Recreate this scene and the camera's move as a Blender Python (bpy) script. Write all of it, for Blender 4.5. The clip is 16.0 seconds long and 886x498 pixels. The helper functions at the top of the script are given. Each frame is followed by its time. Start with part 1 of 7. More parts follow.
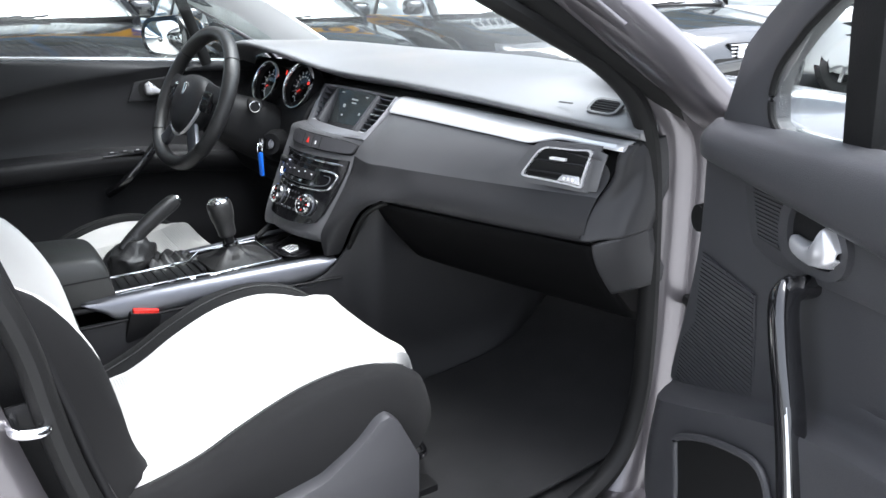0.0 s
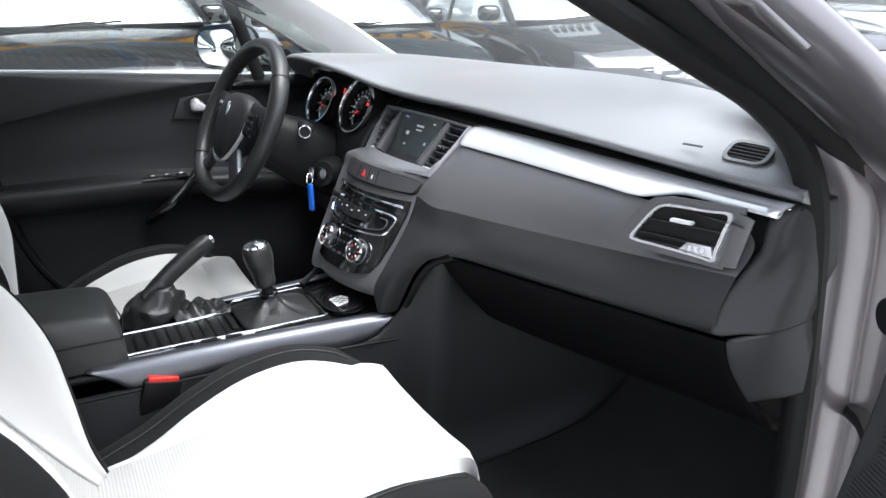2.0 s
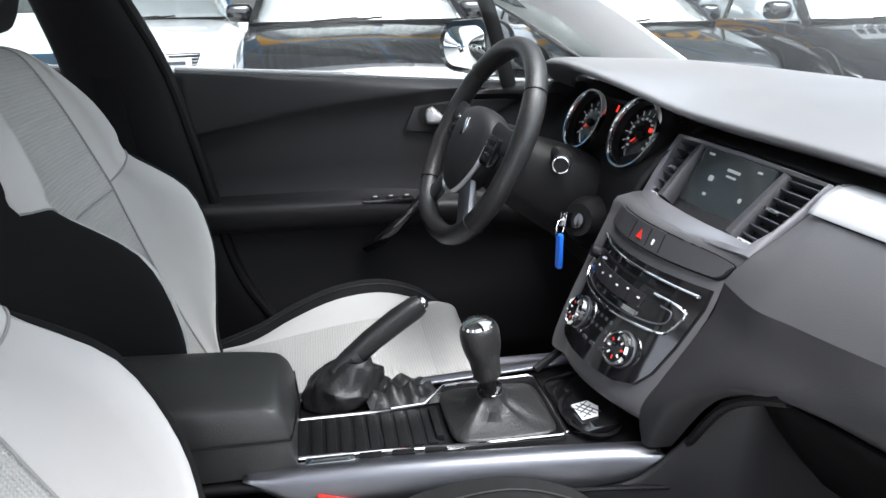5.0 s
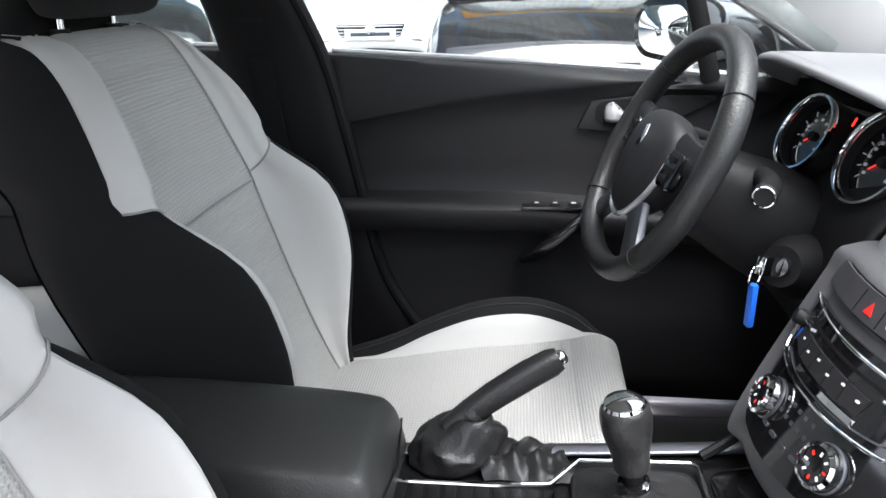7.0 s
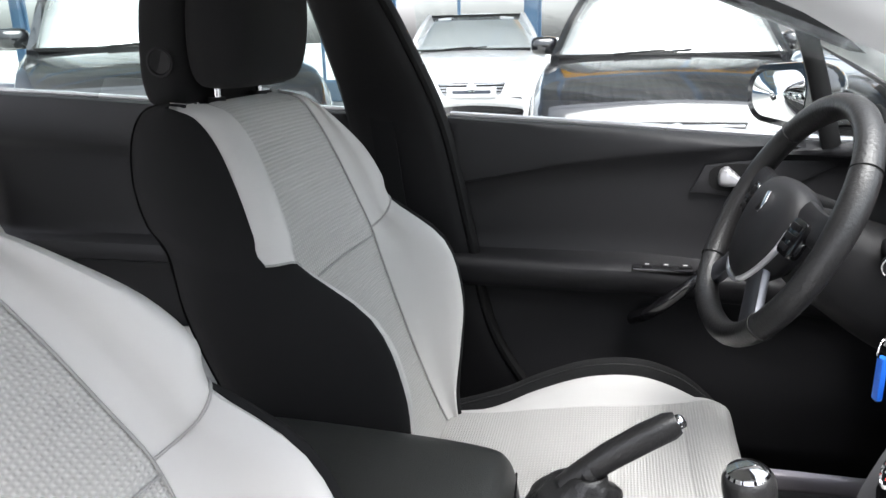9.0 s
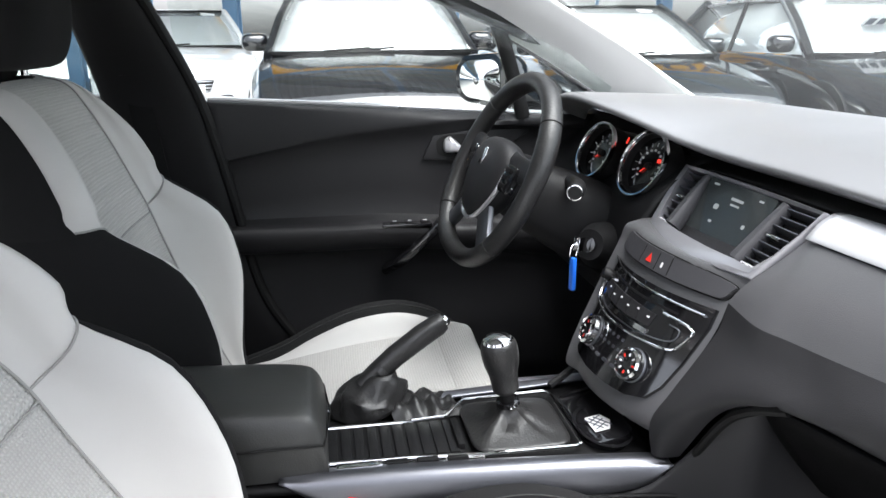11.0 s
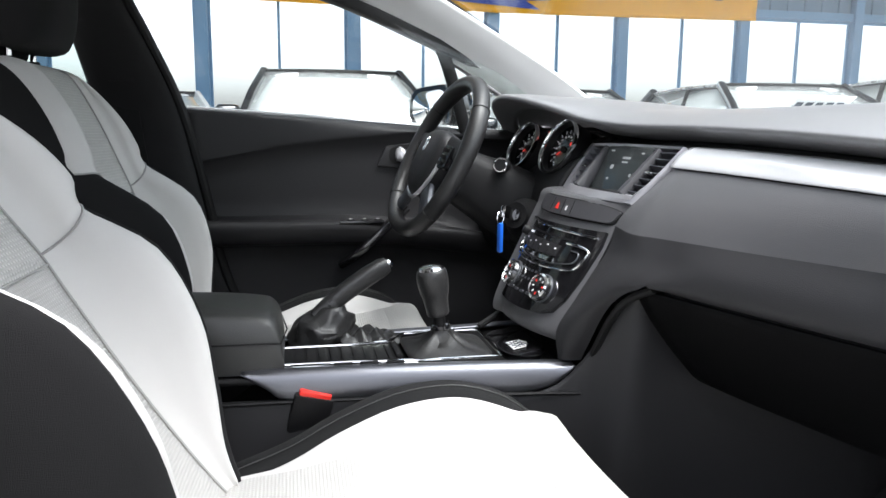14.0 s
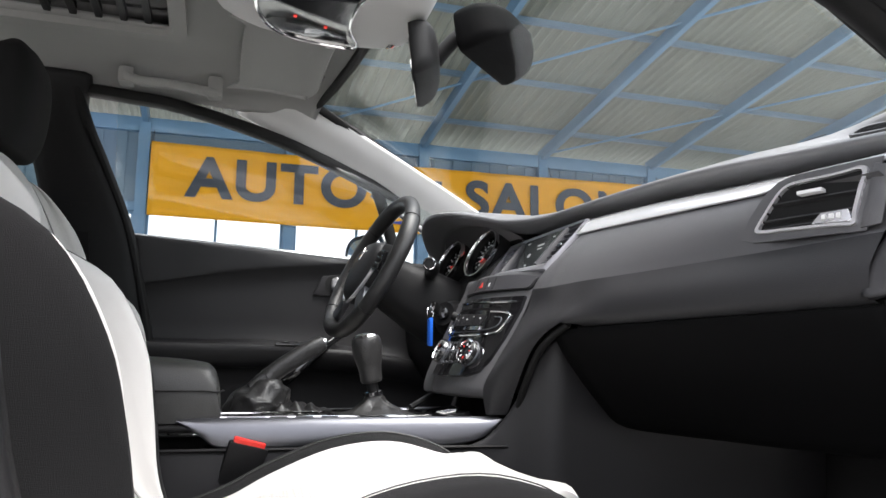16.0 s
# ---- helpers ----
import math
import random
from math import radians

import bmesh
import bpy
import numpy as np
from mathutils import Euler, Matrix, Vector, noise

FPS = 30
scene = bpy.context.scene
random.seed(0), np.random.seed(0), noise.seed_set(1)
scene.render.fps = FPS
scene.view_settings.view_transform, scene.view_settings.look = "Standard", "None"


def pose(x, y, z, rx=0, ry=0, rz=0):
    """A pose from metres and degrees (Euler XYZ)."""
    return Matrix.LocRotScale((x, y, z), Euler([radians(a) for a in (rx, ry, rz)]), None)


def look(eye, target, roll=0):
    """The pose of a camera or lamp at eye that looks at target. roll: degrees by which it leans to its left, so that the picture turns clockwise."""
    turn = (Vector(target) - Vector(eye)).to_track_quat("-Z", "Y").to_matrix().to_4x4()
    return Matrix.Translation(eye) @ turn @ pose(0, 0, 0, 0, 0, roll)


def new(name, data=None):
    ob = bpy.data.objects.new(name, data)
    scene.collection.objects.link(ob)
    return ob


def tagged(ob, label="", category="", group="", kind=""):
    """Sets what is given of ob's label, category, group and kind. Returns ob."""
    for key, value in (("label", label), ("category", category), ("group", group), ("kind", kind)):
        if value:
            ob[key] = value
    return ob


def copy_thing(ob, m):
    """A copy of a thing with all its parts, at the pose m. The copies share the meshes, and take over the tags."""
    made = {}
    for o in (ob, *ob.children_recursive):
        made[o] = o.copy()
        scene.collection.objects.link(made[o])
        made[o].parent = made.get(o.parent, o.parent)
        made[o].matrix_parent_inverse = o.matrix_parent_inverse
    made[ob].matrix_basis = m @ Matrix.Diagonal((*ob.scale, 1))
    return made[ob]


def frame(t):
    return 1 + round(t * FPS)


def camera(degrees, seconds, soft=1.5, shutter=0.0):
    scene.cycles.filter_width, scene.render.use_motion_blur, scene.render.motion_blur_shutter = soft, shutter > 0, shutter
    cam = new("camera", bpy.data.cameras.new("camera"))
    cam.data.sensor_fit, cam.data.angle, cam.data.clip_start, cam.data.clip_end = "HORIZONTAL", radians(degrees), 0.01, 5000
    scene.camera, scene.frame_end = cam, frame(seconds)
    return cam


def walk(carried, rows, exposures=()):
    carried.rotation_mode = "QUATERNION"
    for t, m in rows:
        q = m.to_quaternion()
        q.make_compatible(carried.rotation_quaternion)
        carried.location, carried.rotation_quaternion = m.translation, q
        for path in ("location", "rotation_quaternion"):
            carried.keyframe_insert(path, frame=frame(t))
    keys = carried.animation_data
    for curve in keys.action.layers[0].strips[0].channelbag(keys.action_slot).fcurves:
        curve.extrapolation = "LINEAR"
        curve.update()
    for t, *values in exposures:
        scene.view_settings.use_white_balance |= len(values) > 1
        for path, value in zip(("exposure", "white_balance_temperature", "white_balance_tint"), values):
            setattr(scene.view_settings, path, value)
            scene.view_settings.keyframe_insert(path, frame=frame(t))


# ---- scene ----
cam = camera(61.9, 16.0)
PATH = [
    (0, (1.511, -0.609, 1.093), (-0.061, 0.442, 0.442), -1.0),
    (0.5, (1.411, -0.557, 1.097), (-0.18, 0.462, 0.442), -1.3),
    (1, (1.357, -0.506, 1.104), (-0.264, 0.463, 0.447), -1.0),
    (1.5, (1.323, -0.481, 1.103), (-0.322, 0.453, 0.454), -1.1),
    (2, (1.26, -0.464, 1.098), (-0.409, 0.434, 0.461), -1.0),
    (2.5, (1.19, -0.448, 1.093), (-0.513, 0.389, 0.459), -1.1),
    (3, (1.115, -0.423, 1.091), (-0.634, 0.303, 0.448), -1.2),
    (3.5, (1.031, -0.393, 1.083), (-0.759, 0.227, 0.441), -0.8),
    (4, (0.979, -0.382, 1.087), (-0.846, 0.126, 0.443), -0.9),
    (4.2, (0.957, -0.383, 1.082), (-0.879, 0.093, 0.446), -1.0),
    (6.5, (0.683, -0.271, 1.089), (-1.193, -0.355, 0.402), -0.9),
    (7, (0.654, -0.276, 1.091), (-1.212, -0.476, 0.401), -1.0),
    (7.5, (0.642, -0.283, 1.094), (-1.217, -0.594, 0.425), -1.1),
    (8, (0.647, -0.296, 1.097), (-1.207, -0.698, 0.466), -1.5),
    (8.5, (0.664, -0.304, 1.1), (-1.195, -0.755, 0.517), -1.6),
    (9, (0.694, -0.306, 1.11), (-1.177, -0.753, 0.561), -1.4),
    (9.5, (0.74, -0.304, 1.116), (-1.169, -0.581, 0.586), -0.7),
    (10, (0.802, -0.331, 1.114), (-1.127, -0.328, 0.585), -0.3),
    (10.2, (0.831, -0.353, 1.109), (-1.093, -0.229, 0.578), -0.3),
    (12.3, (1.018, -0.399, 1.077), (-0.865, -0.041, 0.505), -0.6),
    (12.5, (1.036, -0.391, 1.067), (-0.852, -0.052, 0.498), -0.7),
    (13, (1.078, -0.365, 1.024), (-0.821, -0.039, 0.49), -0.4),
    (13.5, (1.118, -0.362, 0.977), (-0.803, -0.006, 0.545), 0.2),
    (14, (1.168, -0.39, 0.916), (-0.765, 0.013, 0.599), 0.5),
    (14.5, (1.203, -0.413, 0.849), (-0.73, 0.073, 0.687), 0.9),
    (15, (1.229, -0.423, 0.779), (-0.693, 0.131, 0.78), 1.2),
    (15.5, (1.252, -0.425, 0.701), (-0.649, 0.173, 0.868), 0.9),
    (16, (1.281, -0.418, 0.657), (-0.611, 0.16, 0.951), 0.6),
]
EXPOSURE = [(0.0, 2.2, 6050, 11), (2.0, 1.97, 6100, 12), (3.5, 1.93, 6150, 12), (6.5, 2.2, 6200, 13), (9.0, 2.25, 6350, 14), (10.0, 2.15, 6300, 13), (13.5, 1.95, 6250, 12), (14.5, 1.95, 6300, 12), (15.2, 1.95, 6400, 13), (16.0, 1.90, 6500, 14)]
walk(cam, [(t, look(eye, target, roll)) for t, eye, target, roll in PATH], EXPOSURE)
SKY = 0.15
RECLINE = 12.0
WHEEL_YAW = 6.0
DOORX, DOORY, DOORA = 0.85, 0.28, 65.0
DHK, DHZ = 0.305, 0.845
CARS = [
    ("black parked car with a large windscreen with bright reflection put into its pale colour", "black", -5.6, 0.0, -90, dict(H=1.43, hood=0.95, W=1.74)),
    ("dark grey parked car facing across the aisle", "grey", -6.0, 2.18, -90, dict(H=1.33, hood=0.88, W=1.70)),
    ("black parked car with a price sheet behind its windscreen", "black", -5.1, 4.05, -95, dict(H=1.37, hood=0.90, sign=True)),
    ("white parked hatchback with a black grille", "white", -9.2, -2.15, -81, dict(H=1.40, hood=0.95, L=4.3)),
    ("glossy black parked car standing behind the rear door", "black", -4.6, -3.9, -50, dict(H=1.60, hood=1.08, L=4.5)),
    ("dark brown-black parked car with a chrome-barred grille", "grey", -4.9, 6.1, -98, dict(H=1.47, hood=0.93)),
    ("white parked van with alloy wheels", "white", -4.0, 8.5, -98, dict(H=1.64, hood=0.90, L=4.5, van=True)),
]

# ---------------------------------------------------------------- world and light
wd = bpy.data.worlds.new("overcast_sky")
scene.world = wd
wd.use_nodes = True
_n, _l = wd.node_tree.nodes, wd.node_tree.links
_bg = _n["Background"]
_sky = _n.new("ShaderNodeTexSky")
_sky.sky_type = "NISHITA"
_sky.sun_disc = False
_sky.sun_elevation, _sky.sun_rotation = radians(71), radians(50)
_sky.dust_density, _sky.ozone_density = 4.0, 1.0
_hs = _n.new("ShaderNodeHueSaturation")
_hs.inputs["Saturation"].default_value = 0.25
_l.new(_sky.outputs[0], _hs.inputs["Color"])
_l.new(_hs.outputs[0], _bg.inputs[0])
_bg.inputs[1].default_value = SKY

sun = new("sun", bpy.data.lights.new("sun", "SUN"))
sun.data.energy, sun.data.angle, sun.data.color = 1.9, radians(55), (1.0, 0.97, 0.93)
sun.matrix_world = look((2.4, 2.0, 9), (0, 0, 0))

# ---------------------------------------------------------------- materials


def mat(name, color, rough=0.5, metal=0.0, spec=0.5, grain=0.0, gscale=400.0, var=0.0, vscale=6.0, coat=0.0, emit=None, estr=0.0, sheen=0.0, stretch=None, rvar=0.0):
    """Principled material with two scales of variation: fine grain (bump) and broad tone and gloss changes."""
    m = bpy.data.materials.new(name)
    m.use_nodes = True
    n, l = m.node_tree.nodes, m.node_tree.links
    b = n["Principled BSDF"]
    col = (*color, 1) if len(color) == 3 else color
    b.inputs["Base Color"].default_value = col
    b.inputs["Roughness"].default_value = rough
    b.inputs["Metallic"].default_value = metal
    b.inputs["Specular IOR Level"].default_value = spec
    b.inputs["Coat Weight"].default_value = coat
    b.inputs["Coat Roughness"].default_value = 0.05
    b.inputs["Sheen Weight"].default_value = sheen
    tc = n.new("ShaderNodeTexCoord")
    src = tc.outputs["Object"]
    if stretch:
        mp = n.new("ShaderNodeMapping")
        mp.inputs["Scale"].default_value = stretch
        l.new(src, mp.inputs[0])
        src = mp.outputs[0]
    if emit:
        b.inputs["Emission Color"].default_value = (*emit, 1)
        b.inputs["Emission Strength"].default_value = estr
    if var or rvar:
        nz = n.new("ShaderNodeTexNoise")
        nz.inputs["Scale"].default_value = vscale
        nz.inputs["Detail"].default_value = 5
        l.new(tc.outputs["Object"], nz.inputs["Vector"])
        if var:
            mx = n.new("ShaderNodeMix")
            mx.data_type, mx.blend_type = "RGBA", "MIX"
            mx.inputs[6].default_value = tuple(min(1, c * (1 - var)) for c in col[:3]) + (1,)
            mx.inputs[7].default_value = tuple(min(1, c * (1 + var)) for c in col[:3]) + (1,)
            l.new(nz.outputs[0], mx.inputs[0])
            l.new(mx.outputs[2], b.inputs["Base Color"])
        mr = n.new("ShaderNodeMapRange")
        mr.inputs[1].default_value, mr.inputs[2].default_value = 0.1, 0.9
        mr.inputs[3].default_value, mr.inputs[4].default_value = max(0.02, rough - rvar), min(1, rough + rvar)
        l.new(nz.outputs[0], mr.inputs[0])
        l.new(mr.outputs[0], b.inputs["Roughness"])
    if grain:
        g = n.new("ShaderNodeTexNoise")
        g.inputs["Scale"].default_value = gscale
        g.inputs["Detail"].default_value = 3
        l.new(src, g.inputs["Vector"])
        bp = n.new("ShaderNodeBump")
        bp.inputs["Strength"].default_value = grain
        bp.inputs["Distance"].default_value = 0.0015
        l.new(g.outputs[0], bp.inputs["Height"])
        l.new(bp.outputs[0], b.inputs["Normal"])
    return m


def knit(name, color, scale, depth, contrast):
    """Woven seat cloth: a small waffle of raised cells."""
    m = mat(name, color, 0.85, sheen=0.25, spec=0.25)
    n, l = m.node_tree.nodes, m.node_tree.links
    b = n["Principled BSDF"]
    tc = n.new("ShaderNodeTexCoord")
    waves = []
    for axis in ("X", "Z"):
        w = n.new("ShaderNodeTexWave")
        w.bands_direction = axis
        w.inputs["Scale"].default_value = scale
        w.inputs["Distortion"].default_value = 0.6
        w.inputs["Detail"].default_value = 1.0
        l.new(tc.outputs["UV"], w.inputs["Vector"])
        waves.append(w)
    waves[1].bands_direction = "Y"
    mu = n.new("ShaderNodeMath")
    mu.operation = "MULTIPLY"
    l.new(waves[0].outputs["Fac"], mu.inputs[0])
    l.new(waves[1].outputs["Fac"], mu.inputs[1])
    mx = n.new("ShaderNodeMix")
    mx.data_type = "RGBA"
    mx.inputs[6].default_value = tuple(c * (1 - contrast) for c in color) + (1,)
    mx.inputs[7].default_value = (*color, 1)
    l.new(mu.outputs[0], mx.inputs[0])
    nz = n.new("ShaderNodeTexNoise")
    nz.inputs["Scale"].default_value = 9
    nz.inputs["Detail"].default_value = 6
    l.new(tc.outputs["Object"], nz.inputs["Vector"])
    m2 = n.new("ShaderNodeMix")
    m2.data_type, m2.blend_type = "RGBA", "MULTIPLY"
    m2.inputs[0].default_value = 0.18
    l.new(mx.outputs[2], m2.inputs[6])
    l.new(nz.outputs[0], m2.inputs[7])
    l.new(m2.outputs[2], b.inputs["Base Color"])
    bp = n.new("ShaderNodeBump")
    bp.inputs["Strength"].default_value = depth
    bp.inputs["Distance"].default_value = 0.002
    l.new(mu.outputs[0], bp.inputs["Height"])
    l.new(bp.outputs[0], b.inputs["Normal"])
    return m


def glass(name, tint=(0.93, 0.96, 0.95), gloss=1.0):
    m = bpy.data.materials.new(name)
    m.use_nodes = True
    n, l = m.node_tree.nodes, m.node_tree.links
    n.remove(n["Principled BSDF"])
    t, g, x, fr = (n.new("ShaderNode" + k) for k in ("BsdfTransparent", "BsdfGlossy", "MixShader", "LayerWeight"))
    t.inputs[0].default_value = (*tint, 1)
    g.inputs["Roughness"].default_value = 0.02
    g.inputs[0].default_value = (gloss, gloss, gloss, 1)
    fr.inputs[0].default_value = 0.5
    pw, ma = n.new("ShaderNodeMath"), n.new("ShaderNodeMath")
    pw.operation, ma.operation = "POWER", "MULTIPLY_ADD"
    pw.inputs[1].default_value = 5.0
    ma.inputs[1].default_value, ma.inputs[2].default_value = 0.7, 0.035
    l.new(fr.outputs["Facing"], pw.inputs[0])
    l.new(pw.outputs[0], ma.inputs[0])
    l.new(ma.outputs[0], x.inputs[0])
    l.new(t.outputs[0], x.inputs[1])
    l.new(g.outputs[0], x.inputs[2])
    l.new(x.outputs[0], n["Material Output"].inputs[0])
    return m


def translucent(name, color):
    """Weathered glass-fibre roof sheet that lets part of the daylight through."""
    m = mat(name, color, 0.6, spec=0.2, var=0.15, vscale=1.3)
    n, l = m.node_tree.nodes, m.node_tree.links
    t, x = n.new("ShaderNodeBsdfTranslucent"), n.new("ShaderNodeMixShader")
    t.inputs[0].default_value = (*color, 1)
    x.inputs[0].default_value = 0.04
    l.new(n["Principled BSDF"].outputs[0], x.inputs[1])
    l.new(t.outputs[0], x.inputs[2])
    l.new(x.outputs[0], n["Material Output"].inputs[0])
    return m


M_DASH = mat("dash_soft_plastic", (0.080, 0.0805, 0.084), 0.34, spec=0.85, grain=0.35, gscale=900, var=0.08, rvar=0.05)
# dash plastic again, with the shade of the lower parts put into the colour
M_BAND = mat("shaded_dash_plastic", (0.024, 0.024, 0.0256), 0.48, spec=0.35, grain=0.35, gscale=900, var=0.08, rvar=0.05)
# lighter copy of the dash plastic: daylight through the windscreen is in the colour
M_PAD = mat("daylit_dash_pad_plastic", (0.165, 0.166, 0.171), 0.32, spec=0.9, grain=0.10, gscale=500, var=0.06, rvar=0.04)
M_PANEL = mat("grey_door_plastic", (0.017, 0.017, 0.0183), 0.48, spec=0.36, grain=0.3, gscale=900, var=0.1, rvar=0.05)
# near black: on the glovebox it holds the footwell's shade
M_LOWER = mat("near_black_shade_plastic", (0.004, 0.004, 0.0042), 0.62, spec=0.05, grain=0.3, gscale=900, var=0.1, rvar=0.05)
# also the open door's lighter copy of M_PANEL, with its daylight in the colour
M_SHIELD = mat("grey_trim_and_daylit_door_plastic", (0.046, 0.046, 0.050), 0.45, grain=0.3, gscale=700, var=0.1, rvar=0.05)
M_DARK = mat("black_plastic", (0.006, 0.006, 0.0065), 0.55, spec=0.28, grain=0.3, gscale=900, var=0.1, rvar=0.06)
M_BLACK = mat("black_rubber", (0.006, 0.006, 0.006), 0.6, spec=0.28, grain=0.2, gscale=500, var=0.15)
M_PIANO = mat("gloss_black", (0.008, 0.008, 0.009), 0.08, coat=1.0, rvar=0.03, vscale=30)
M_LEATHER = mat("black_leather", (0.020, 0.020, 0.020), 0.38, grain=0.5, gscale=260, var=0.15, rvar=0.08)
M_ARMREST = mat("dark_green_grey_vinyl", (0.034, 0.035, 0.0335), 0.40, grain=0.3, gscale=500, var=0.1, rvar=0.05)
M_LIGHT = mat("light_grey_cloth", (0.64, 0.632, 0.610), 0.85, spec=0.2, sheen=0.2, grain=0.35, gscale=1400, var=0.05)
M_SEAM = mat("grey_seam_thread", (0.38, 0.376, 0.362), 0.9, grain=0.5, gscale=900, var=0.1)
M_KNIT = knit("light_grey_waffle_cloth", (0.68, 0.672, 0.640), 54.0, 0.7, 0.20)
M_KNIT2 = knit("light_grey_open_waffle_cloth", (0.61, 0.602, 0.574), 66.0, 0.6, 0.14)
M_CLOTH_D = mat("dark_grey_cloth", (0.016, 0.016, 0.0164), 0.85, spec=0.06, sheen=0.04, grain=0.5, gscale=1200, var=0.12)
M_CARPET = mat("dark_carpet", (0.024, 0.024, 0.0246), 0.95, spec=0.1, sheen=0.03, grain=1.0, gscale=700, var=0.25, vscale=14)
M_SILVER = mat("brushed_silver_trim", (0.74, 0.75, 0.77), 0.20, metal=0.45, coat=0.5, grain=0.06, gscale=220, stretch=(0.05, 1, 1), rvar=0.04)
M_TRIM = mat("brushed_grey_trim", (0.19, 0.195, 0.215), 0.44, metal=1.0, grain=0.06, gscale=220, stretch=(1, 0.05, 1), rvar=0.04)
M_SATIN = mat("satin_silver_paint", (0.74, 0.74, 0.76), 0.28, metal=0.6, rvar=0.04)
M_FASCIA = mat("satin_grey_fascia_paint", (0.34, 0.34, 0.36), 0.30, metal=0.7, rvar=0.04)
M_CHROME = mat("chrome", (0.85, 0.85, 0.86), 0.06, metal=1.0, rvar=0.03)
M_PAINT = mat("mauve_silver_car_paint", (0.135, 0.126, 0.134), 0.36, metal=0.75, coat=0.8, grain=0.05, gscale=2500, var=0.04)
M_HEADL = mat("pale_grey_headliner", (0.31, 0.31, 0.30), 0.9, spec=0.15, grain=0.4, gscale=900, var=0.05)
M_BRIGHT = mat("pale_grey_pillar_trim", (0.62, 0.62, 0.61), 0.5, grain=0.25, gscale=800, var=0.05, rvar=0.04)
M_RED = mat("red_plastic", (0.75, 0.03, 0.02), 0.35, rvar=0.05)
M_BLUE = mat("blue_plastic", (0.02, 0.16, 0.75), 0.35, rvar=0.05)
M_WHITE = mat("white_print", (0.75, 0.75, 0.75), 0.6)
M_GLOWRED = mat("red_instrument_light", (0.3, 0.01, 0.01), 0.4, emit=(1.0, 0.05, 0.03), estr=0.28)
M_GLOWPALE = mat("pale_screen_light", (0.2, 0.2, 0.2), 0.4, emit=(0.7, 0.8, 0.8), estr=0.05)
M_SCREEN = mat("dark_display", (0.03, 0.035, 0.035), 0.18, coat=0.4)
M_GLASS = glass("clear_glass")
M_TINT = glass("tinted_glass", (0.80, 0.86, 0.84))
M_MIRROR = mat("mirror_glass", (0.9, 0.9, 0.9), 0.02, metal=1.0)

# ---------------------------------------------------------------- mesh helpers


def cr(pts, n, closed=False):
    """Catmull-Rom curve through pts (k x d), n steps a span."""
    p = np.asarray(pts, float)
    k = len(p)
    if closed:
        idx = lambda i: p[i % k]
        spans = k
    else:
        ext = np.concatenate([[2 * p[0] - p[1]], p, [2 * p[-1] - p[-2]]])
        idx = lambda i: ext[i + 1]
        spans = k - 1
    out = []
    for s in range(spans):
        a, b, c, d = idx(s - 1), idx(s), idx(s + 1), idx(s + 2)
        for j in range(n):
            t = j / n
            out.append(0.5 * (2 * b + (c - a) * t + (2 * a - 5 * b + 4 * c - d) * t * t + (3 * b - a - 3 * c + d) * t**3))
    if not closed:
        out.append(p[-1])
    return np.array(out)


def dense(rows, nu, nv, cu=False, cv=False):
    """A control grid (rows x columns x 3) drawn through smoothly, nu steps between rows, nv between columns."""
    g = np.asarray(rows, float)
    g = np.stack([cr(r, nv, cv) for r in g]) if nv > 1 or cv else g
    return cr(g.reshape(len(g), -1), nu, cu).reshape(-1, g.shape[1], 3) if nu > 1 or cu else g


def bm_grid(G, wrap_u=False, wrap_v=False, caps=False, bm=None):
    bm = bm or bmesh.new()
    uvl = bm.loops.layers.uv.verify()
    R, C = len(G), len(G[0])
    vs = [[bm.verts.new(G[i][j]) for j in range(C)] for i in range(R)]
    P = np.asarray(G, float)
    du = np.concatenate([[0], np.cumsum(np.linalg.norm(np.diff(P[:, C // 2], axis=0), axis=1))])
    dv = np.concatenate([[0], np.cumsum(np.linalg.norm(np.diff(P[R // 2], axis=0), axis=1))])
    for i in range(R if wrap_u else R - 1):
        for j in range(C if wrap_v else C - 1):
            a, b = (i + 1) % R, (j + 1) % C
            try:
                f = bm.faces.new((vs[i][j], vs[i][b], vs[a][b], vs[a][j]))
            except ValueError:
                continue
            for lp, (r, c) in zip(f.loops, ((i, j), (i, b), (a, b), (a, j))):
                lp[uvl].uv = (dv[c], du[r])
    if caps:
        if wrap_v:
            bm.faces.new(vs[0][::-1])
            bm.faces.new(vs[-1])
        elif wrap_u:
            bm.faces.new([r[0] for r in vs])
            bm.faces.new([r[-1] for r in vs][::-1])
    return bm


def bm_box(x0, x1, y0, y1, z0, z1, bevel=0.0, seg=2, bm=None):
    b2 = bmesh.new()
    bmesh.ops.create_cube(b2, size=1)
    bmesh.ops.scale(b2, vec=(x1 - x0, y1 - y0, z1 - z0), verts=b2.verts)
    if bevel:
        bmesh.ops.bevel(b2, geom=b2.edges[:] + b2.verts[:], offset=bevel, segments=seg, profile=0.6, affect="EDGES")
    bmesh.ops.translate(b2, vec=((x0 + x1) / 2, (y0 + y1) / 2, (z0 + z1) / 2), verts=b2.verts)
    return join(bm, b2)


def join(bm, other):
    if bm is None:
        return other
    me = bpy.data.meshes.new("tmp")
    other.to_mesh(me)
    other.free()
    bm.from_mesh(me)
    bpy.data.meshes.remove(me)
    return bm


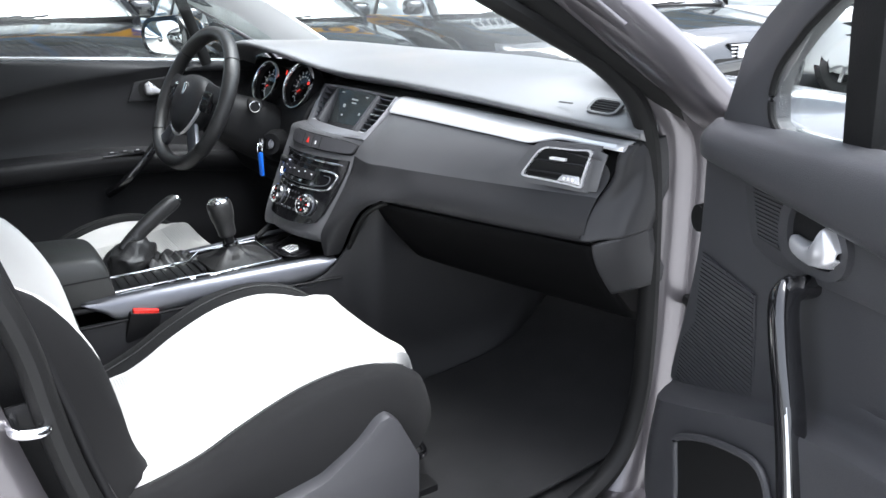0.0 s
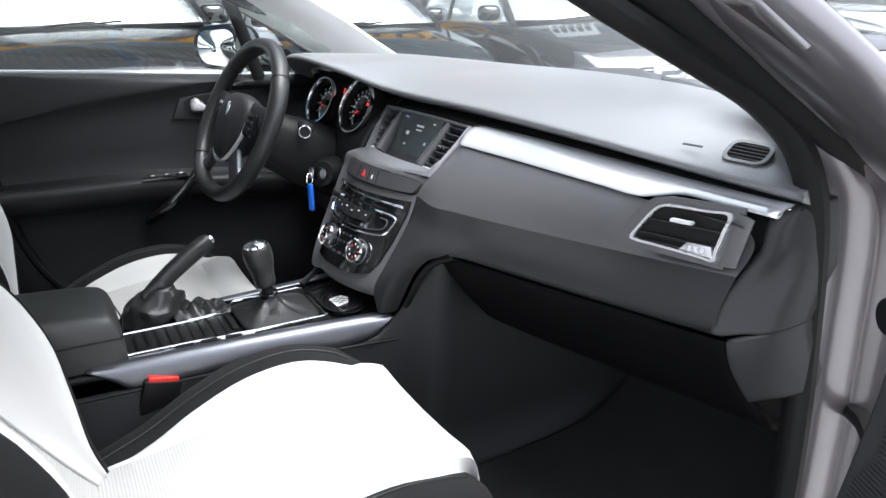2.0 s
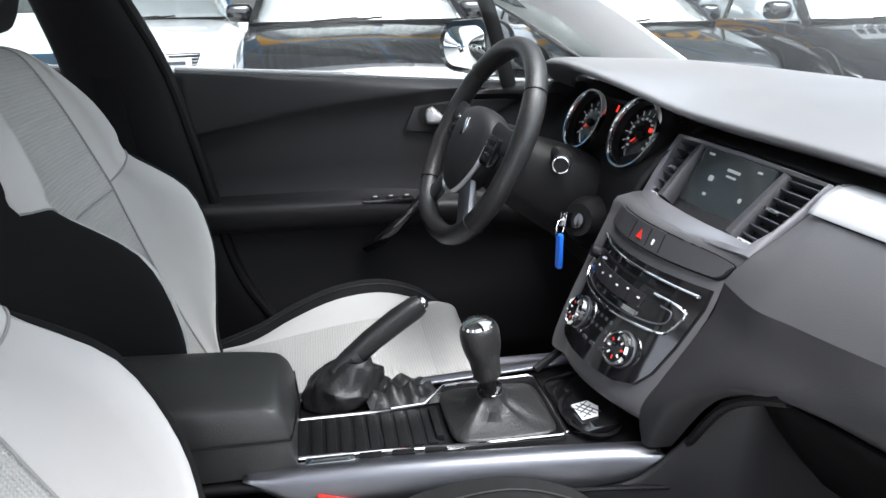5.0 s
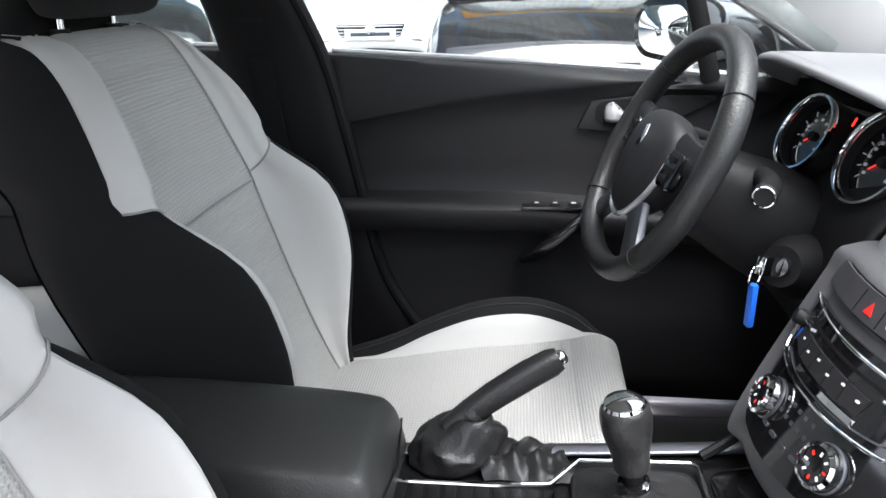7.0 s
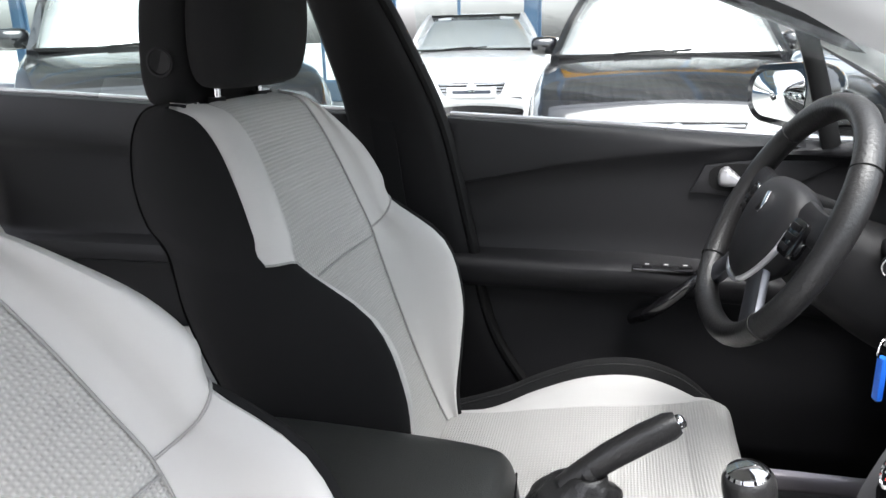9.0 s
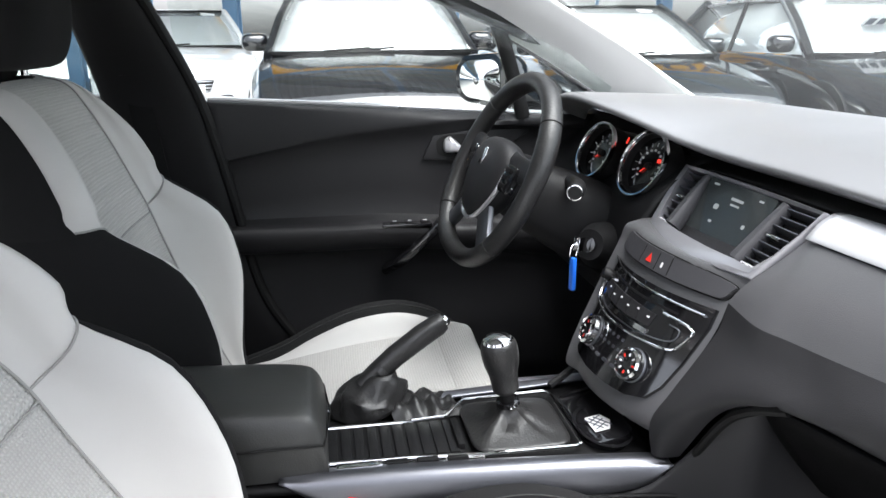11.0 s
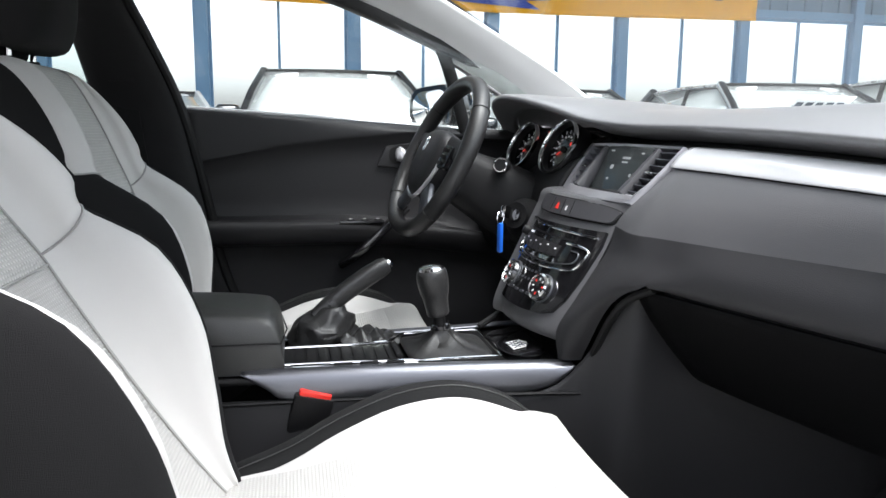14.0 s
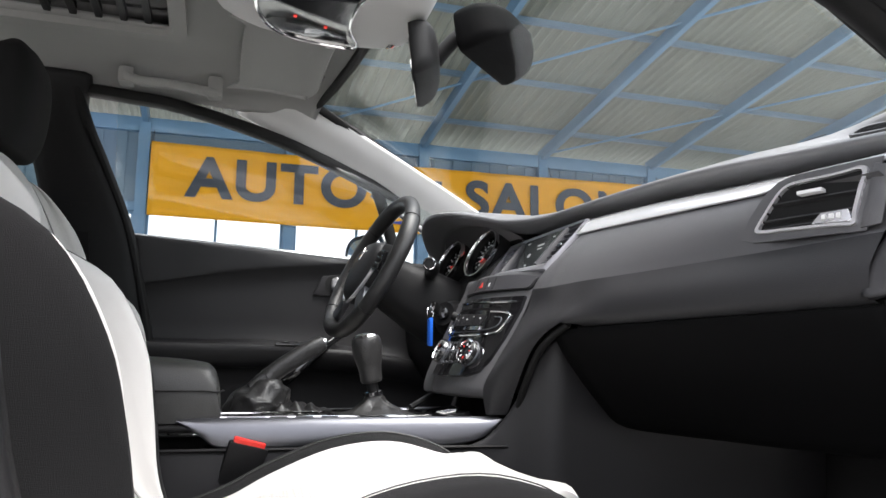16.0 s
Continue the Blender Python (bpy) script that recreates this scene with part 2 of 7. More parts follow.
def bm_lathe(profile, n=32, m=None, bm=None):
    """Profile of (radius, height) turned round z, then moved by m."""
    G = [[(r * math.cos(2 * math.pi * j / n), r * math.sin(2 * math.pi * j / n), h) for j in range(n)] for r, h in profile]
    b2 = bm_grid(G, wrap_u=profile[0][0] > 0 and profile[-1][0] > 0, wrap_v=True)
    bmesh.ops.remove_doubles(b2, verts=b2.verts, dist=1e-6)
    if m is not None:
        bmesh.ops.transform(b2, matrix=m, verts=b2.verts)
    return join(bm, b2)


def frames_along(path, up=(0, 0, 1)):
    p = [Vector(q) for q in path]
    out = []
    for i in range(len(p)):
        t = (p[min(i + 1, len(p) - 1)] - p[max(i - 1, 0)]).normalized()
        s = t.cross(Vector(up))
        s = s.normalized() if s.length > 1e-4 else Vector((1, 0, 0))
        out.append((p[i], s, s.cross(t).normalized()))
    return out


def bm_sweep(path, section, up=(0, 0, 1), closed=False, scale=None, bm=None):
    """A closed section [(a, b)...] (a to the side, b up) carried along a path."""
    if closed:
        p = [Vector(q) for q in path]
        fr = []
        for i in range(len(p)):
            t = (p[(i + 1) % len(p)] - p[i - 1]).normalized()
            s = t.cross(Vector(up)).normalized()
            fr.append((p[i], s, s.cross(t).normalized()))
    else:
        fr = frames_along(path, up)
    G = []
    for i, (o, s, u) in enumerate(fr):
        k = scale[i] if scale is not None else 1.0
        G.append([o + s * a * k + u * b * k for a, b in section])
    return join(bm, bm_grid(G, wrap_u=closed, wrap_v=True, caps=not closed))


def ring(ra, rb=None, n=12, power=2.0):
    rb = rb or ra
    out = []
    for i in range(n):
        c, s = math.cos(2 * math.pi * i / n), math.sin(2 * math.pi * i / n)
        out.append((ra * math.copysign(abs(c) ** (2 / power), c), rb * math.copysign(abs(s) ** (2 / power), s)))
    return out


def bm_tube(path, r, n=10, bm=None, up=(0, 0, 1), closed=False, scale=None):
    return bm_sweep(path, ring(r, n=n), up, closed, scale, bm)


def bm_prism(poly, depth, m=None, bevel=0.0, bm=None):
    """Polygon in x, y with a thickness along z from 0 to depth, moved by m."""
    b2 = bmesh.new()
    f = b2.faces.new([b2.verts.new((x, y, 0)) for x, y in poly])
    r = bmesh.ops.extrude_face_region(b2, geom=[f])
    bmesh.ops.translate(b2, vec=(0, 0, depth), verts=[v for v in r["geom"] if isinstance(v, bmesh.types.BMVert)])
    if bevel:
        bmesh.ops.bevel(b2, geom=b2.edges[:], offset=bevel, segments=2, profile=0.6, affect="EDGES")
    if m is not None:
        bmesh.ops.transform(b2, matrix=m, verts=b2.verts)
    return join(bm, b2)


def basis(o, x, y):
    """A matrix whose local x and y lie along the given directions at o."""
    x = Vector(x).normalized()
    y = Vector(y)
    z = x.cross(y).normalized()
    y = z.cross(x)
    return Matrix(((x.x, y.x, z.x, o[0]), (x.y, y.y, z.y, o[1]), (x.z, y.z, z.z, o[2]), (0, 0, 0, 1)))


def part(name, bm, material, parent=None, label="", solid=0.0, off=-1.0, bevel=0.0, sharp=False, subsurf=0, m=None):
    """Links a bmesh as one mesh object under a thing or a part, in world coordinates (or those of a thing that stands at the origin)."""
    if m is not None:
        bmesh.ops.transform(bm, matrix=m, verts=bm.verts)
    bmesh.ops.recalc_face_normals(bm, faces=bm.faces)
    me = bpy.data.meshes.new(name)
    bm.to_mesh(me)
    bm.free()
    if not sharp:
        me.polygons.foreach_set("use_smooth", [True] * len(me.polygons))
        me.set_sharp_from_angle(angle=radians(38))
    me.materials.append(material)
    ob = new(name, me)
    if parent is not None:
        ob.parent = parent
        if parent.parent is None:
            ob.matrix_parent_inverse = parent.matrix_basis.inverted()
    if label:
        ob["label"] = label
    if solid:
        s = ob.modifiers.new("thickness", "SOLIDIFY")
        s.thickness, s.offset = solid, off
    if bevel:
        b = ob.modifiers.new("edge", "BEVEL")
        b.width, b.segments, b.limit_method = bevel, 2, "ANGLE"
    if subsurf:
        s = ob.modifiers.new("round", "SUBSURF")
        s.levels = s.render_levels = subsurf
    return ob


def thing(name, at, label, category, group="", kind=""):
    ob = new(name)
    ob.empty_display_size = 0.05
    ob.matrix_basis = Matrix.Translation(at)
    return tagged(ob, label, category, group, kind)


def struct(name, bm, material, label="", category="", **kw):
    return tagged(part(name, bm, material, **kw), label, category or name.rstrip("_0123456789").replace("_", " "), kind="structure")


def rounded(w, h, r, n=5):
    """Outline of a rounded rectangle, centred."""
    out = []
    for cx, cy, a0 in ((w / 2 - r, h / 2 - r, 0), (-w / 2 + r, h / 2 - r, 90), (-w / 2 + r, -h / 2 + r, 180), (w / 2 - r, -h / 2 + r, 270)):
        for i in range(n + 1):
            a = radians(a0 + 90 * i / n)
            out.append((cx + r * math.cos(a), cy + r * math.sin(a)))
    return out


def frame_prism(outer, inner, depth, m=None, bm=None):
    """A flat ring between two outlines with the same number of points."""
    G = [[(x, y, 0) for x, y in outer], [(x, y, depth) for x, y in outer], [(x, y, depth) for x, y in inner], [(x, y, 0) for x, y in inner]]
    b2 = bm_grid(G, wrap_u=True, wrap_v=True)
    if m is not None:
        bmesh.ops.transform(b2, matrix=m, verts=b2.verts)
    return join(bm, b2)

# ---------------------------------------------------------------- hall: ground, window wall, roof
GX = -12.8         # window wall
BAY = 2.62
M_GROUND = mat("worn_concrete_floor", (0.36, 0.36, 0.345), 0.55, grain=0.5, gscale=60, var=0.25, vscale=0.8, rvar=0.12)
M_STEEL = mat("blue_painted_steel", (0.13, 0.25, 0.40), 0.45, grain=0.1, gscale=40, var=0.12, vscale=2)
M_CLAD = mat("blue_grey_cladding", (0.12, 0.19, 0.27), 0.55, grain=0.1, gscale=30, var=0.12, vscale=1)
M_ROOF = translucent("pale_translucent_sheet", (0.205, 0.215, 0.19))
M_BANNER = mat("orange_yellow_banner_cloth", (0.85, 0.40, 0.02), 0.75, spec=0.2, grain=0.3, gscale=200, var=0.08, vscale=2)
M_INK = mat("dark_blue_grey_print", (0.045, 0.055, 0.075), 0.7, var=0.1)
M_INKBLUE = mat("blue_print", (0.03, 0.06, 0.35), 0.7, var=0.1)



struct("ground", bm_grid([[(x, y, -0.02 + 0.02 * (abs(x) < 40 and abs(y) < 40)) for y in (-400, -40, -10, 0, 10, 40, 400)] for x in (-400, -40, -8, 0, 8, 40, 400)]), M_GROUND, "grey worn concrete ground under the cars", "ground")

Y_ALIGN = -1.82   # one column stands here
bays = [Y_ALIGN + BAY * i for i in range(-5, 9)]
HALL_Y0, HALL_Y1 = bays[0], bays[-1]
Z_SILL, Z_HEAD, Z_EAVE = 0.35, 3.22, 4.95
wall = thing("wall_west", (GX, 0, 0), "blue steel-framed hall wall with a row of large windows", "wall", kind="structure")
part("dado", bm_box(GX - 0.10, GX + 0.02, HALL_Y0, HALL_Y1, 0, Z_SILL), M_CLAD, wall)
part("header_beam", bm_box(GX - 0.12, GX + 0.10, HALL_Y0, HALL_Y1, Z_HEAD, Z_HEAD + 0.16, 0.01), M_STEEL, wall)
part("eave_beam", bm_box(GX - 0.12, GX + 0.12, HALL_Y0, HALL_Y1, Z_EAVE - 0.26, Z_EAVE, 0.01), M_STEEL, wall)
bm = None
for i in range(int((HALL_Y1 - HALL_Y0) / 0.2)):
    y = HALL_Y0 + 0.2 * i
    bm = bm_box(GX - 0.05, GX - 0.01 + 0.03 * (i % 2), y, y + 0.2, Z_HEAD + 0.16, Z_EAVE - 0.26, bm=bm)
part("cladding", bm, M_CLAD, wall, "blue ribbed metal cladding")
for y in bays:
    part("column", bm_box(GX - 0.06, GX + 0.16, y - 0.10, y + 0.10, 0, Z_EAVE - 0.02, 0.008), M_STEEL, wall)
for i, y in enumerate(bays[:-1]):
    w = tagged(thing("window_%d" % (i + 1), (GX, y + BAY / 2, Z_SILL), "large clear window pane in blue steel frame", "window"), kind="structure")
    part("mullion", bm_box(GX - 0.03, GX + 0.03, y + BAY / 2 - 0.025, y + BAY / 2 + 0.025, Z_SILL, Z_HEAD, 0.004), M_STEEL, w)
    part("window_frame", frame_prism(rounded(BAY - 0.2, Z_HEAD - Z_SILL, 0.01, 1), rounded(BAY - 0.3, Z_HEAD - Z_SILL - 0.1, 0.01, 1), 0.05,
         basis((GX - 0.02, y + BAY / 2, (Z_SILL + Z_HEAD) / 2), (0, 1, 0), (0, 0, 1))), M_STEEL, w)

# roof: rises from the eave towards the east
SLOPE = 0.14
RX1 = -5.6
zr = lambda x: Z_EAVE + SLOPE * (x - GX)
G = []
for j in range(int((HALL_Y1 - HALL_Y0) / 0.06)):
    y = HALL_Y0 + 0.06 * j
    up = 0.05 * (0, 1, 1)[j % 3]
    G.append([(GX - 0.5, y, zr(GX - 0.5) + up + 0.20), (RX1, y, zr(RX1) + up + 0.20)])
struct("ceiling", bm_grid(G), M_ROOF, "pale weathered corrugated roof sheets on blue steel", "ceiling", sharp=True)
truss = thing("roof_frame", (GX, 0, Z_EAVE), "blue painted steel rafters, purlins and braces", "roof frame", kind="structure")
for k, y in enumerate(bays):
    part("rafter", bm_sweep([(GX, y, zr(GX)), (RX1, y, zr(RX1))], [(-0.05, -0.12), (0.05, -0.12), (0.05, 0.10), (-0.05, 0.10)]), M_STEEL, truss)
for k in range(6):
    x = GX + 0.9 + 1.75 * k
    part("purlin", bm_box(x - 0.04, x + 0.04, HALL_Y0, HALL_Y1, zr(x) + 0.10, zr(x) + 0.19), M_CLAD, truss)
for a, b in zip(bays[::2], bays[2::2]):
    for k in range(2):
        x0, x1 = GX + 0.2 + 5.0 * k, GX + 5.2 + 5.0 * k
        part("brace", bm_tube([(x0, a, zr(x0) - 0.02), (x1, b, zr(x1) - 0.02)], 0.022, 6), M_STEEL, truss)
struct("wall_north", bm_box(GX, RX1, HALL_Y1, HALL_Y1 + 0.2, 0, 8.0), M_CLAD, "blue-grey clad end wall of the hall", "wall")
struct("wall_south", bm_box(GX, RX1, HALL_Y0 - 0.2, HALL_Y0, 0, 8.0), M_CLAD, "blue-grey clad end wall of the hall", "wall")

# banner on the window wall
by0, by1, bz0, bz1 = -1.69, 8.82, 3.13, 4.48
banner = thing("banner", (GX + 0.2, by0, bz0), "long orange-yellow cloth banner with dark lettering, hung above the windows", "banner")
G = [[(GX + 0.24 + 0.025 * math.sin(9 * v + 3 * u) * (0.3 + 0.7 * abs(math.sin(2.2 * u))), by0 + (by1 - by0) * u / 24, bz0 + (bz1 - bz0) * v / 8 - 0.05 * math.sin(math.pi * u / 24)) for u in range(25)] for v in range(9)]
part("cloth", bm_grid(dense(G, 2, 3)), M_BANNER, banner, solid=0.004)


def lettering(text, y, z, size, material, parent, sx=1.0):
    cu = bpy.data.curves.new("lettering", "FONT")
    cu.body, cu.size, cu.extrude, cu.offset = text, size, 0.004, 0.034 * size
    cu.space_character = 1.12
    tmp = bpy.data.objects.new("lettering", cu)
    scene.collection.objects.link(tmp)
    bpy.context.view_layer.update()
    me = bpy.data.meshes.new_from_object(tmp.evaluated_get(bpy.context.evaluated_depsgraph_get()))
    bpy.data.objects.remove(tmp)
    bm = bmesh.new()
    bm.from_mesh(me)
    bmesh.ops.scale(bm, vec=(sx, 1, 1), verts=bm.verts)
    return part("lettering", bm, material, parent, m=basis((GX + 0.285, y, z), (0, 1, 0), (0, 0, 1)), sharp=True)


for u in (0.0, 0.25, 0.5, 0.75, 1.0):
    yy = by0 + 0.03 + (by1 - by0 - 0.06) * u
    part("hanging_cord", bm_tube([(GX + 0.10, yy, Z_EAVE - 0.2), (GX + 0.24, yy, bz1 - 0.05)], 0.008, 6), M_INK, banner)
    part("lower_cord", bm_tube([(GX + 0.24, yy, bz0 + 0.03), (GX + 0.05, yy, Z_HEAD + 0.05)], 0.008, 6), M_INK, banner)
lettering("AUTO", by0 + 0.66, bz0 + 0.40, 1.02, M_INK, banner, 1.08)
lettering("SALON", by0 + 5.95, bz0 + 0.38, 1.02, M_INK, banner, 1.08)
part("print_bar", bm_prism([(a * 1.42, b * 1.3) for a, b in [(3.0, 0.10), (4.2, 0.02), (4.0, 0.14), (4.35, 0.16), (4.1, 0.30), (3.55, 0.30), (3.6, 0.18)]], 0.004, basis((GX + 0.285, by0, bz0), (0, 1, 0), (0, 0, 1))), M_INKBLUE, banner)
part("print_bar", bm_prism([(4.45, 0.36), (5.52, 0.36), (5.52, 0.60), (4.45, 0.60)], 0.004, basis((GX + 0.285, by0, bz0), (0, 1, 0), (0, 0, 1))), M_INKBLUE, banner)
part("print_bar", bm_prism([(4.4, 0.94), (5.45, 0.94), (5.45, 1.03), (4.4, 1.03)], 0.004, basis((GX + 0.285, by0, bz0), (0, 1, 0), (0, 0, 1))), M_INK, banner)
part("print_bar", bm_prism([(4.5, 0.69), (5.38, 0.69), (5.38, 0.86), (4.5, 0.86)], 0.004, basis((GX + 0.285, by0, bz0), (0, 1, 0), (0, 0, 1))), M_INKBLUE, banner)

# ---------------------------------------------------------------- the car's own shell
# floor pan and toe board
rows = []
for x in np.linspace(-0.76, 0.78, 12):
    rows.append([(x, y, z) for y, z in ((-2.1, 0.23), (-1.2, 0.23), (-0.75, 0.24), (-0.3, 0.23), (0.1, 0.225), (0.38, 0.24), (0.52, 0.30), (0.70, 0.46), (0.78, 0.70))])
struct("floor", bm_grid(dense(rows, 1, 4)), M_CARPET, "dark carpeted footwell floor of the car", "car floor", solid=0.02)
mat_rows = [[(x, y, z) for y, z in ((-0.10, 0.243), (0.1, 0.24), (0.38, 0.256), (0.50, 0.30), (0.60, 0.385))] for x in (0.22, 0.24, 0.40, 0.56, 0.66, 0.68)]
part("floor_mat", bm_grid(dense(mat_rows, 3, 4)), M_CARPET, None, solid=0.008)
tagged(bpy.data.objects["floor_mat"], "dark grey carpet mat lying in the passenger footwell", "floor mat")

# side sill and hinge pillar, east side (open door) and west side
SEAL = [(0.735, -0.02, 1.095), (0.742, 0.08, 1.046), (0.748, 0.18, 0.995), (0.752, 0.25, 0.935), (0.752, 0.288, 0.85), (0.752, 0.305, 0.70), (0.752, 0.312, 0.55), (0.752, 0.306, 0.42), (0.752, 0.27, 0.32), (0.752, 0.19, 0.265), (0.752, 0.05, 0.245), (0.752, -0.35, 0.245), (0.752, -0.75, 0.25)]
SEALTOP = [(0.58, -0.75, 1.335), (0.60, -0.52, 1.325), (0.635, -0.28, 1.265), (0.685, -0.12, 1.165)]
seal_path = cr(SEALTOP + SEAL, 6)
struct("door_seal_1", bm_sweep(seal_path, ring(0.015, 0.019, 10), up=(1, 0, 0)), M_BLACK, "black rubber seal round the open doorway", "door seal")


flange = cr([(0.60, -0.52, 1.345), (0.64, -0.27, 1.295), (0.690, -0.09, 1.195), (0.728, 0.02, 1.125), (0.735, 0.12, 1.075), (0.742, 0.21, 1.022), (0.748, 0.285, 0.955), (0.750, 0.325, 0.87), (0.750, 0.335, 0.78)], 5)
struct("pillar_flange", bm_sweep(flange, ring(0.012, 0.036, 12, 2.6), up=(0.1, 0.75, 0.66)), M_BLACK, "black weatherstrip along the windscreen pillar", "weatherstrip")


def pillar_side(sx):
    """Painted hinge pillar, sill and front roof pillar of one side."""
    X = lambda x: sx * x
    n = "1" if sx > 0 else "2"
    # hinge pillar: stepped painted face between seal and wing
    zs = [0.10, 0.30, 0.50, 0.70, 0.86, 0.93, 0.985, 1.05, 1.12]
    yo = [0.16, 0.285, 0.318, 0.322, 0.312, 0.275, 0.20, 0.10, -0.01]
    prof = []
    for z, y in zip(zs, yo):
        w = float(np.interp(z, [0.86, 0.93, 0.985, 1.12], [1.0, 0.72, 0.5, 0.42]))
        prof.append([(X(0.735 + dx * (0.4 + 0.6 * w)), y + dy * w, z - dz * (1 - w)) for dx, dy, dz in ((0, -0.005, 0), (0.027, 0.012, 0), (0.037, 0.055, 0), (0.065, 0.068, 0), (0.080, 0.125, 0.01), (0.125, 0.145, 0.02), (0.140, 0.20, 0.05))])
    struct("hinge_pillar_" + n, bm_grid(dense(prof, 5, 3)), M_PAINT, "mauve-silver painted hinge pillar of the doorway", "car pillar", solid=0.012)
    sill = [[(X(0.70), y, 0.22), (X(0.735), y, 0.245), (X(0.775), y, 0.25), (X(0.82), y, 0.235), (X(0.85), y, 0.19), (X(0.855), y, 0.10)] for y in (-2.0, -1.0, -0.3, 0.30)]
    struct("sill_" + n, bm_grid(dense(sill, 2, 3)), M_PAINT, "painted door sill of the car", "car sill", solid=0.012)
    # outer roof pillar skin
    path = [(X(0.845), 0.50, 0.86), (X(0.830), 0.345, 0.925), (X(0.815), 0.26, 0.990), (X(0.795), 0.16, 1.060), (X(0.745), -0.03, 1.185), (X(0.695), -0.25, 1.335), (X(0.655), -0.52, 1.412), (X(0.63), -0.85, 1.41), (X(0.63), -1.3, 1.40), (X(0.66), -1.9, 1.30)]
    struct("roof_pillar_" + n, bm_sweep(cr(path, 5), ring(0.040, 0.034, 14, 2.6), scale=None), M_PAINT, "mauve-silver painted outer windscreen pillar", "car pillar")
    # inner trim of the windscreen pillar
    inner = []
    base = [(0.47, 0.925), (0.36, 0.995), (0.235, 1.075), (0.05, 1.180), (-0.08, 1.250), (-0.17, 1.300), (-0.24, 1.335)]
    for k, (y, z) in enumerate(base):
        t = k / 6
        xi = (0.625 if sx < 0 else 0.688) - 0.02 * t
        inner.append([(X(xi - 0.004), y + 0.012, z - 0.004), (X(xi), y, z), (X(xi + 0.016), y - 0.035 - 0.01 * t, z - 0.012), (X(xi + 0.045), y - 0.075 - 0.02 * t, z - 0.025), (X(xi + 0.075 - 0.01 * t), y - 0.115 - 0.03 * t, z - 0.03 - 0.01 * t), (X(xi + 0.10 - 0.015 * t), y - 0.12 - 0.03 * t, z - 0.015)])
    # east trim is blackened to fit the view from outside; only the west is pale
    struct("pillar_trim_" + n, bm_grid(dense(inner, 5, 4)), M_BRIGHT if sx < 0 else M_BLACK, "pale grey plastic windscreen pillar trim" if sx < 0 else "black trim inside the windscreen pillar", "pillar trim", solid=0.008)
    # black door frame strip over the side window
    fr = [(X(0.705), 0.26, 0.965), (X(0.69), 0.142, 1.052), (X(0.68), 0.04, 1.098), (X(0.672), -0.066, 1.142), (X(0.66), -0.28, 1.224), (X(0.65), -0.524, 1.284), (X(0.648), -0.66, 1.298), (X(0.645), -0.82, 1.308)]
    return fr


FR_E = pillar_side(1)
FR_W = pillar_side(-1)

# headliner
rows = []
for y, z, hw in ((-2.0, 1.25, 0.50), (-1.5, 1.335, 0.56), (-1.0, 1.365, 0.58), (-0.62, 1.362, 0.60), (-0.42, 1.352, 0.605), (-0.27, 1.335, 0.60), (-0.19, 1.308, 0.595)):
    rows.append([(s * hw * k, y + dy * 0.05 * (y > -0.5), z + dz) for s, k, dz, dy in ((-1, 1.09, -0.055, -0.2), (-1, 1.0, -0.02, 0), (-1, 0.86, 0.0, 0.3), (-1, 0.62, 0.01, 0.7), (1, 0.0, 0.012, 1), (1, 0.62, 0.01, 0.7), (1, 0.86, 0, 0.3), (1, 1.0, -0.02, 0), (1, 1.09, -0.055, -0.2))])
HL = dense(rows, 4, 3)
SR0, SR1 = -0.93, -0.53   # sunroof opening along y


def keep_out(p):
    return SR0 - 1.0 < p[1] < SR1 and abs(p[0]) < 0.385


bm = bmesh.new()
vs = [[bm.verts.new(p) for p in r] for r in HL]
for i in range(len(HL) - 1):
    for j in range(len(HL[0]) - 1):
        c = (HL[i][j] + HL[i + 1][j + 1]) / 2
        if not keep_out(c):
            bm.faces.new((vs[i][j], vs[i][j + 1], vs[i + 1][j + 1], vs[i + 1][j]))
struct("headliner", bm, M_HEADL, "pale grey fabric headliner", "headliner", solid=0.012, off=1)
bm = frame_prism(rounded(0.80, 1.10, 0.04), rounded(0.74, 1.04, 0.03), 0.016, Matrix.Translation((0, -1.06, 1.352)))
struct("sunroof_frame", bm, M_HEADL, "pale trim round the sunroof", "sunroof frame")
struct("sunroof", bm_box(-0.40, 0.40, -1.60, -0.50, 1.385, 1.397, 0.003), M_PIANO, "dark tinted sunroof glass panel", "sunroof")
bm = None
for k in range(5):
    bm = bm_box(-0.37, 0.37, -0.60 - 0.05 * k, -0.585 - 0.05 * k, 1.374, 1.384, 0.003, bm=bm)
struct("sunroof_rail", bm, M_DARK, "black sunroof guide rails", "sunroof rail")
rf = [[(x, y, z - 0.05 * (abs(x) / 0.6) ** 2) for x in np.linspace(-0.62, 0.62, 7)] for y, z in ((-0.18, 1.352), (-0.45, 1.415), (-0.9, 1.45), (-1.5, 1.435), (-2.1, 1.33))]
struct("car_roof", bm_grid(dense(rf, 3, 2)), M_PAINT, "mauve-silver painted car roof", "car roof", solid=0.01, off=1)

# ---------------------------------------------------------------- windscreen
def ws_base(x):
    return (0.665 - 0.62 * abs(x) ** 2.2, 0.925 - 0.01 * abs(x))


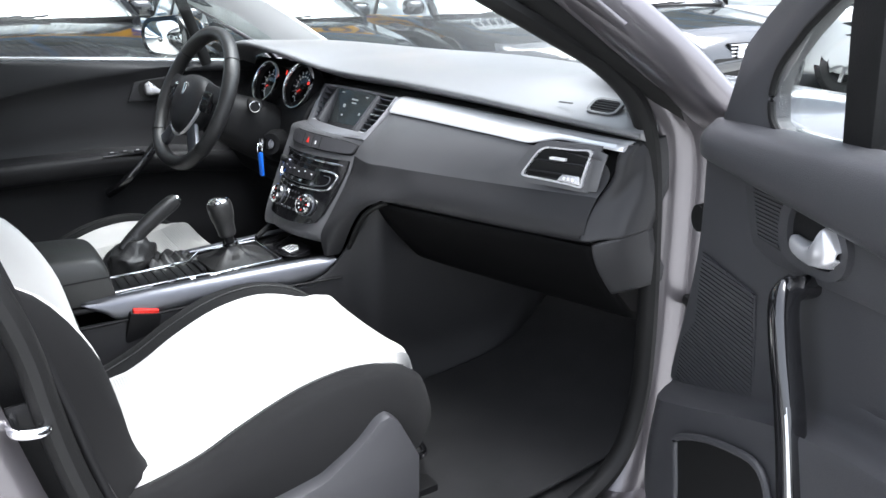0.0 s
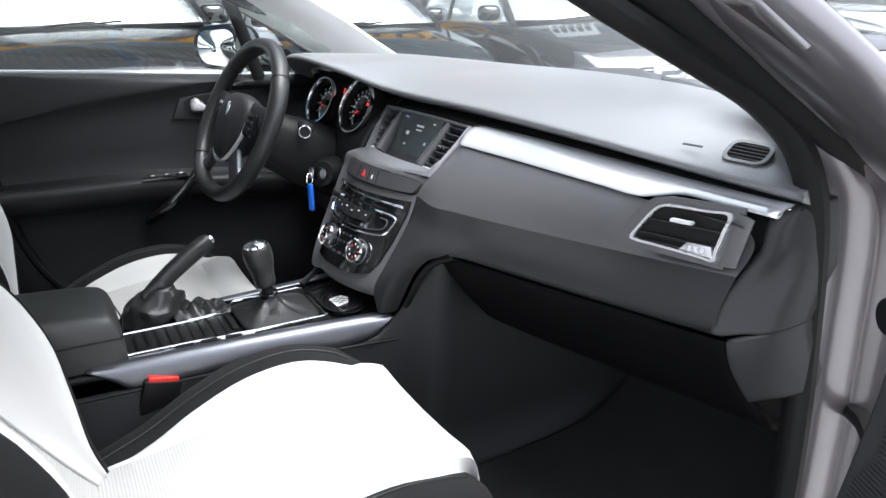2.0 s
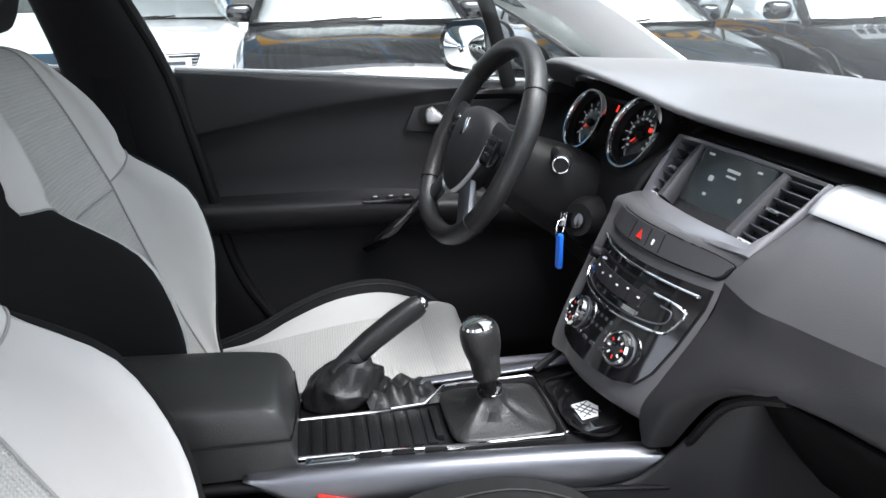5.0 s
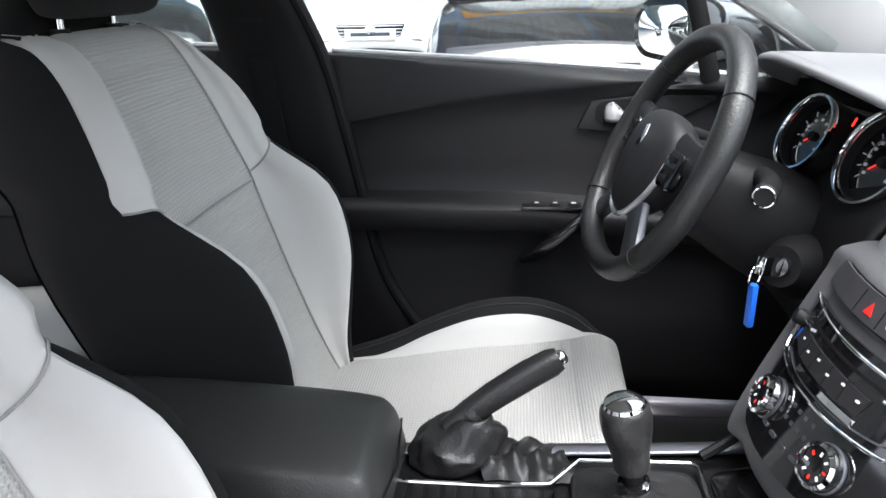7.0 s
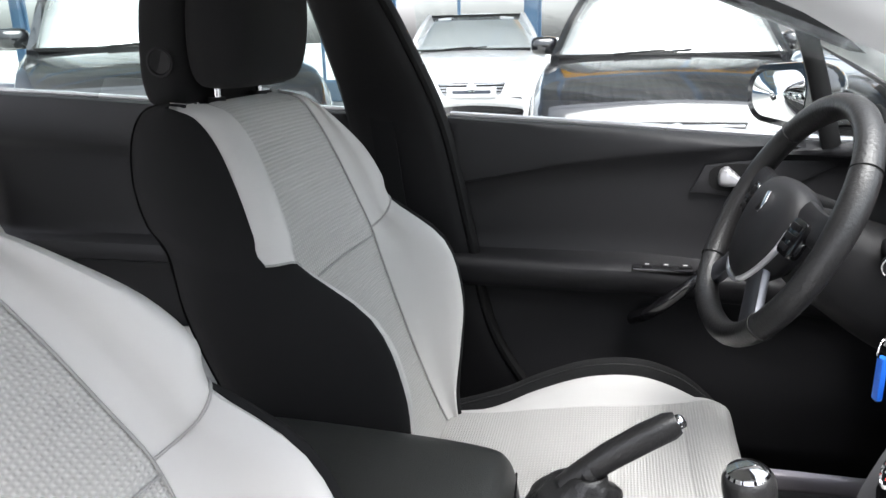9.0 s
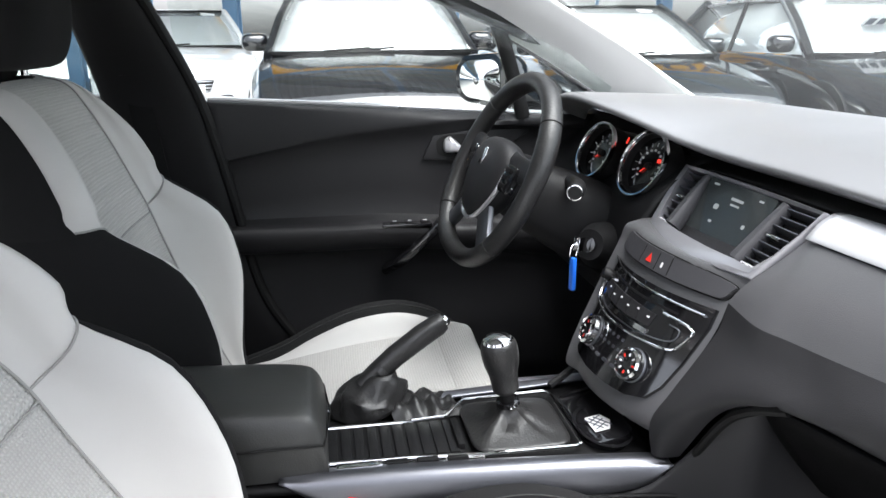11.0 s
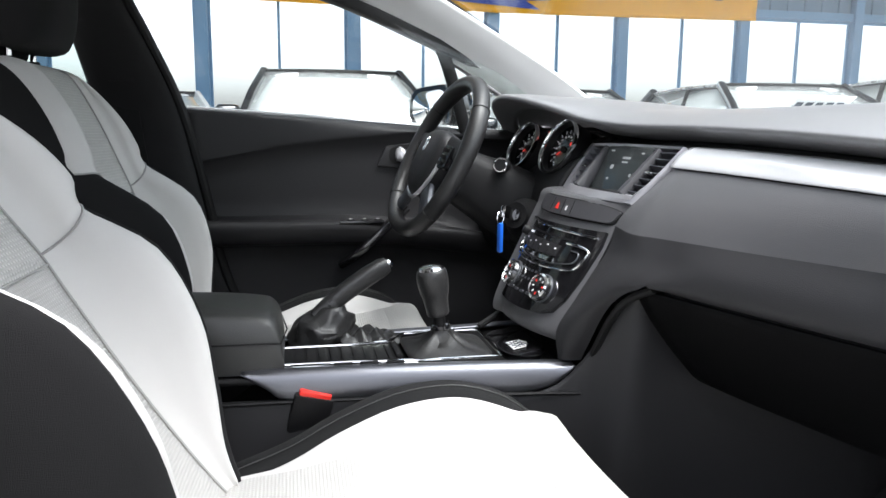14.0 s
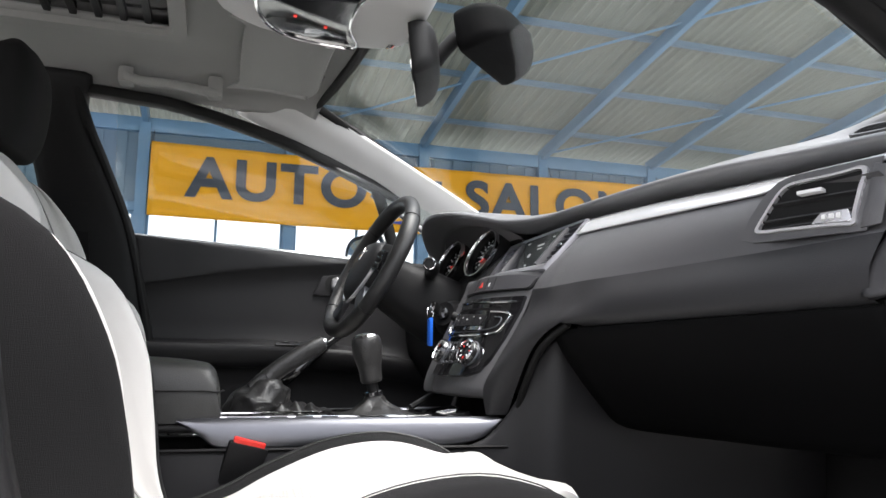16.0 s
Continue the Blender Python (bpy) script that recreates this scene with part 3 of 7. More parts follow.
rows = []
for k in range(7):
    t = k / 6
    r = []
    for x in np.linspace(-1, 1, 9):
        xb, xt = 0.70 * x, 0.60 * x
        yb, zb = ws_base(xb)
        yt, zt = -0.13 - 0.06 * x * x, 1.325 - 0.015 * x * x
        s = t * (1 - t) * 0.10
        r.append(((1 - t) * xb + t * xt, (1 - t) * yb + t * yt + s, (1 - t) * zb + t * zt + s))
    rows.append(r)
ws = struct("windscreen", bm_grid(dense(rows, 3, 3)), M_GLASS, "clear curved car windscreen", "windscreen", solid=0.005)
ws.visible_shadow = False
edge = [(p[0], p[1] - 0.004, p[2] - 0.004) for p in (rows[0] + [r[-1] for r in rows[1:]] + rows[-1][-2::-1] + [r[0] for r in rows[-2:0:-1]])]
struct("windscreen_seal", bm_sweep(edge, ring(0.012, 0.012, 8), closed=True, up=(0.1, -0.5, 0.9)), M_BLACK, "black band round the windscreen edge", "windscreen seal")

# ---------------------------------------------------------------- dashboard
dash = thing("dashboard", (0, 0.25, 0.55), "dark grey soft-plastic dashboard with silver trim strip", "dashboard")


def lip(x):
    """Front edge of the padded top."""
    return np.interp(x, LX, LY), np.interp(x, LX, LZ)


LX = [-0.75, -0.62, -0.54, -0.46, -0.36, -0.26, -0.18, -0.11, 0.0, 0.10, 0.20, 0.30, 0.40, 0.50, 0.60, 0.72, 0.76]
LY = [0.17, 0.12, 0.085, 0.058, 0.050, 0.072, 0.108, 0.140, 0.170, 0.180, 0.186, 0.191, 0.198, 0.209, 0.226, 0.244, 0.250]
LZ = [0.920, 0.936, 0.954, 0.974, 0.983, 0.972, 0.952, 0.933, 0.923, 0.921, 0.919, 0.916, 0.912, 0.906, 0.897, 0.888, 0.885]
rows = []
for x, ly, lz in zip(LX, LY, LZ):
    yb, zb = ws_base(min(0.70, abs(x)) * (1 if x > 0 else -1))
    hood = max(0.0, 1 - ((x + 0.36) / 0.22) ** 2)
    top = 0.958 + 0.022 * hood
    rows.append([(x, ly + 0.05 + 0.02 * hood, lz - 0.020), (x, ly + 0.012, lz - 0.006), (x, ly, lz + 0.003), (x, ly + 0.014, lz + 0.012 - 0.002 * hood), (x, ly + 0.09, 0.55 * top + 0.45 * (lz + 0.02) - 0.012 * (x > 0.55)), (x, 0.5 * (ly + yb), top - 0.012 * (abs(x) > 0.6)), (x, yb - 0.075, 0.950 - 0.008 * (abs(x) > 0.6)), (x, yb - 0.004, zb + 0.006)])
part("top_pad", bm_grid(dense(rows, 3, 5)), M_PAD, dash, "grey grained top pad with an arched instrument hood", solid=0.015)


def face_curve(x, ys_, zs_):
    return float(np.interp(x, FXS, ys_)), float(np.interp(x, FXS, zs_))


FXS = [0.15, 0.20, 0.30, 0.40, 0.50, 0.60, 0.70, 0.76]
seam_at = lambda x: face_curve(x, [0.153, 0.157, 0.168, 0.179, 0.190, 0.201, 0.213, 0.220], [0.866, 0.865, 0.863, 0.860, 0.857, 0.854, 0.852, 0.851])
strip_top = lambda x: face_curve(x, [0.180, 0.186, 0.197, 0.208, 0.221, 0.232, 0.243, 0.250], [0.8935, 0.893, 0.891, 0.887, 0.882, 0.877, 0.874, 0.873])
crease_at = lambda x: face_curve(x, [0.082, 0.087, 0.107, 0.133, 0.159, 0.186, 0.212, 0.226], [0.770, 0.772, 0.775, 0.777, 0.780, 0.783, 0.787, 0.789])
low_at = lambda x: face_curve(x, [0.060, 0.064, 0.082, 0.107, 0.132, 0.158, 0.185, 0.200], [0.704, 0.707, 0.711, 0.713, 0.715, 0.717, 0.720, 0.722])

# silver strip
xs = [0.177, 0.22, 0.30, 0.40, 0.50, 0.565, 0.595, 0.625, 0.68, 0.745]
rows = []
for x in xs:
    (ty, tz), (by, bz) = strip_top(x), seam_at(x)
    if x > 0.58:
        k = min(1.0, (x - 0.575) / 0.04)
        by, bz = by + (ty - by) * 0.52 * k, bz + (tz - bz) * 0.52 * k
    rows.append([(x, ty + 0.016, tz + 0.002), (x, ty + 0.004, tz + 0.0015), (x, ty - 0.004, tz - 0.001), (x, 0.5 * (ty + by) - 0.004, 0.5 * (tz + bz) + 0.003), (x, by - 0.002, bz + 0.0025), (x, by + 0.001, bz - 0.0005), (x, by + 0.010, bz + 0.001)])
part("trim_strip", bm_grid(dense(rows, 4, 4)), M_SILVER, dash, "polished silver trim strip", solid=0.004)
# cove between pad and strip, coloured black for the lip's shadow
rows = []
for x in np.linspace(-0.17, 0.755, 16):
    (ly, lz), (ty, tz) = lip(x), strip_top(max(x, 0.15)) if x > 0.15 else (0.181, 0.8945)
    rows.append([(x, ly + 0.010, lz - 0.003), (x, ly + 0.05, lz - 0.014), (x, max(ty, ly) + 0.045, tz + 0.008), (x, ty + 0.010, tz + 0.001)])
part("cove", bm_grid(dense(rows, 2, 2)), M_BLACK, dash, solid=0.004)
# black backing sheet, added to close the see-through gap behind the trims
part("gap_backing", bm_grid([[(x, 0.275, z) for z in (0.60, 0.75, 0.885)] for x in (-0.72, -0.2, 0.2, 0.72)]), M_BLACK, dash, solid=0.006)

# one moulding: upper face, lower band below a soft crease, and the flank that sweeps down to the console
EDGE = [(0.172, 0.161, 0.864), (0.160, 0.139, 0.838), (0.145, 0.113, 0.809), (0.136, 0.100, 0.790), (0.131, 0.093, 0.775)]   # along the fascia
fcols = [0.20, 0.25, 0.30, 0.36, 0.43, 0.50, 0.57, 0.63, 0.68, 0.715]
up = []
for i, e in enumerate(EDGE):
    s = i / 4
    row = [e]
    for x in fcols:
        (ay, az), (cy, cz) = seam_at(x), crease_at(x)
        dent = 0.032 * max(0, min(1, (x - 0.575) / 0.03)) * math.sin(math.pi * s)   # room behind the outer vent
        row.append((x, ay + (cy - ay) * s - 0.006 * math.sin(math.pi * s) + dent, az - 0.002 + (cz - az + 0.002) * s + 0.002 * math.sin(math.pi * s)))
    up.append(row)
ARCH = [crease_at(0.30), (0.092, 0.742), (0.071, 0.714), (0.060, 0.690), (0.053, 0.652), (0.044, 0.568)]
AX_ = [0.30, 0.297, 0.280, 0.232, 0.190, 0.136]
LEFT = [EDGE[-1], (0.134, 0.082, 0.742), (0.131, 0.060, 0.705), (0.123, 0.032, 0.655), (0.116, 0.010, 0.612), (0.122, 0.012, 0.568)]
flank = []
for i in range(6):
    a, b = Vector(LEFT[i]), Vector((AX_[i], *ARCH[i]))
    m_ = [a.lerp(b, t) + Vector((0.004, -0.010, 0)) * (math.sin(math.pi * t) if i else 0) for t in (0.40, 0.70)]
    flank.append([tuple(a)] + ([(x, *crease_at(x)) for x in (0.20, 0.25)] if i == 0 else [tuple(p) for p in m_]) + [tuple(b)])
band = []
for k in range(6):
    row = []
    for x in fcols[2:]:
        (cy, cz), (ly, lz) = crease_at(x), low_at(x)
        x2 = AX_[k] if (x == 0.30 and k < 3) else x
        row.append(((x, cy, cz), (x2, ly + 0.006 if x > 0.30 else 0.092, 0.5 * (cz + lz) if x > 0.30 else 0.742), (x2, ly + 0.002 if x > 0.30 else 0.071, lz + 0.010 if x > 0.30 else 0.714), (x, ly + 0.008, lz - 0.002), (x, ly + 0.020, lz - 0.006), (x, ly + 0.05, lz - 0.004))[k])
    band.append(row)
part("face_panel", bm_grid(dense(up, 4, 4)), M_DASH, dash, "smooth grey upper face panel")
# band and flank: same moulding as the face, darkened to carry their shade
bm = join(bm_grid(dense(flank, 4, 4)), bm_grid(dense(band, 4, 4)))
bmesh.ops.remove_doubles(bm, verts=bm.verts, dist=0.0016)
part("lower_band", bm, M_BAND, dash, "lower band below a crease, sweeping down to the console, shade put into its colour")
part("arch_gap", bm_tube(cr([(x + 0.006, y + 0.010, z - 0.004) for x, (y, z) in zip(AX_[2:], ARCH[2:])], 5), 0.006, 8), M_BLACK, dash)
part("low_gap", bm_tube([(x, low_at(x)[0] + 0.022, low_at(x)[1] - 0.007) for x in (0.285, 0.36, 0.45, 0.55, 0.65, 0.715)], 0.006, 8), M_BLACK, dash)
# glovebox under it
rows = []
for x in (0.24, 0.32, 0.42, 0.54, 0.66, 0.725):
    y, z = low_at(x)
    rows.append([(x, y + 0.020, z - 0.008), (x, y + 0.022, z - 0.018), (x, y + 0.045, 0.655), (x, y + 0.090, 0.60), (x, y + 0.135, 0.565), (x, y + 0.26, 0.555), (x, y + 0.45, 0.57)])
# lid colour includes the shade under the dash
part("glovebox_lid", bm_grid(dense(rows, 3, 4)), M_LOWER, dash, "glovebox lid, footwell shade put into its near-black colour", solid=0.012)
# end cap beside the door, with a lower flap behind a split line
G = []
for z, xa, yf in ((0.872, 0.741, 0.246), (0.852, 0.738, 0.232), (0.82, 0.732, 0.232), (0.79, 0.718, 0.222), (0.765, 0.711, 0.206), (0.740, 0.708, 0.194), (0.722, 0.711, 0.186)):
    G.append([(xa - 0.010, yf + 0.010, z), (xa, yf, z), (xa + 0.012, yf + 0.006, z), (0.5 * (xa + 0.768), yf + 0.022, z + 0.004), (0.764, yf + 0.045, z + 0.010), (0.768, yf + 0.10, z + 0.014)])
# cap takes the shade-darkened copy of the dash plastic
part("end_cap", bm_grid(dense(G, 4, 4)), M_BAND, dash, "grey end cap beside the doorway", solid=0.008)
G = []
for z, dy in ((0.717, 0.0), (0.70, 0.003), (0.675, 0.014), (0.645, 0.034), (0.622, 0.052)):
    G.append([(0.724, 0.205 + dy, z), (0.730, 0.194 + dy, z), (0.744, 0.205 + dy, z + 0.006), (0.762, 0.232 + dy, z + 0.014), (0.768, 0.29 + dy, z + 0.020)])
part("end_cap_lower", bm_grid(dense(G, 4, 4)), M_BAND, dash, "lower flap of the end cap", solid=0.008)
part("airbag_mark", bm_prism(rounded(0.030, 0.0035, 0.001, 2), 0.0006, basis((0.600, 0.250, 0.9205), (1, 0.1, 0), (0, 0.9, 0.42))), M_PANEL, dash)


def louvre_vent(parent, o, ux, uz, outline, inner, slats, frame_mat, knob=True, depth=0.03):
    """Air vent: bright frame, dark throat, horizontal slats and a tab. Outlines in the plane of ux, uz round o."""
    m = basis(o, ux, uz)
    v = part("air_vent", frame_prism(outline, inner, 0.006, m), frame_mat, parent, "silver-framed air vent")
    part("throat", bm_prism(inner, -depth, m), M_BLACK, v)
    ys = [p[1] for p in inner]
    y0, y1 = min(ys), max(ys)
    for k in range(slats):
        y = y0 + (y1 - y0) * (k + 0.5) / slats
        cut = []
        for (xa, ya), (xb, yb) in zip(inner, inner[1:] + inner[:1]):
            if (ya - y) * (yb - y) < 0:
                cut.append(xa + (xb - xa) * (y - ya) / (yb - ya))
        if len(cut) >= 2:
            part("slat", bm_box(min(cut), max(cut), -0.0012, 0.0012, -0.012, 0.0025, 0.0005), M_PANEL, v, m=m @ pose(0, y, 0.003, -20, 0, 0))
    if knob:
        part("tab", bm_box(-0.014, 0.014, -0.0022, 0.0022, 0.0, 0.010, 0.001), M_WHITE, v, m=m @ pose(0.070, 0.034, 0.0045))
        part("wheel_plate", bm_prism([(0.068, -0.001), (0.078, 0.010), (0.108, 0.010), (0.112, -0.004)], 0.006, m, 0.001), M_SATIN, v)
        for k in range(3):
            part("thumb_wheel", bm_box(-0.0025, 0.0025, -0.003, 0.003, 0, 0.003, 0.001), M_WHITE, v, m=m @ pose(0.083 + 0.008 * k, 0.004, 0.006))
        for x in (0.035, 0.062, 0.090):
            part("vane", bm_box(x - 0.001, x + 0.001, 0.006, 0.044, -0.022, -0.008), M_DARK, v, m=m)
    return v


# passenger vent: slanted inner end, outer end cut parallel, set in a moulded surround
VO = (0.577, 0.180, 0.806)
VX, VZ = (1, 0.30, 0), (0, 0.12, 1)
out = [(-0.005, 0.000), (0.006, 0.018), (0.022, 0.040), (0.034, 0.050), (0.050, 0.054), (0.095, 0.055), (0.131, 0.056), (0.127, 0.030), (0.120, 0.004), (0.116, -0.011), (0.090, -0.009), (0.040, -0.007), (0.005, -0.006)]
inn = [(0.005, 0.003), (0.014, 0.018), (0.028, 0.037), (0.038, 0.0455), (0.051, 0.0485), (0.095, 0.0495), (0.122, 0.0500), (0.118, 0.030), (0.112, 0.006), (0.110, -0.004), (0.090, -0.003), (0.040, -0.001), (0.012, 0.000)]
louvre_vent(dash, VO, VX, VZ, [(a[0] * 0.5 + b[0] * 0.5, a[1] * 0.5 + b[1] * 0.5) for a, b in zip(cr(out, 4, True), cr(inn, 4, True))], cr(inn, 4, True), 6, M_SATIN)
sur = [(-0.020, -0.006), (-0.010, 0.018), (0.010, 0.044), (0.026, 0.056), (0.048, 0.0605), (0.095, 0.0615), (0.142, 0.062), (0.137, 0.030), (0.129, 0.004), (0.124, -0.015), (0.090, -0.014), (0.040, -0.013), (-0.004, -0.012)]
part("vent_surround", frame_prism(sur, [(0.5 * a[0] + 0.5 * b[0], 0.5 * a[1] + 0.5 * b[1]) for a, b in zip(out, inn)], 0.0035, basis(VO, VX, VZ) @ pose(0, 0, -0.002)), M_DASH, dash, "moulded surround of the vent")
part("vent_end_trim", bm_prism([(0.118, -0.012), (0.134, 0.056), (0.153, 0.050), (0.140, -0.010)], 0.004, basis(VO, VX, VZ), 0.002), M_DASH, dash, "grey wedge beside the air vent")
# small demister vent on the pad
louvre_vent(dash, (0.660, 0.281, 0.914), (1, 0.25, -0.06), (0, 0.86, 0.42), rounded(0.056, 0.042, 0.014, 4), rounded(0.046, 0.032, 0.010, 4), 5, M_DASH, knob=False, depth=0.015)

# ---- centre stack
# leaning fascia round screen and vents, its lower lip bulging forward
FO = [(-0.165, 0.178, 0.893), (-0.08, 0.180, 0.8945), (0.005, 0.181, 0.895), (0.09, 0.180, 0.8945), (0.176, 0.179, 0.8935), (0.170, 0.158, 0.866), (0.158, 0.134, 0.836), (0.143, 0.110, 0.809), (0.10, 0.094, 0.8095), (0.05, 0.082, 0.811), (0.005, 0.078, 0.812), (-0.04, 0.082, 0.811), (-0.09, 0.094, 0.810), (-0.135, 0.108, 0.810), (-0.150, 0.134, 0.840), (-0.160, 0.158, 0.868)]
FI = [(-0.150, 0.1755, 0.8885), (-0.08, 0.177, 0.8895), (0.005, 0.178, 0.890), (0.09, 0.177, 0.8895), (0.169, 0.1765, 0.8895), (0.164, 0.156, 0.866), (0.152, 0.134, 0.838), (0.137, 0.117, 0.819), (0.095, 0.114, 0.8195), (0.05, 0.110, 0.8195), (0.005, 0.109, 0.8195), (-0.04, 0.110, 0.8195), (-0.085, 0.114, 0.8195), (-0.120, 0.117, 0.820), (-0.133, 0.134, 0.840), (-0.144, 0.156, 0.867)]
SXP = basis((0.005, 0.144, 0.850), (1, 0, 0), (0, 0.82, 1.0))
fn = (SXP.to_3x3() @ Vector((0, 0, 1))).normalized()


def shifted(pts, d):
    return [tuple(Vector(p) + fn * d) for p in pts]


fas = part("centre_fascia", bm_grid([shifted(FO, -0.006), shifted(FO, 0.0015), shifted([tuple(Vector(a).lerp(Vector(b), 0.35)) for a, b in zip(FO, FI)], 0.005), shifted(FI, 0.003), shifted(FI, -0.022)], wrap_v=True), M_FASCIA, dash, "satin silver surround of screen and vents")
bm = bmesh.new()
bm.faces.new([bm.verts.new(p) for p in shifted(FI, -0.021)])
part("fascia_back", bm, M_PANEL, dash)
SCM = basis((0.003, 0.160, 0.8535), (1, 0, 0), (0, 0.44, 0.90))
scr = part("screen", bm_prism(rounded(0.166, 0.080, 0.004), 0.003, SCM), M_SCREEN, dash, "dark navigation display")
for (x, y, w, h) in ((0.005, 0.020, 0.030, 0.004), (0.005, 0.012, 0.022, 0.003), (-0.035, 0.002, 0.012, 0.008), (0.045, -0.010, 0.007, 0.006), (-0.032, -0.020, 0.008, 0.004), (-0.06, 0.032, 0.014, 0.003), (0.055, 0.030, 0.010, 0.003)):
    part("readout", bm_prism(rounded(w, h, min(w, h) / 3, 2), 0.0006, SCM @ pose(x, y, 0.0031)), M_GLOWPALE, scr)
for s in (-1, 1):
    path = [tuple(SXP @ Vector((s * (0.090 + 0.008 * t), -0.040 + 0.090 * t, -0.004))) for t in (0, 0.35, 0.7, 1.0)]
    part("vent_post", bm_sweep(path, ring(0.0085, 0.012, 12, 3.0), up=tuple(fn), scale=[1.1, 1.0, 0.9, 0.75]), M_SHIELD, dash, "grey slanting post beside the screen")
    vent = part("throat", bm_prism([(s * 0.095, -0.038), (s * 0.134, -0.038), (s * 0.166, 0.050), (s * 0.100, 0.051)], 0.002, SXP @ pose(0, 0, -0.020)), M_BLACK, dash)
    for k in range(7):
        v = -0.032 + 0.0128 * k
        x0, x1 = 0.100 + (v + 0.038) * 0.04, 0.131 + (v + 0.038) * 0.36
        part("slat", bm_box(min(s * x0, s * x1), max(s * x0, s * x1), -0.0009, 0.0009, -0.010, 0.004, 0.0004), M_TRIM, vent, m=SXP @ pose(0, v, -0.004, -12, 0, 0))
    part("tab", bm_box(-0.011, 0.011, -0.0022, 0.0022, 0, 0.006, 0.001), M_CHROME, vent, m=SXP @ pose(s * 0.122, 0.004, -0.002))
    tb = part("thumb_button", bm_box(-0.015, 0.015, -0.005, 0.005, 0, 0.004, 0.0015), M_SATIN, dash, m=SXP @ pose(s * 0.118, -0.043, -0.002))
    for k in (-1, 0, 1):
        part("thumb_mark", bm_box(-0.0022, 0.0022, -0.0025, 0.0025, 0.004, 0.0048), M_DARK if k else M_WHITE, tb, m=SXP @ pose(s * 0.118 + 0.0065 * k, -0.043, -0.002))


def stack_y(x, z):
    """The stack's face: leaning back and rounded in plan."""
    return 0.038 + 0.487 * (z - 0.75) + 1.70 * (x + 0.03) ** 2


def on_stack(x, z, d=0.0):
    return (x, stack_y(x, z) - 0.9 * d, z + 0.42 * d)


def stack_frame(x, z, d=0.0):
    """Local axes on the stack: x across, y up the face, z outward."""
    return basis(on_stack(x, z, d), (1, 3.4 * (x + 0.03), 0), (0, 0.487, 1))


def bent(poly, d0, d1, bevel=0.0):
    """A plate in (x, height) with its back at d0 and its front at d1, laid on the stack's rounded face."""
    b2 = bm_prism(poly, d1 - d0, None, bevel)
    x0, x1 = min(p[0] for p in poly), max(p[0] for p in poly)
    n = int((x1 - x0) / 0.02)
    for k in range(1, n):
        bmesh.ops.bisect_plane(b2, geom=b2.verts[:] + b2.edges[:] + b2.faces[:], plane_co=(x0 + (x1 - x0) * k / n, 0, 0), plane_no=(1, 0, 0))
    for v in b2.verts:
        v.co = on_stack(v.co.x, v.co.y, d0 + v.co.z)
    return b2


rows = []
for z, xl, xr, dy in ((0.815, -0.146, 0.143, 0.035), (0.812, -0.146, 0.143, 0.0), (0.790, -0.146, 0.136, 0.0), (0.775, -0.143, 0.131, 0.0), (0.742, -0.138, 0.134, 0.0), (0.705, -0.131, 0.131, 0.0), (0.655, -0.118, 0.123, 0.0), (0.612, -0.108, 0.116, 0.004), (0.594, -0.106, 0.116, 0.018), (0.590, -0.106, 0.116, 0.06)):
    xx = [xl + (xr - xl) * t for t in (0, 0.15, 0.35, 0.55, 0.75, 0.9, 1.0)]
    rows.append([(xl - 0.004, stack_y(xl, z) + 0.20, z)] + [(x, stack_y(x, z) + dy, z) for x in xx])
part("stack_body", bm_grid(dense(rows, 3, 3)), M_DASH, dash, "dark grey curved centre stack")

hz = [(x, z) for x, z in cr([(-0.148, 0.792), (-0.146, 0.801), (-0.10, 0.8035), (0.0, 0.805), (0.09, 0.8015), (0.131, 0.7945), (0.131, 0.787), (0.124, 0.777), (0.10, 0.7765), (0.0, 0.7785), (-0.10, 0.7785), (-0.138, 0.780)], 3, True)]
part("switch_recess", bent([(x * 1.012, 0.791 + (z - 0.791) * 1.14) for x, z in hz], -0.004, 0.0022), M_BLACK, dash)
sw = part("switch_panel", bent(hz, -0.002, 0.0055), M_SHIELD, dash, "dark curved switch panel")
for x in (-0.033, 0.008, 0.036):
    part("switch_gap", bm_box(-0.0006, 0.0006, -0.0125, 0.0125, 0, 0.0008), M_BLACK, sw, m=stack_frame(x, 0.791, 0.0052))
part("hazard_mark", bm_prism([(-0.007, -0.006), (0.007, -0.006), (0, 0.0065)], 0.0006, stack_frame(-0.011, 0.791, 0.0058)), M_RED, sw)
part("lock_mark", bm_prism(rounded(0.004, 0.008, 0.0018), 0.0006, stack_frame(0.021, 0.789, 0.0058)), M_WHITE, sw)

# gloss radio and climate panel
half = [(0.126, 0.7625), (0.128, 0.740), (0.121, 0.690), (0.112, 0.655), (0.098, 0.635), (0.072, 0.6275), (0.03, 0.626)]
gl = [(0.0, 0.7640)] + half + [(-x, z) for x, z in half[::-1]]
rad = part("radio_panel", bent(gl, -0.003, 0.005), M_PIANO, dash, "gloss black radio and climate panel")


def arc(pts, r, d=0.006, n=6):
    return bm_tube([on_stack(x, z, d) for x, z in cr(pts, n)], r, 8)


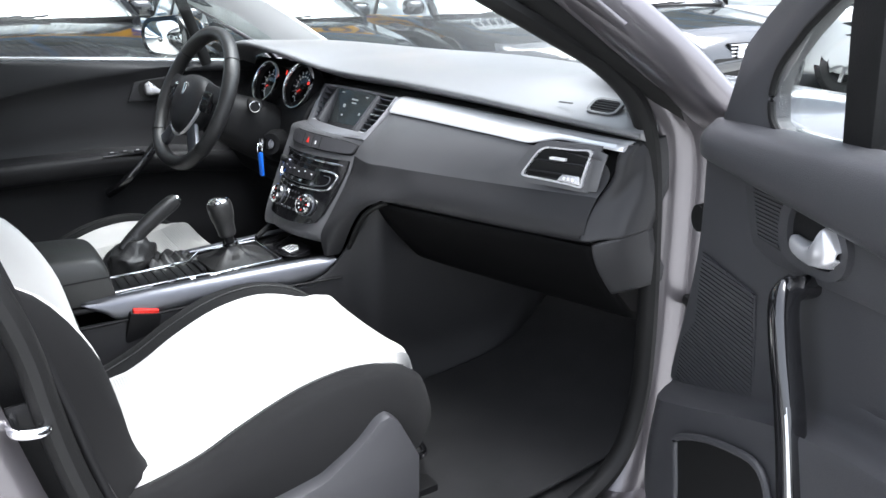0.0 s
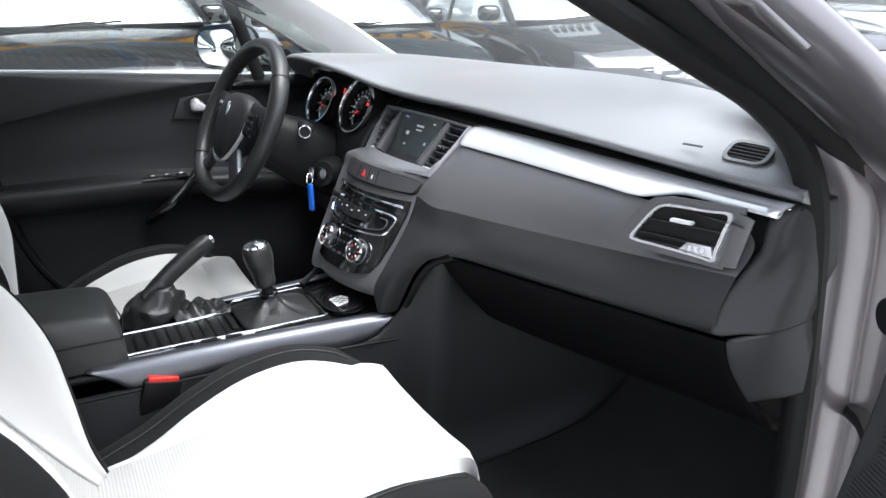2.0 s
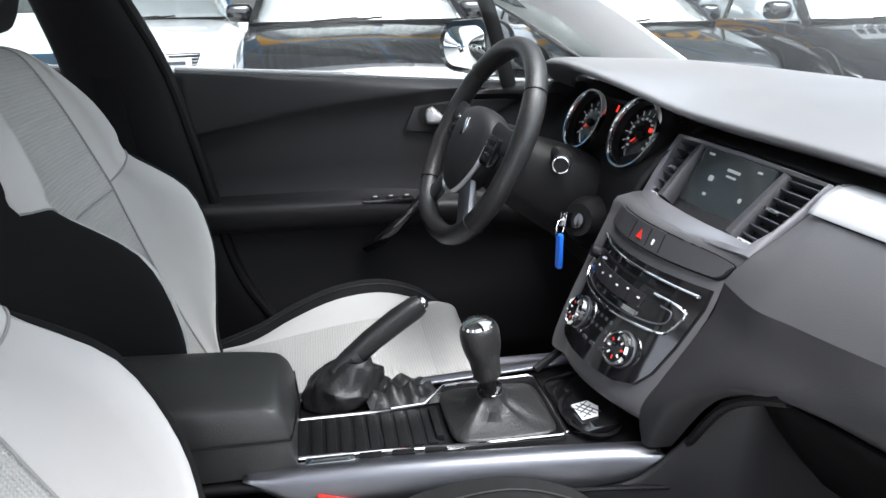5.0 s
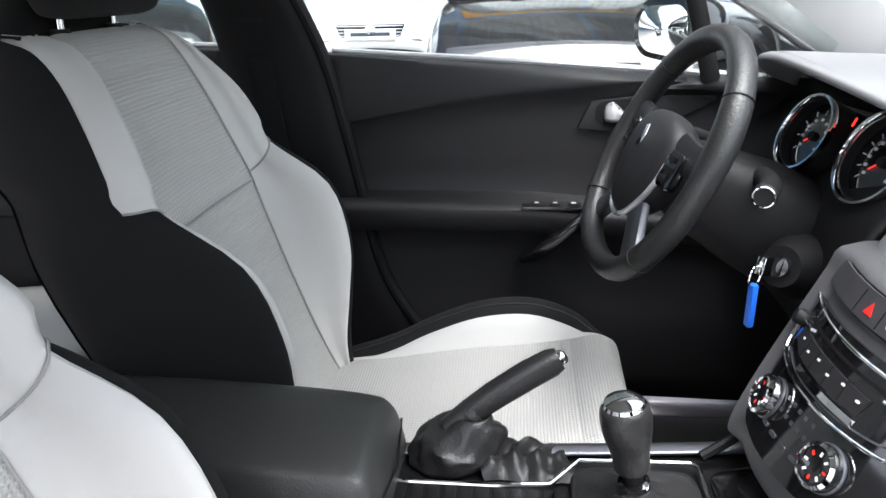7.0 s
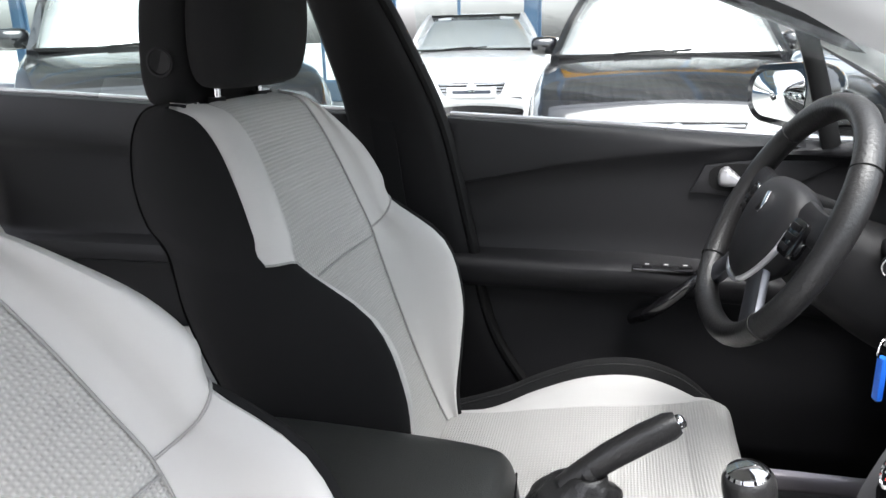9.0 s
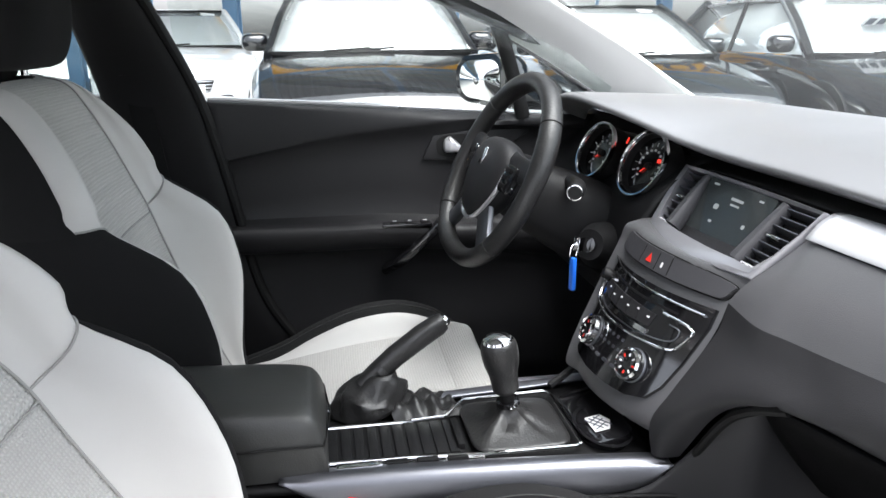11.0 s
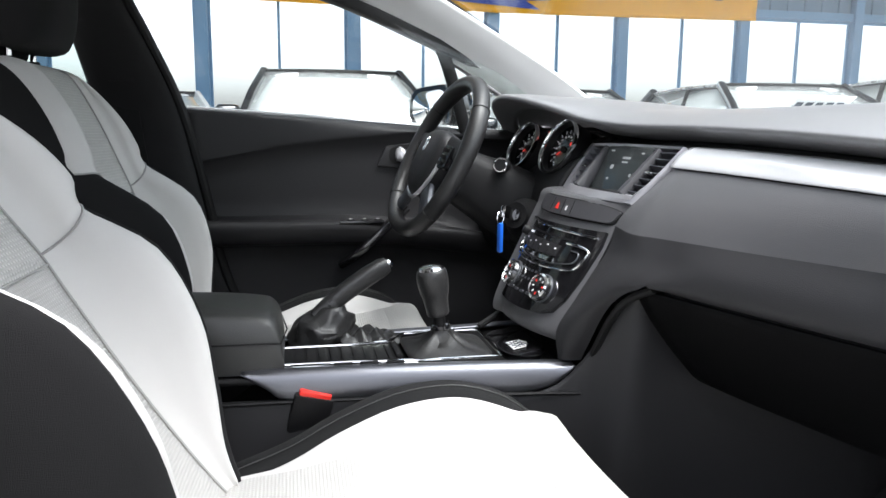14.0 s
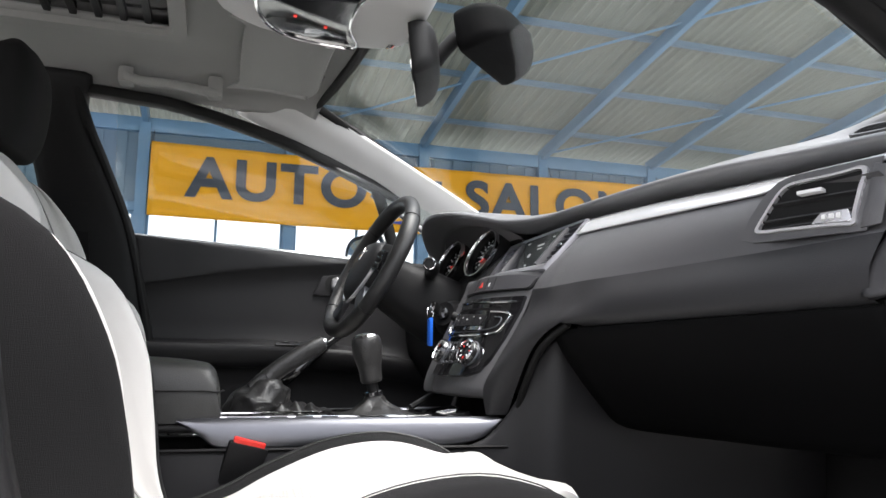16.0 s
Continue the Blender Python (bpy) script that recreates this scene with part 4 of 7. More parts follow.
part("chrome_line", arc([(-0.122, 0.762), (-0.06, 0.7585), (0, 0.7565), (0.06, 0.7545), (0.119, 0.7515)], 0.0019), M_CHROME, rad)
part("drive_slot", bent([(-0.085, 0.7475), (-0.085, 0.7445), (0.085, 0.7415), (0.085, 0.7445)], 0.0045, 0.0056), M_DARK, rad)
part("chrome_smile", arc([(0.066, 0.7375), (0.095, 0.7355), (0.113, 0.731), (0.115, 0.722), (0.106, 0.704), (0.092, 0.6985), (0.05, 0.6965), (0, 0.6965), (-0.05, 0.6975), (-0.092, 0.701), (-0.104, 0.708), (-0.112, 0.724), (-0.108, 0.734), (-0.070, 0.7395)], 0.0019, 0.0065), M_CHROME, rad)
part("smile_inner", arc([(0.082, 0.7275), (0.099, 0.7245), (0.094, 0.7095), (0.05, 0.7035), (0, 0.703), (-0.05, 0.704), (-0.09, 0.709)], 0.0011, 0.006), M_TRIM, rad)
kb = part("key_bank", bent([(-0.086, 0.736), (-0.088, 0.722), (-0.06, 0.716), (0, 0.7145), (0.052, 0.715), (0.056, 0.732), (0, 0.735)], 0.004, 0.0075), M_PANEL, rad, "curved bank of radio keys")
for x in (-0.055, -0.028, 0.0, 0.027):
    part("key_gap", bm_box(-0.0005, 0.0005, -0.011, 0.011, 0, 0.0006), M_BLACK, kb, m=stack_frame(x, 0.7255, 0.0073))
for k in range(6):
    part("key_mark", bm_prism(rounded(0.005, 0.0024, 0.0008, 2), 0.0006, stack_frame(-0.070 + 0.0235 * k, 0.729 - 0.0035 * (k % 2), 0.0076)), M_WHITE, kb)
# chrome plate painted in where the gloss panel shows a reflection
part("reflection_plate", bent([(-0.045, 0.7125), (-0.045, 0.7065), (0.055, 0.7050), (0.055, 0.7110)], 0.004, 0.0085), M_CHROME, rad, "bright chrome plate drawn for a reflection below the keys")
for r_ in range(2):
    for k in range(5):
        part("climate_mark", bm_prism(rounded(0.0055, 0.0045, 0.001, 2), 0.0006, stack_frame(-0.026 + 0.0125 * k, 0.684 - 0.0135 * r_, 0.0051)), M_TRIM, rad)
for k in range(4):
    part("climate_button", bm_prism(rounded(0.012, 0.0045, 0.0015, 2), 0.0025, stack_frame(-0.034 + 0.021 * k, 0.6495, 0.004), 0.0006), M_TRIM, rad)
for x, z in ((-0.054, 0.667), (0.061, 0.664)):
    km = stack_frame(x, z, 0.004)
    kn = part("climate_knob", bm_lathe([(0.0, 0), (0.0225, 0), (0.0225, 0.010), (0.0195, 0.014), (0.017, 0.0125), (0.0, 0.0125)], 28, km), M_PIANO, rad)
    part("knob_ring", bm_lathe([(0.0185, 0.0135), (0.0215, 0.0115), (0.0222, 0.0135), (0.0190, 0.0160)], 28, km), M_CHROME, kn)
    part("knob_base_ring", bm_lathe([(0.0225, 0.001), (0.0240, 0.001), (0.0240, 0.003), (0.0225, 0.004)], 28, km), M_TRIM, kn)
    for k in range(8):
        a = radians(45 * k)
        part("knob_mark", bm_box(-0.0022, 0.0022, -0.0012, 0.0012, 0, 0.0006), M_WHITE if k % 3 else M_RED, kn, m=km @ pose(0.012 * math.cos(a), 0.012 * math.sin(a), 0.0126, 0, 0, math.degrees(a)))
part("volume_knob", bm_lathe([(0, 0), (0.009, 0), (0.009, 0.010), (0.007, 0.013), (0, 0.013)], 20, stack_frame(-0.106, 0.735, 0.004)), M_DARK, rad)

# driver's side: under-dash, instrument bay, column
rows = []
for x in (-0.75, -0.66, -0.55, -0.45, -0.36, -0.26, -0.19, -0.15):
    rows.append([(x, 0.23, 0.925), (x, 0.14 + 0.03 * (x < -0.6), 0.86), (x, 0.10, 0.80), (x, 0.09, 0.72), (x, 0.11, 0.64), (x, 0.16, 0.585), (x, 0.30, 0.56), (x, 0.55, 0.56)])
part("knee_panel", bm_grid(dense(rows, 3, 3)), M_DARK, dash, "black knee panel below the instruments", solid=0.012)
INS = basis((-0.318, 0.150, 0.872), (1, 0.16, 0), (0, 0.42, 0.91))
part("instrument_tray", bm_prism(rounded(0.34, 0.11, 0.04, 6), -0.02, INS @ pose(0, 0, -0.012)), M_PIANO, dash)


def gauge(cx, r, marks, a0):
    m = INS @ pose(cx, 0, 0.020)
    g = part("gauge", bm_lathe([(0, -0.004), (r, -0.004), (r, 0.0), (0, 0.0)], 40, m), M_PIANO, dash, "round black dial in a bright ring")
    part("gauge_tube", bm_lathe([(r + 0.001, -0.024), (r + 0.003, 0.0), (r + 0.002, 0.013), (r - 0.002, 0.013), (r - 0.003, 0.0)], 40, m), M_DARK, g)
    part("gauge_ring", bm_lathe([(r - 0.001, 0.010), (r + 0.0035, 0.010), (r + 0.0050, 0.016), (r + 0.0045, 0.0195), (r + 0.001, 0.0195), (r - 0.001, 0.015)], 40, m), M_CHROME, g, "bright silver ring")
    for k in range(marks):
        a = radians(a0 - 260 * k / (marks - 1))
        part("dial_mark", bm_box(-0.0035, 0.0035, -0.0006, 0.0006, 0, 0.0006), M_WHITE, g, m=m @ pose((r - 0.016) * math.cos(a), (r - 0.016) * math.sin(a), 0.0006, 0, 0, math.degrees(a)))
        part("dial_figure", bm_prism(rounded(0.006, 0.004, 0.001, 2), 0.0005, m @ pose((r - 0.026) * math.cos(a), (r - 0.026) * math.sin(a), 0.0006)), M_WHITE, g)
    part("needle", bm_box(0, r - 0.034, -0.0008, 0.0008, 0.002, 0.003), M_GLOWRED, g, m=m @ pose(0, 0, 0, 0, 0, a0))
    part("hub", bm_lathe([(0, 0), (0.007, 0), (0.006, 0.005), (0, 0.005)], 18, m), M_BLACK, g)
    return g


gauge(-0.070, 0.050, 9, 220)
gR = gauge(0.084, 0.054, 13, 220)
part("warning_lamp", bm_prism(rounded(0.009, 0.007, 0.002, 2), 0.001, INS @ pose(0.106, 0.012, 0.021)), M_GLOWRED, gR)
for x in (-0.012, 0.012):
    part("warning_lamp", bm_prism(rounded(0.004, 0.012, 0.001, 2), 0.001, INS @ pose(x, 0.034, 0.016)), M_GLOWRED, dash)

# steering column shroud, stalks, lock and key
WC = Vector((-0.356, -0.090, 0.859))
WT = 26.5
AX = Vector((0, math.cos(radians(WT)), -math.sin(radians(WT))))   # along the column, away from the driver
col = thing("steering_column", tuple(WC + AX * 0.16), "black plastic steering column shroud with stalks", "steering column")
rows = []
for d, a, b in ((0.030, 0.055, 0.050), (0.055, 0.062, 0.058), (0.10, 0.072, 0.066), (0.16, 0.080, 0.075), (0.26, 0.085, 0.08)):
    o = WC + AX * d + Vector((0, 0, -0.012))
    sd, upv = Vector((1, 0, 0)), Vector((0, math.sin(radians(WT)), math.cos(radians(WT))))
    rows.append([tuple(o + sd * u + upv * v) for u, v in ring(a, b, 20, 3.2)])
part("shroud", bm_grid(dense(rows, 3, 1), wrap_v=True, caps=True), M_DARK, col)
st = (-0.186, 0.002, 0.852)
part("stalk", bm_tube(cr([(-0.30, 0.035, 0.845), (-0.25, 0.028, 0.848), (-0.21, 0.014, 0.851), st], 5), 0.0135, 14, scale=None), M_DARK, col, "black wiper stalk with a bright end ring")
sd = (Vector(st) - Vector((-0.235, 0.022, 0.850))).normalized()
sm = Matrix.Translation(st) @ sd.to_track_quat("Z", "Y").to_matrix().to_4x4()
part("stalk_cap", bm_lathe([(0, -0.004), (0.0145, -0.004), (0.0145, 0.003), (0.012, 0.006), (0, 0.006)], 24, sm), M_DARK, col)
part("stalk_ring", bm_lathe([(0.0112, 0.005), (0.0128, 0.004), (0.0128, 0.0068), (0.0112, 0.0072)], 24, sm), M_CHROME, col)
part("light_stalk", bm_tube(cr([(-0.42, 0.03, 0.845), (-0.49, 0.02, 0.848), (-0.55, 0.0, 0.85)], 5), 0.012, 12), M_DARK, col)
lk = Vector((-0.225, 0.045, 0.752))
ld = Vector((0.62, -0.72, 0.25)).normalized()
lm = Matrix.Translation(lk) @ ld.to_track_quat("Z", "Y").to_matrix().to_4x4()
part("lock_housing", bm_lathe([(0, -0.10), (0.045, -0.10), (0.040, -0.03), (0.028, -0.008), (0.026, 0.0), (0.018, -0.002), (0, -0.002)], 28, lm), M_DARK, col)
part("lock_barrel", bm_lathe([(0, -0.002), (0.014, -0.002), (0.013, 0.006), (0, 0.006)], 24, lm), M_PIANO, col)
key = thing("car_key", tuple(lk), "bright metal key in the ignition with a ring and blue fob", "key")
part("blade_head", bm_box(-0.006, 0.006, -0.012, 0.012, 0.0, 0.042, 0.003), M_CHROME, key, m=lm @ pose(0, 0, 0.004))
tipk = lm @ Vector((0, 0, 0.05))
rc = Vector((tipk.x, tipk.y - 0.002, tipk.z - 0.014))
part("split_ring", bm_tube([tuple(rc + Vector((0.013 * math.cos(a) * 0.7, -0.013 * math.cos(a) * 0.7, 0.013 * math.sin(a)))) for a in np.linspace(0, 2 * math.pi, 20, endpoint=False)], 0.0013, 6, closed=True, up=(0.7, 0.7, 0.1)), M_CHROME, key)
part("fob", bm_box(-0.0055, 0.0055, -0.004, 0.004, -0.058, 0.0, 0.0025), M_BLUE, key, "blue plastic fob", m=Matrix.Translation(rc + Vector((0, 0, -0.010))) @ pose(0, 0, 0, 3, 4, 20))

# ---------------------------------------------------------------- steering wheel
wheel = thing("steering_wheel", tuple(WC), "black leather four-spoke steering wheel with satin details", "steering wheel")
WM = basis(tuple(WC), (1, 0, 0), (0, math.sin(radians(WT)), math.cos(radians(WT)))) @ pose(0, 0, 0, 0, WHEEL_YAW, 0)
RR = 0.1715
pth, sc = [], []
for k in range(72):
    a = 2 * math.pi * k / 72
    flat = 0.012 * max(0, -math.sin(a)) ** 6
    pth.append(tuple(WM @ Vector((RR * math.cos(a), (RR - flat) * math.sin(a), 0))))
    sc.append(1.0 + 0.10 * max(0, math.cos(4 * (a - radians(25)))) * (math.sin(a) > -0.2))
zax = tuple(WM.to_3x3() @ Vector((0, 0, 1)))
part("rim", bm_sweep(pth, ring(0.0165, 0.0175, 14), up=zax, closed=True, scale=sc), M_LEATHER, wheel, "grained black leather rim")
for a in (40, 140, 218, 322):
    a = radians(a)
    o = Vector((RR * math.cos(a), RR * math.sin(a), 0))
    tpts = []
    for b in np.linspace(0, 2 * math.pi, 18, endpoint=False):
        tpts.append(tuple(WM @ (o + Vector((math.cos(a), math.sin(a), 0)) * 0.0182 * math.cos(b) + Vector((0, 0, 1)) * 0.0184 * math.sin(b))))
    tan = WM.to_3x3() @ Vector((-math.sin(a), math.cos(a), 0))
    part("rim_seam", bm_tube(tpts, 0.0009, 5, closed=True, up=tuple(tan)), M_BLACK, wheel)
hub_rows = []
for zz, k in ((-0.030, 0.80), (-0.012, 0.98), (0.006, 1.0), (0.018, 0.93), (0.026, 0.75), (0.030, 0.40), (0.031, 0.05)):
    hub_rows.append([tuple(WM @ Vector((x * k, y * k - 0.006, zz))) for x, y in [(-0.080, 0.030), (-0.055, 0.058), (0.0, 0.066), (0.055, 0.058), (0.080, 0.030), (0.078, -0.015), (0.058, -0.055), (0.03, -0.078), (0, -0.084), (-0.03, -0.078), (-0.058, -0.055), (-0.078, -0.015)]])
part("airbag_cover", bm_grid(dense(hub_rows, 2, 3, cv=True), wrap_v=True, caps=True), M_PANEL, wheel, "grained grey-black airbag cover")
tr = [(-0.074, 0.020), (-0.074, -0.018), (-0.055, -0.055), (-0.028, -0.082), (0, -0.089), (0.028, -0.082), (0.055, -0.055), (0.074, -0.018), (0.074, 0.020)]
part("satin_u_trim", bm_tube([tuple(WM @ Vector((x * 1.03, y - 0.004, 0.012))) for x, y in cr(tr, 5)], 0.0042, 8), M_SATIN, wheel, "thin satin silver trim round the airbag cover")
part("badge", bm_prism([(-0.010, -0.016), (0.006, -0.016), (0.010, 0.0), (0.004, 0.016), (-0.007, 0.013), (-0.003, 0.0)], 0.003, WM @ pose(0, 0.018, 0.030), 0.0012), M_CHROME, wheel, "small plain bright badge")
for s in (-1, 1):
    sp = [(s * 0.070, 0.030, 0.004), (s * 0.11, 0.026, -0.002), (s * 0.158, 0.030, -0.004)]
    part("spoke", bm_sweep([tuple(WM @ Vector(p)) for p in cr(sp, 4)], ring(0.022, 0.010, 14, 3), up=zax), M_PANEL, wheel)
    sp = [(s * 0.045, -0.060, 0.002), (s * 0.080, -0.105, -0.004), (s * 0.112, -0.133, -0.004)]
    part("lower_spoke", bm_sweep([tuple(WM @ Vector(p)) for p in cr(sp, 4)], ring(0.020, 0.009, 14, 3), up=zax), M_TRIM, wheel)
    part("switch_pod", bm_prism(rounded(0.036, 0.05, 0.010), 0.014, WM @ pose(s * 0.098, 0.004, 0.002, 0, s * 8, 0), 0.003), M_PIANO, wheel, "gloss black switch pod")
    for k in range(3):
        part("switch", bm_box(-0.008, 0.008, -0.004, 0.004, 0, 0.004, 0.001), M_DARK, wheel, m=WM @ pose(s * 0.098, 0.018 - 0.014 * k, 0.016, 0, s * 8, 0))

# ---------------------------------------------------------------- front seats
def outward(D, inside):
    """Normals of a dense grid, pointing away from a place inside."""
    n = np.cross(np.gradient(D, axis=0), np.gradient(D, axis=1))
    n /= np.linalg.norm(n, axis=2, keepdims=True) + 1e-9
    away = ((D - np.asarray(inside)) * n).sum(2, keepdims=True)
    return n * np.sign(np.median(away) or 1)


def padded(name, D, N, rs, cs, material, parent, label="", d=0.004):
    """One padded panel of a seat: its border is drawn in, so that the seam to the next one shows."""
    G, n = np.array(D[rs, cs]), N[rs, cs]
    R, C = G.shape[:2]
    k = np.zeros((R, C))
    k[[0, -1], :] = 1
    k[:, [0, -1]] = 1
    return part(name, bm_grid(G - n * k[..., None] * d), material, parent, label)


def front_seat(label, recline=0.0, shoulder=0.0, reach=0.0):
    s = thing("front_seat", (0, 0, 0), label, "car seat", "front seats")
    Z = [0.44, 0.50, 0.58, 0.66, 0.74, 0.795, 0.85, 0.92, 0.985, 1.02, 1.032]
    Y0 = [-0.575, -0.605, -0.640, -0.672, -0.702, -0.722, -0.742, -0.768, -0.797, -0.820, -0.850]
    PR = [0.010, 0.032, 0.072, 0.104, 0.100, 0.030, 0.036, 0.038, 0.028, 0.012, 0.0]
    PR = [p + shoulder * k for p, k in zip(PR, (0, 0, 0, 0, 0.1, 0.7, 1, 1, 1, 1, 1))]
    W = [0.212, 0.224, 0.239, 0.251, 0.254, 0.232, 0.230, 0.214, 0.184, 0.166, 0.155]
    INS = [0.118, 0.124, 0.133, 0.143, 0.153, 0.162, 0.154, 0.142, 0.130, 0.122, 0.116]
    DP = [0.13, 0.13, 0.14, 0.145, 0.15, 0.158, 0.165, 0.163, 0.150, 0.120, 0.070]
    LIFT = [0, 0, 0.002, 0.012, 0.030, 0.047, 0.030, 0.012, 0, 0, 0]   # seams rise towards the sides
    rows = []
    for z, y0, pr, w, i, dp, lf in zip(Z, Y0, PR, W, INS, DP, LIFT):
        low = z < 0.79
        e = float(np.interp(z, [0.44, 0.60, 0.74], [0.056, 0.050, 0.032]))   # border of light and dark cloth
        half = [(-w + 0.030, y0 - dp, lf), (-w - 0.002, y0 - dp * 0.5, lf), (-w + (e if low else 0.004), y0 + (pr * float(np.interp(z, [0.5, 0.74], [0.97, 0.82])) if low else pr - 0.034), lf), (-w + (e + 0.022 if low else 0.030), y0 + pr + (0.003 if low else -0.002), lf), (-0.55 * (w - (e + 0.022 if low else 0.030)) - 0.45 * i, y0 + pr * (0.92 if low else 0.70) + 0.004, lf * 0.5), (-i, y0 + 0.004, 0)]
        r = half + [(0, y0 - 0.004, 0)] + [(-x, y, q) for x, y, q in half[::-1]]
        rows.append([(x, y, z + q) for x, y, q in r])
    last = rows[-1]
    rows.append([(p[0] * 0.93, -0.862 - 0.02 * (j in (0, 12)), 1.030) for j, p in enumerate(last)])
    NU, NV = 4, 4
    turn = Matrix.Translation((0, -0.60, 0.45)) @ pose(0, 0, 0, recline, 0, 0) @ Matrix.Translation((0, 0.60, -0.45))
    D = np.array([[tuple(turn @ Vector(p)) for p in r] for r in dense(rows, NU, NV)])
    N = outward(D, tuple(turn @ Vector((0, -0.78, 0.75))))
    back = part("backrest", bm_grid([[D[i][0], D[i][-1]] for i in range(0, len(D), 2)]), M_CLOTH_D, s, "backrest with waffle cloth centre and grey bolsters")
    i5 = 5 * NU
    c2, c3, c5, c7, c9, c10 = 2 * NV, 3 * NV, 5 * NV, 7 * NV, 9 * NV, 10 * NV
    padded("centre_panel_upper", D, N, slice(i5 - 1, None), slice(c5, c7 + 1), M_KNIT, back, "waffle-woven light grey upper centre panel")
    padded("centre_panel_lower", D, N, slice(0, i5), slice(c5, c7 + 1), M_KNIT2, back, "open waffle light grey lower centre panel")
    for name, sl in (("cross_seam", D[i5 - 1, c5:c7 + 1] - 0.0012 * N[i5 - 1, c5:c7 + 1]), ("panel_seam", D[:, c5] - 0.0015 * N[:, c5]), ("panel_seam", D[:, c7] - 0.0015 * N[:, c7]), ("shoulder_seam", D[i5, c2:c5 + 1] - 0.002 * N[i5, c2:c5 + 1]), ("shoulder_seam", D[i5, c7:c10 + 1] - 0.002 * N[i5, c7:c10 + 1])):
        part(name, bm_tube([tuple(p) for p in sl], 0.0016, 6), M_SEAM, back)
    for a, b, c, d in ((c2, c5, c3, c5), (c7, c10, c7, c9)):
        padded("shoulder_bolster", D, N, slice(i5, None), slice(a, b + 1), M_LIGHT, back, "plain light grey shoulder bolster")
        padded("side_bolster", D, N, slice(0, i5 + 1), slice(c, d + 1), M_LIGHT, back, "plain light grey side bolster")
    last = len(D[0]) - 1
    for a, b, c, d in ((0, c2, 0, c3), (c10, last, c9, last)):
        padded("side_cover", D, N, slice(i5 - 1, None), slice(a, b + 1), M_CLOTH_D, back, "dark grey cloth shoulder cover", 0.003)
        padded("side_cover", D, N, slice(0, i5 + 1), slice(c, d + 1), M_CLOTH_D, back, "dark grey cloth side cover", 0.003)
    # cushion
    Yc = [y + reach * max(0.0, (y + 0.57) / 0.40) for y in (-0.66, -0.57, -0.50, -0.44, -0.36, -0.28, -0.215, -0.175, -0.145, -0.136, -0.15)]
    ZC = [0.440, 0.452, 0.460, 0.466, 0.474, 0.484, 0.506, 0.518, 0.502, 0.435, 0.36]
    ZB = [0.430, 0.450, 0.474, 0.505, 0.536, 0.545, 0.530, 0.506, 0.475, 0.41, 0.35]
    WC_ = [0.225, 0.240, 0.250, 0.257, 0.262, 0.262, 0.254, 0.238, 0.214, 0.200, 0.192]
    rows = []
    for k, (y, zc, zb, w) in enumerate(zip(Yc, ZC, ZB, WC_)):
        half = [(-w + 0.012, min(0.36, zb - 0.01)), (-w - 0.004, 0.5 * (zb + 0.38)), (-w + 0.006, zb - 0.014), (-w + 0.026, zb), (-w + 0.072, zb - 0.004 - 0.004 * (k < 7)), (-0.152, max(zc + 0.004, zc + 0.25 * (zb - zc))), (-0.08, zc)]
        r = half + [(0, zc - 0.002)] + [(-x, z) for x, z in half[::-1]]
        rows.append([(x, y, z) for x, z in r])
    D = dense(rows, NU, NV)
    cush = part("cushion", bm_grid([[(x, y, 0.34) for x in (-0.2, 0, 0.2)] for y in (-0.66, -0.4, -0.14)]), M_CLOTH_D, s, "cushion of light grey cloth with dark side bolsters")
    N = outward(D, (0, -0.4, 0.30))
    ks = 5 * NV
    ke = 9 * NV
    r6 = 6 * NU + 1
    padded("cushion_panel", D, N, slice(0, r6), slice(ks, ke + 1), M_KNIT2, cush, "waffle-woven light grey cushion panel", 0.003)
    padded("thigh_panel", D, N, slice(r6 - 1, None), slice(ks, ke + 1), M_KNIT2, cush, "light grey front thigh panel", 0.003)
    for a, b in ((4 * NV, ks), (ke, 10 * NV)):
        padded("cushion_wing", D, N, slice(None), slice(a, b + 1), M_LIGHT, cush, "plain light grey cloth strip", 0.003)
    for a, b in ((0, 4 * NV), (10 * NV, len(D[0]) - 1)):
        padded("cushion_bolster", D, N, slice(None), slice(a, b + 1), M_CLOTH_D, cush, "dark grey cloth cushion bolster with a stitched seam", 0.003)
    for sx in (-1, 1):
        sp = [(sx * (w - 0.050), y, zb + 0.001) for y, zb, w in zip(Yc[1:8], ZB[1:8], WC_[1:8])]
        part("stitching", bm_tube(cr(sp, 4), 0.0008, 5), M_ARMREST, cush, "stitched seam")
        # lower side shield with the lever
        poly = [(-0.66, 0.24), (-0.19, 0.25), (-0.182, 0.33), (-0.180, 0.395), (-0.215, 0.470), (-0.232, 0.486), (-0.250, 0.482), (-0.290, 0.448), (-0.345, 0.414), (-0.42, 0.400), (-0.66, 0.37)]
        sh = part("side_shield", bm_prism(poly, 0.035, basis((sx * 0.267 - 0.0175, 0, 0), (0, 1, 0), (0, 0, 1)), 0.010), M_SHIELD, s, "grey plastic side shield")
        part("lever", bm_prism([(-0.60, 0.275), (-0.40, 0.285), (-0.38, 0.30), (-0.40, 0.315), (-0.60, 0.31)], 0.022, basis((sx * 0.267 + (0.0175 if sx > 0 else -0.0395), 0, 0), (0, 1, 0), (0, 0, 1)), 0.006), M_DARK, sh)
        part("seat_rail", bm_box(sx * 0.19 - 0.02, sx * 0.19 + 0.02, -0.70, -0.10, 0.225, 0.262, 0.004), M_DARK, s)
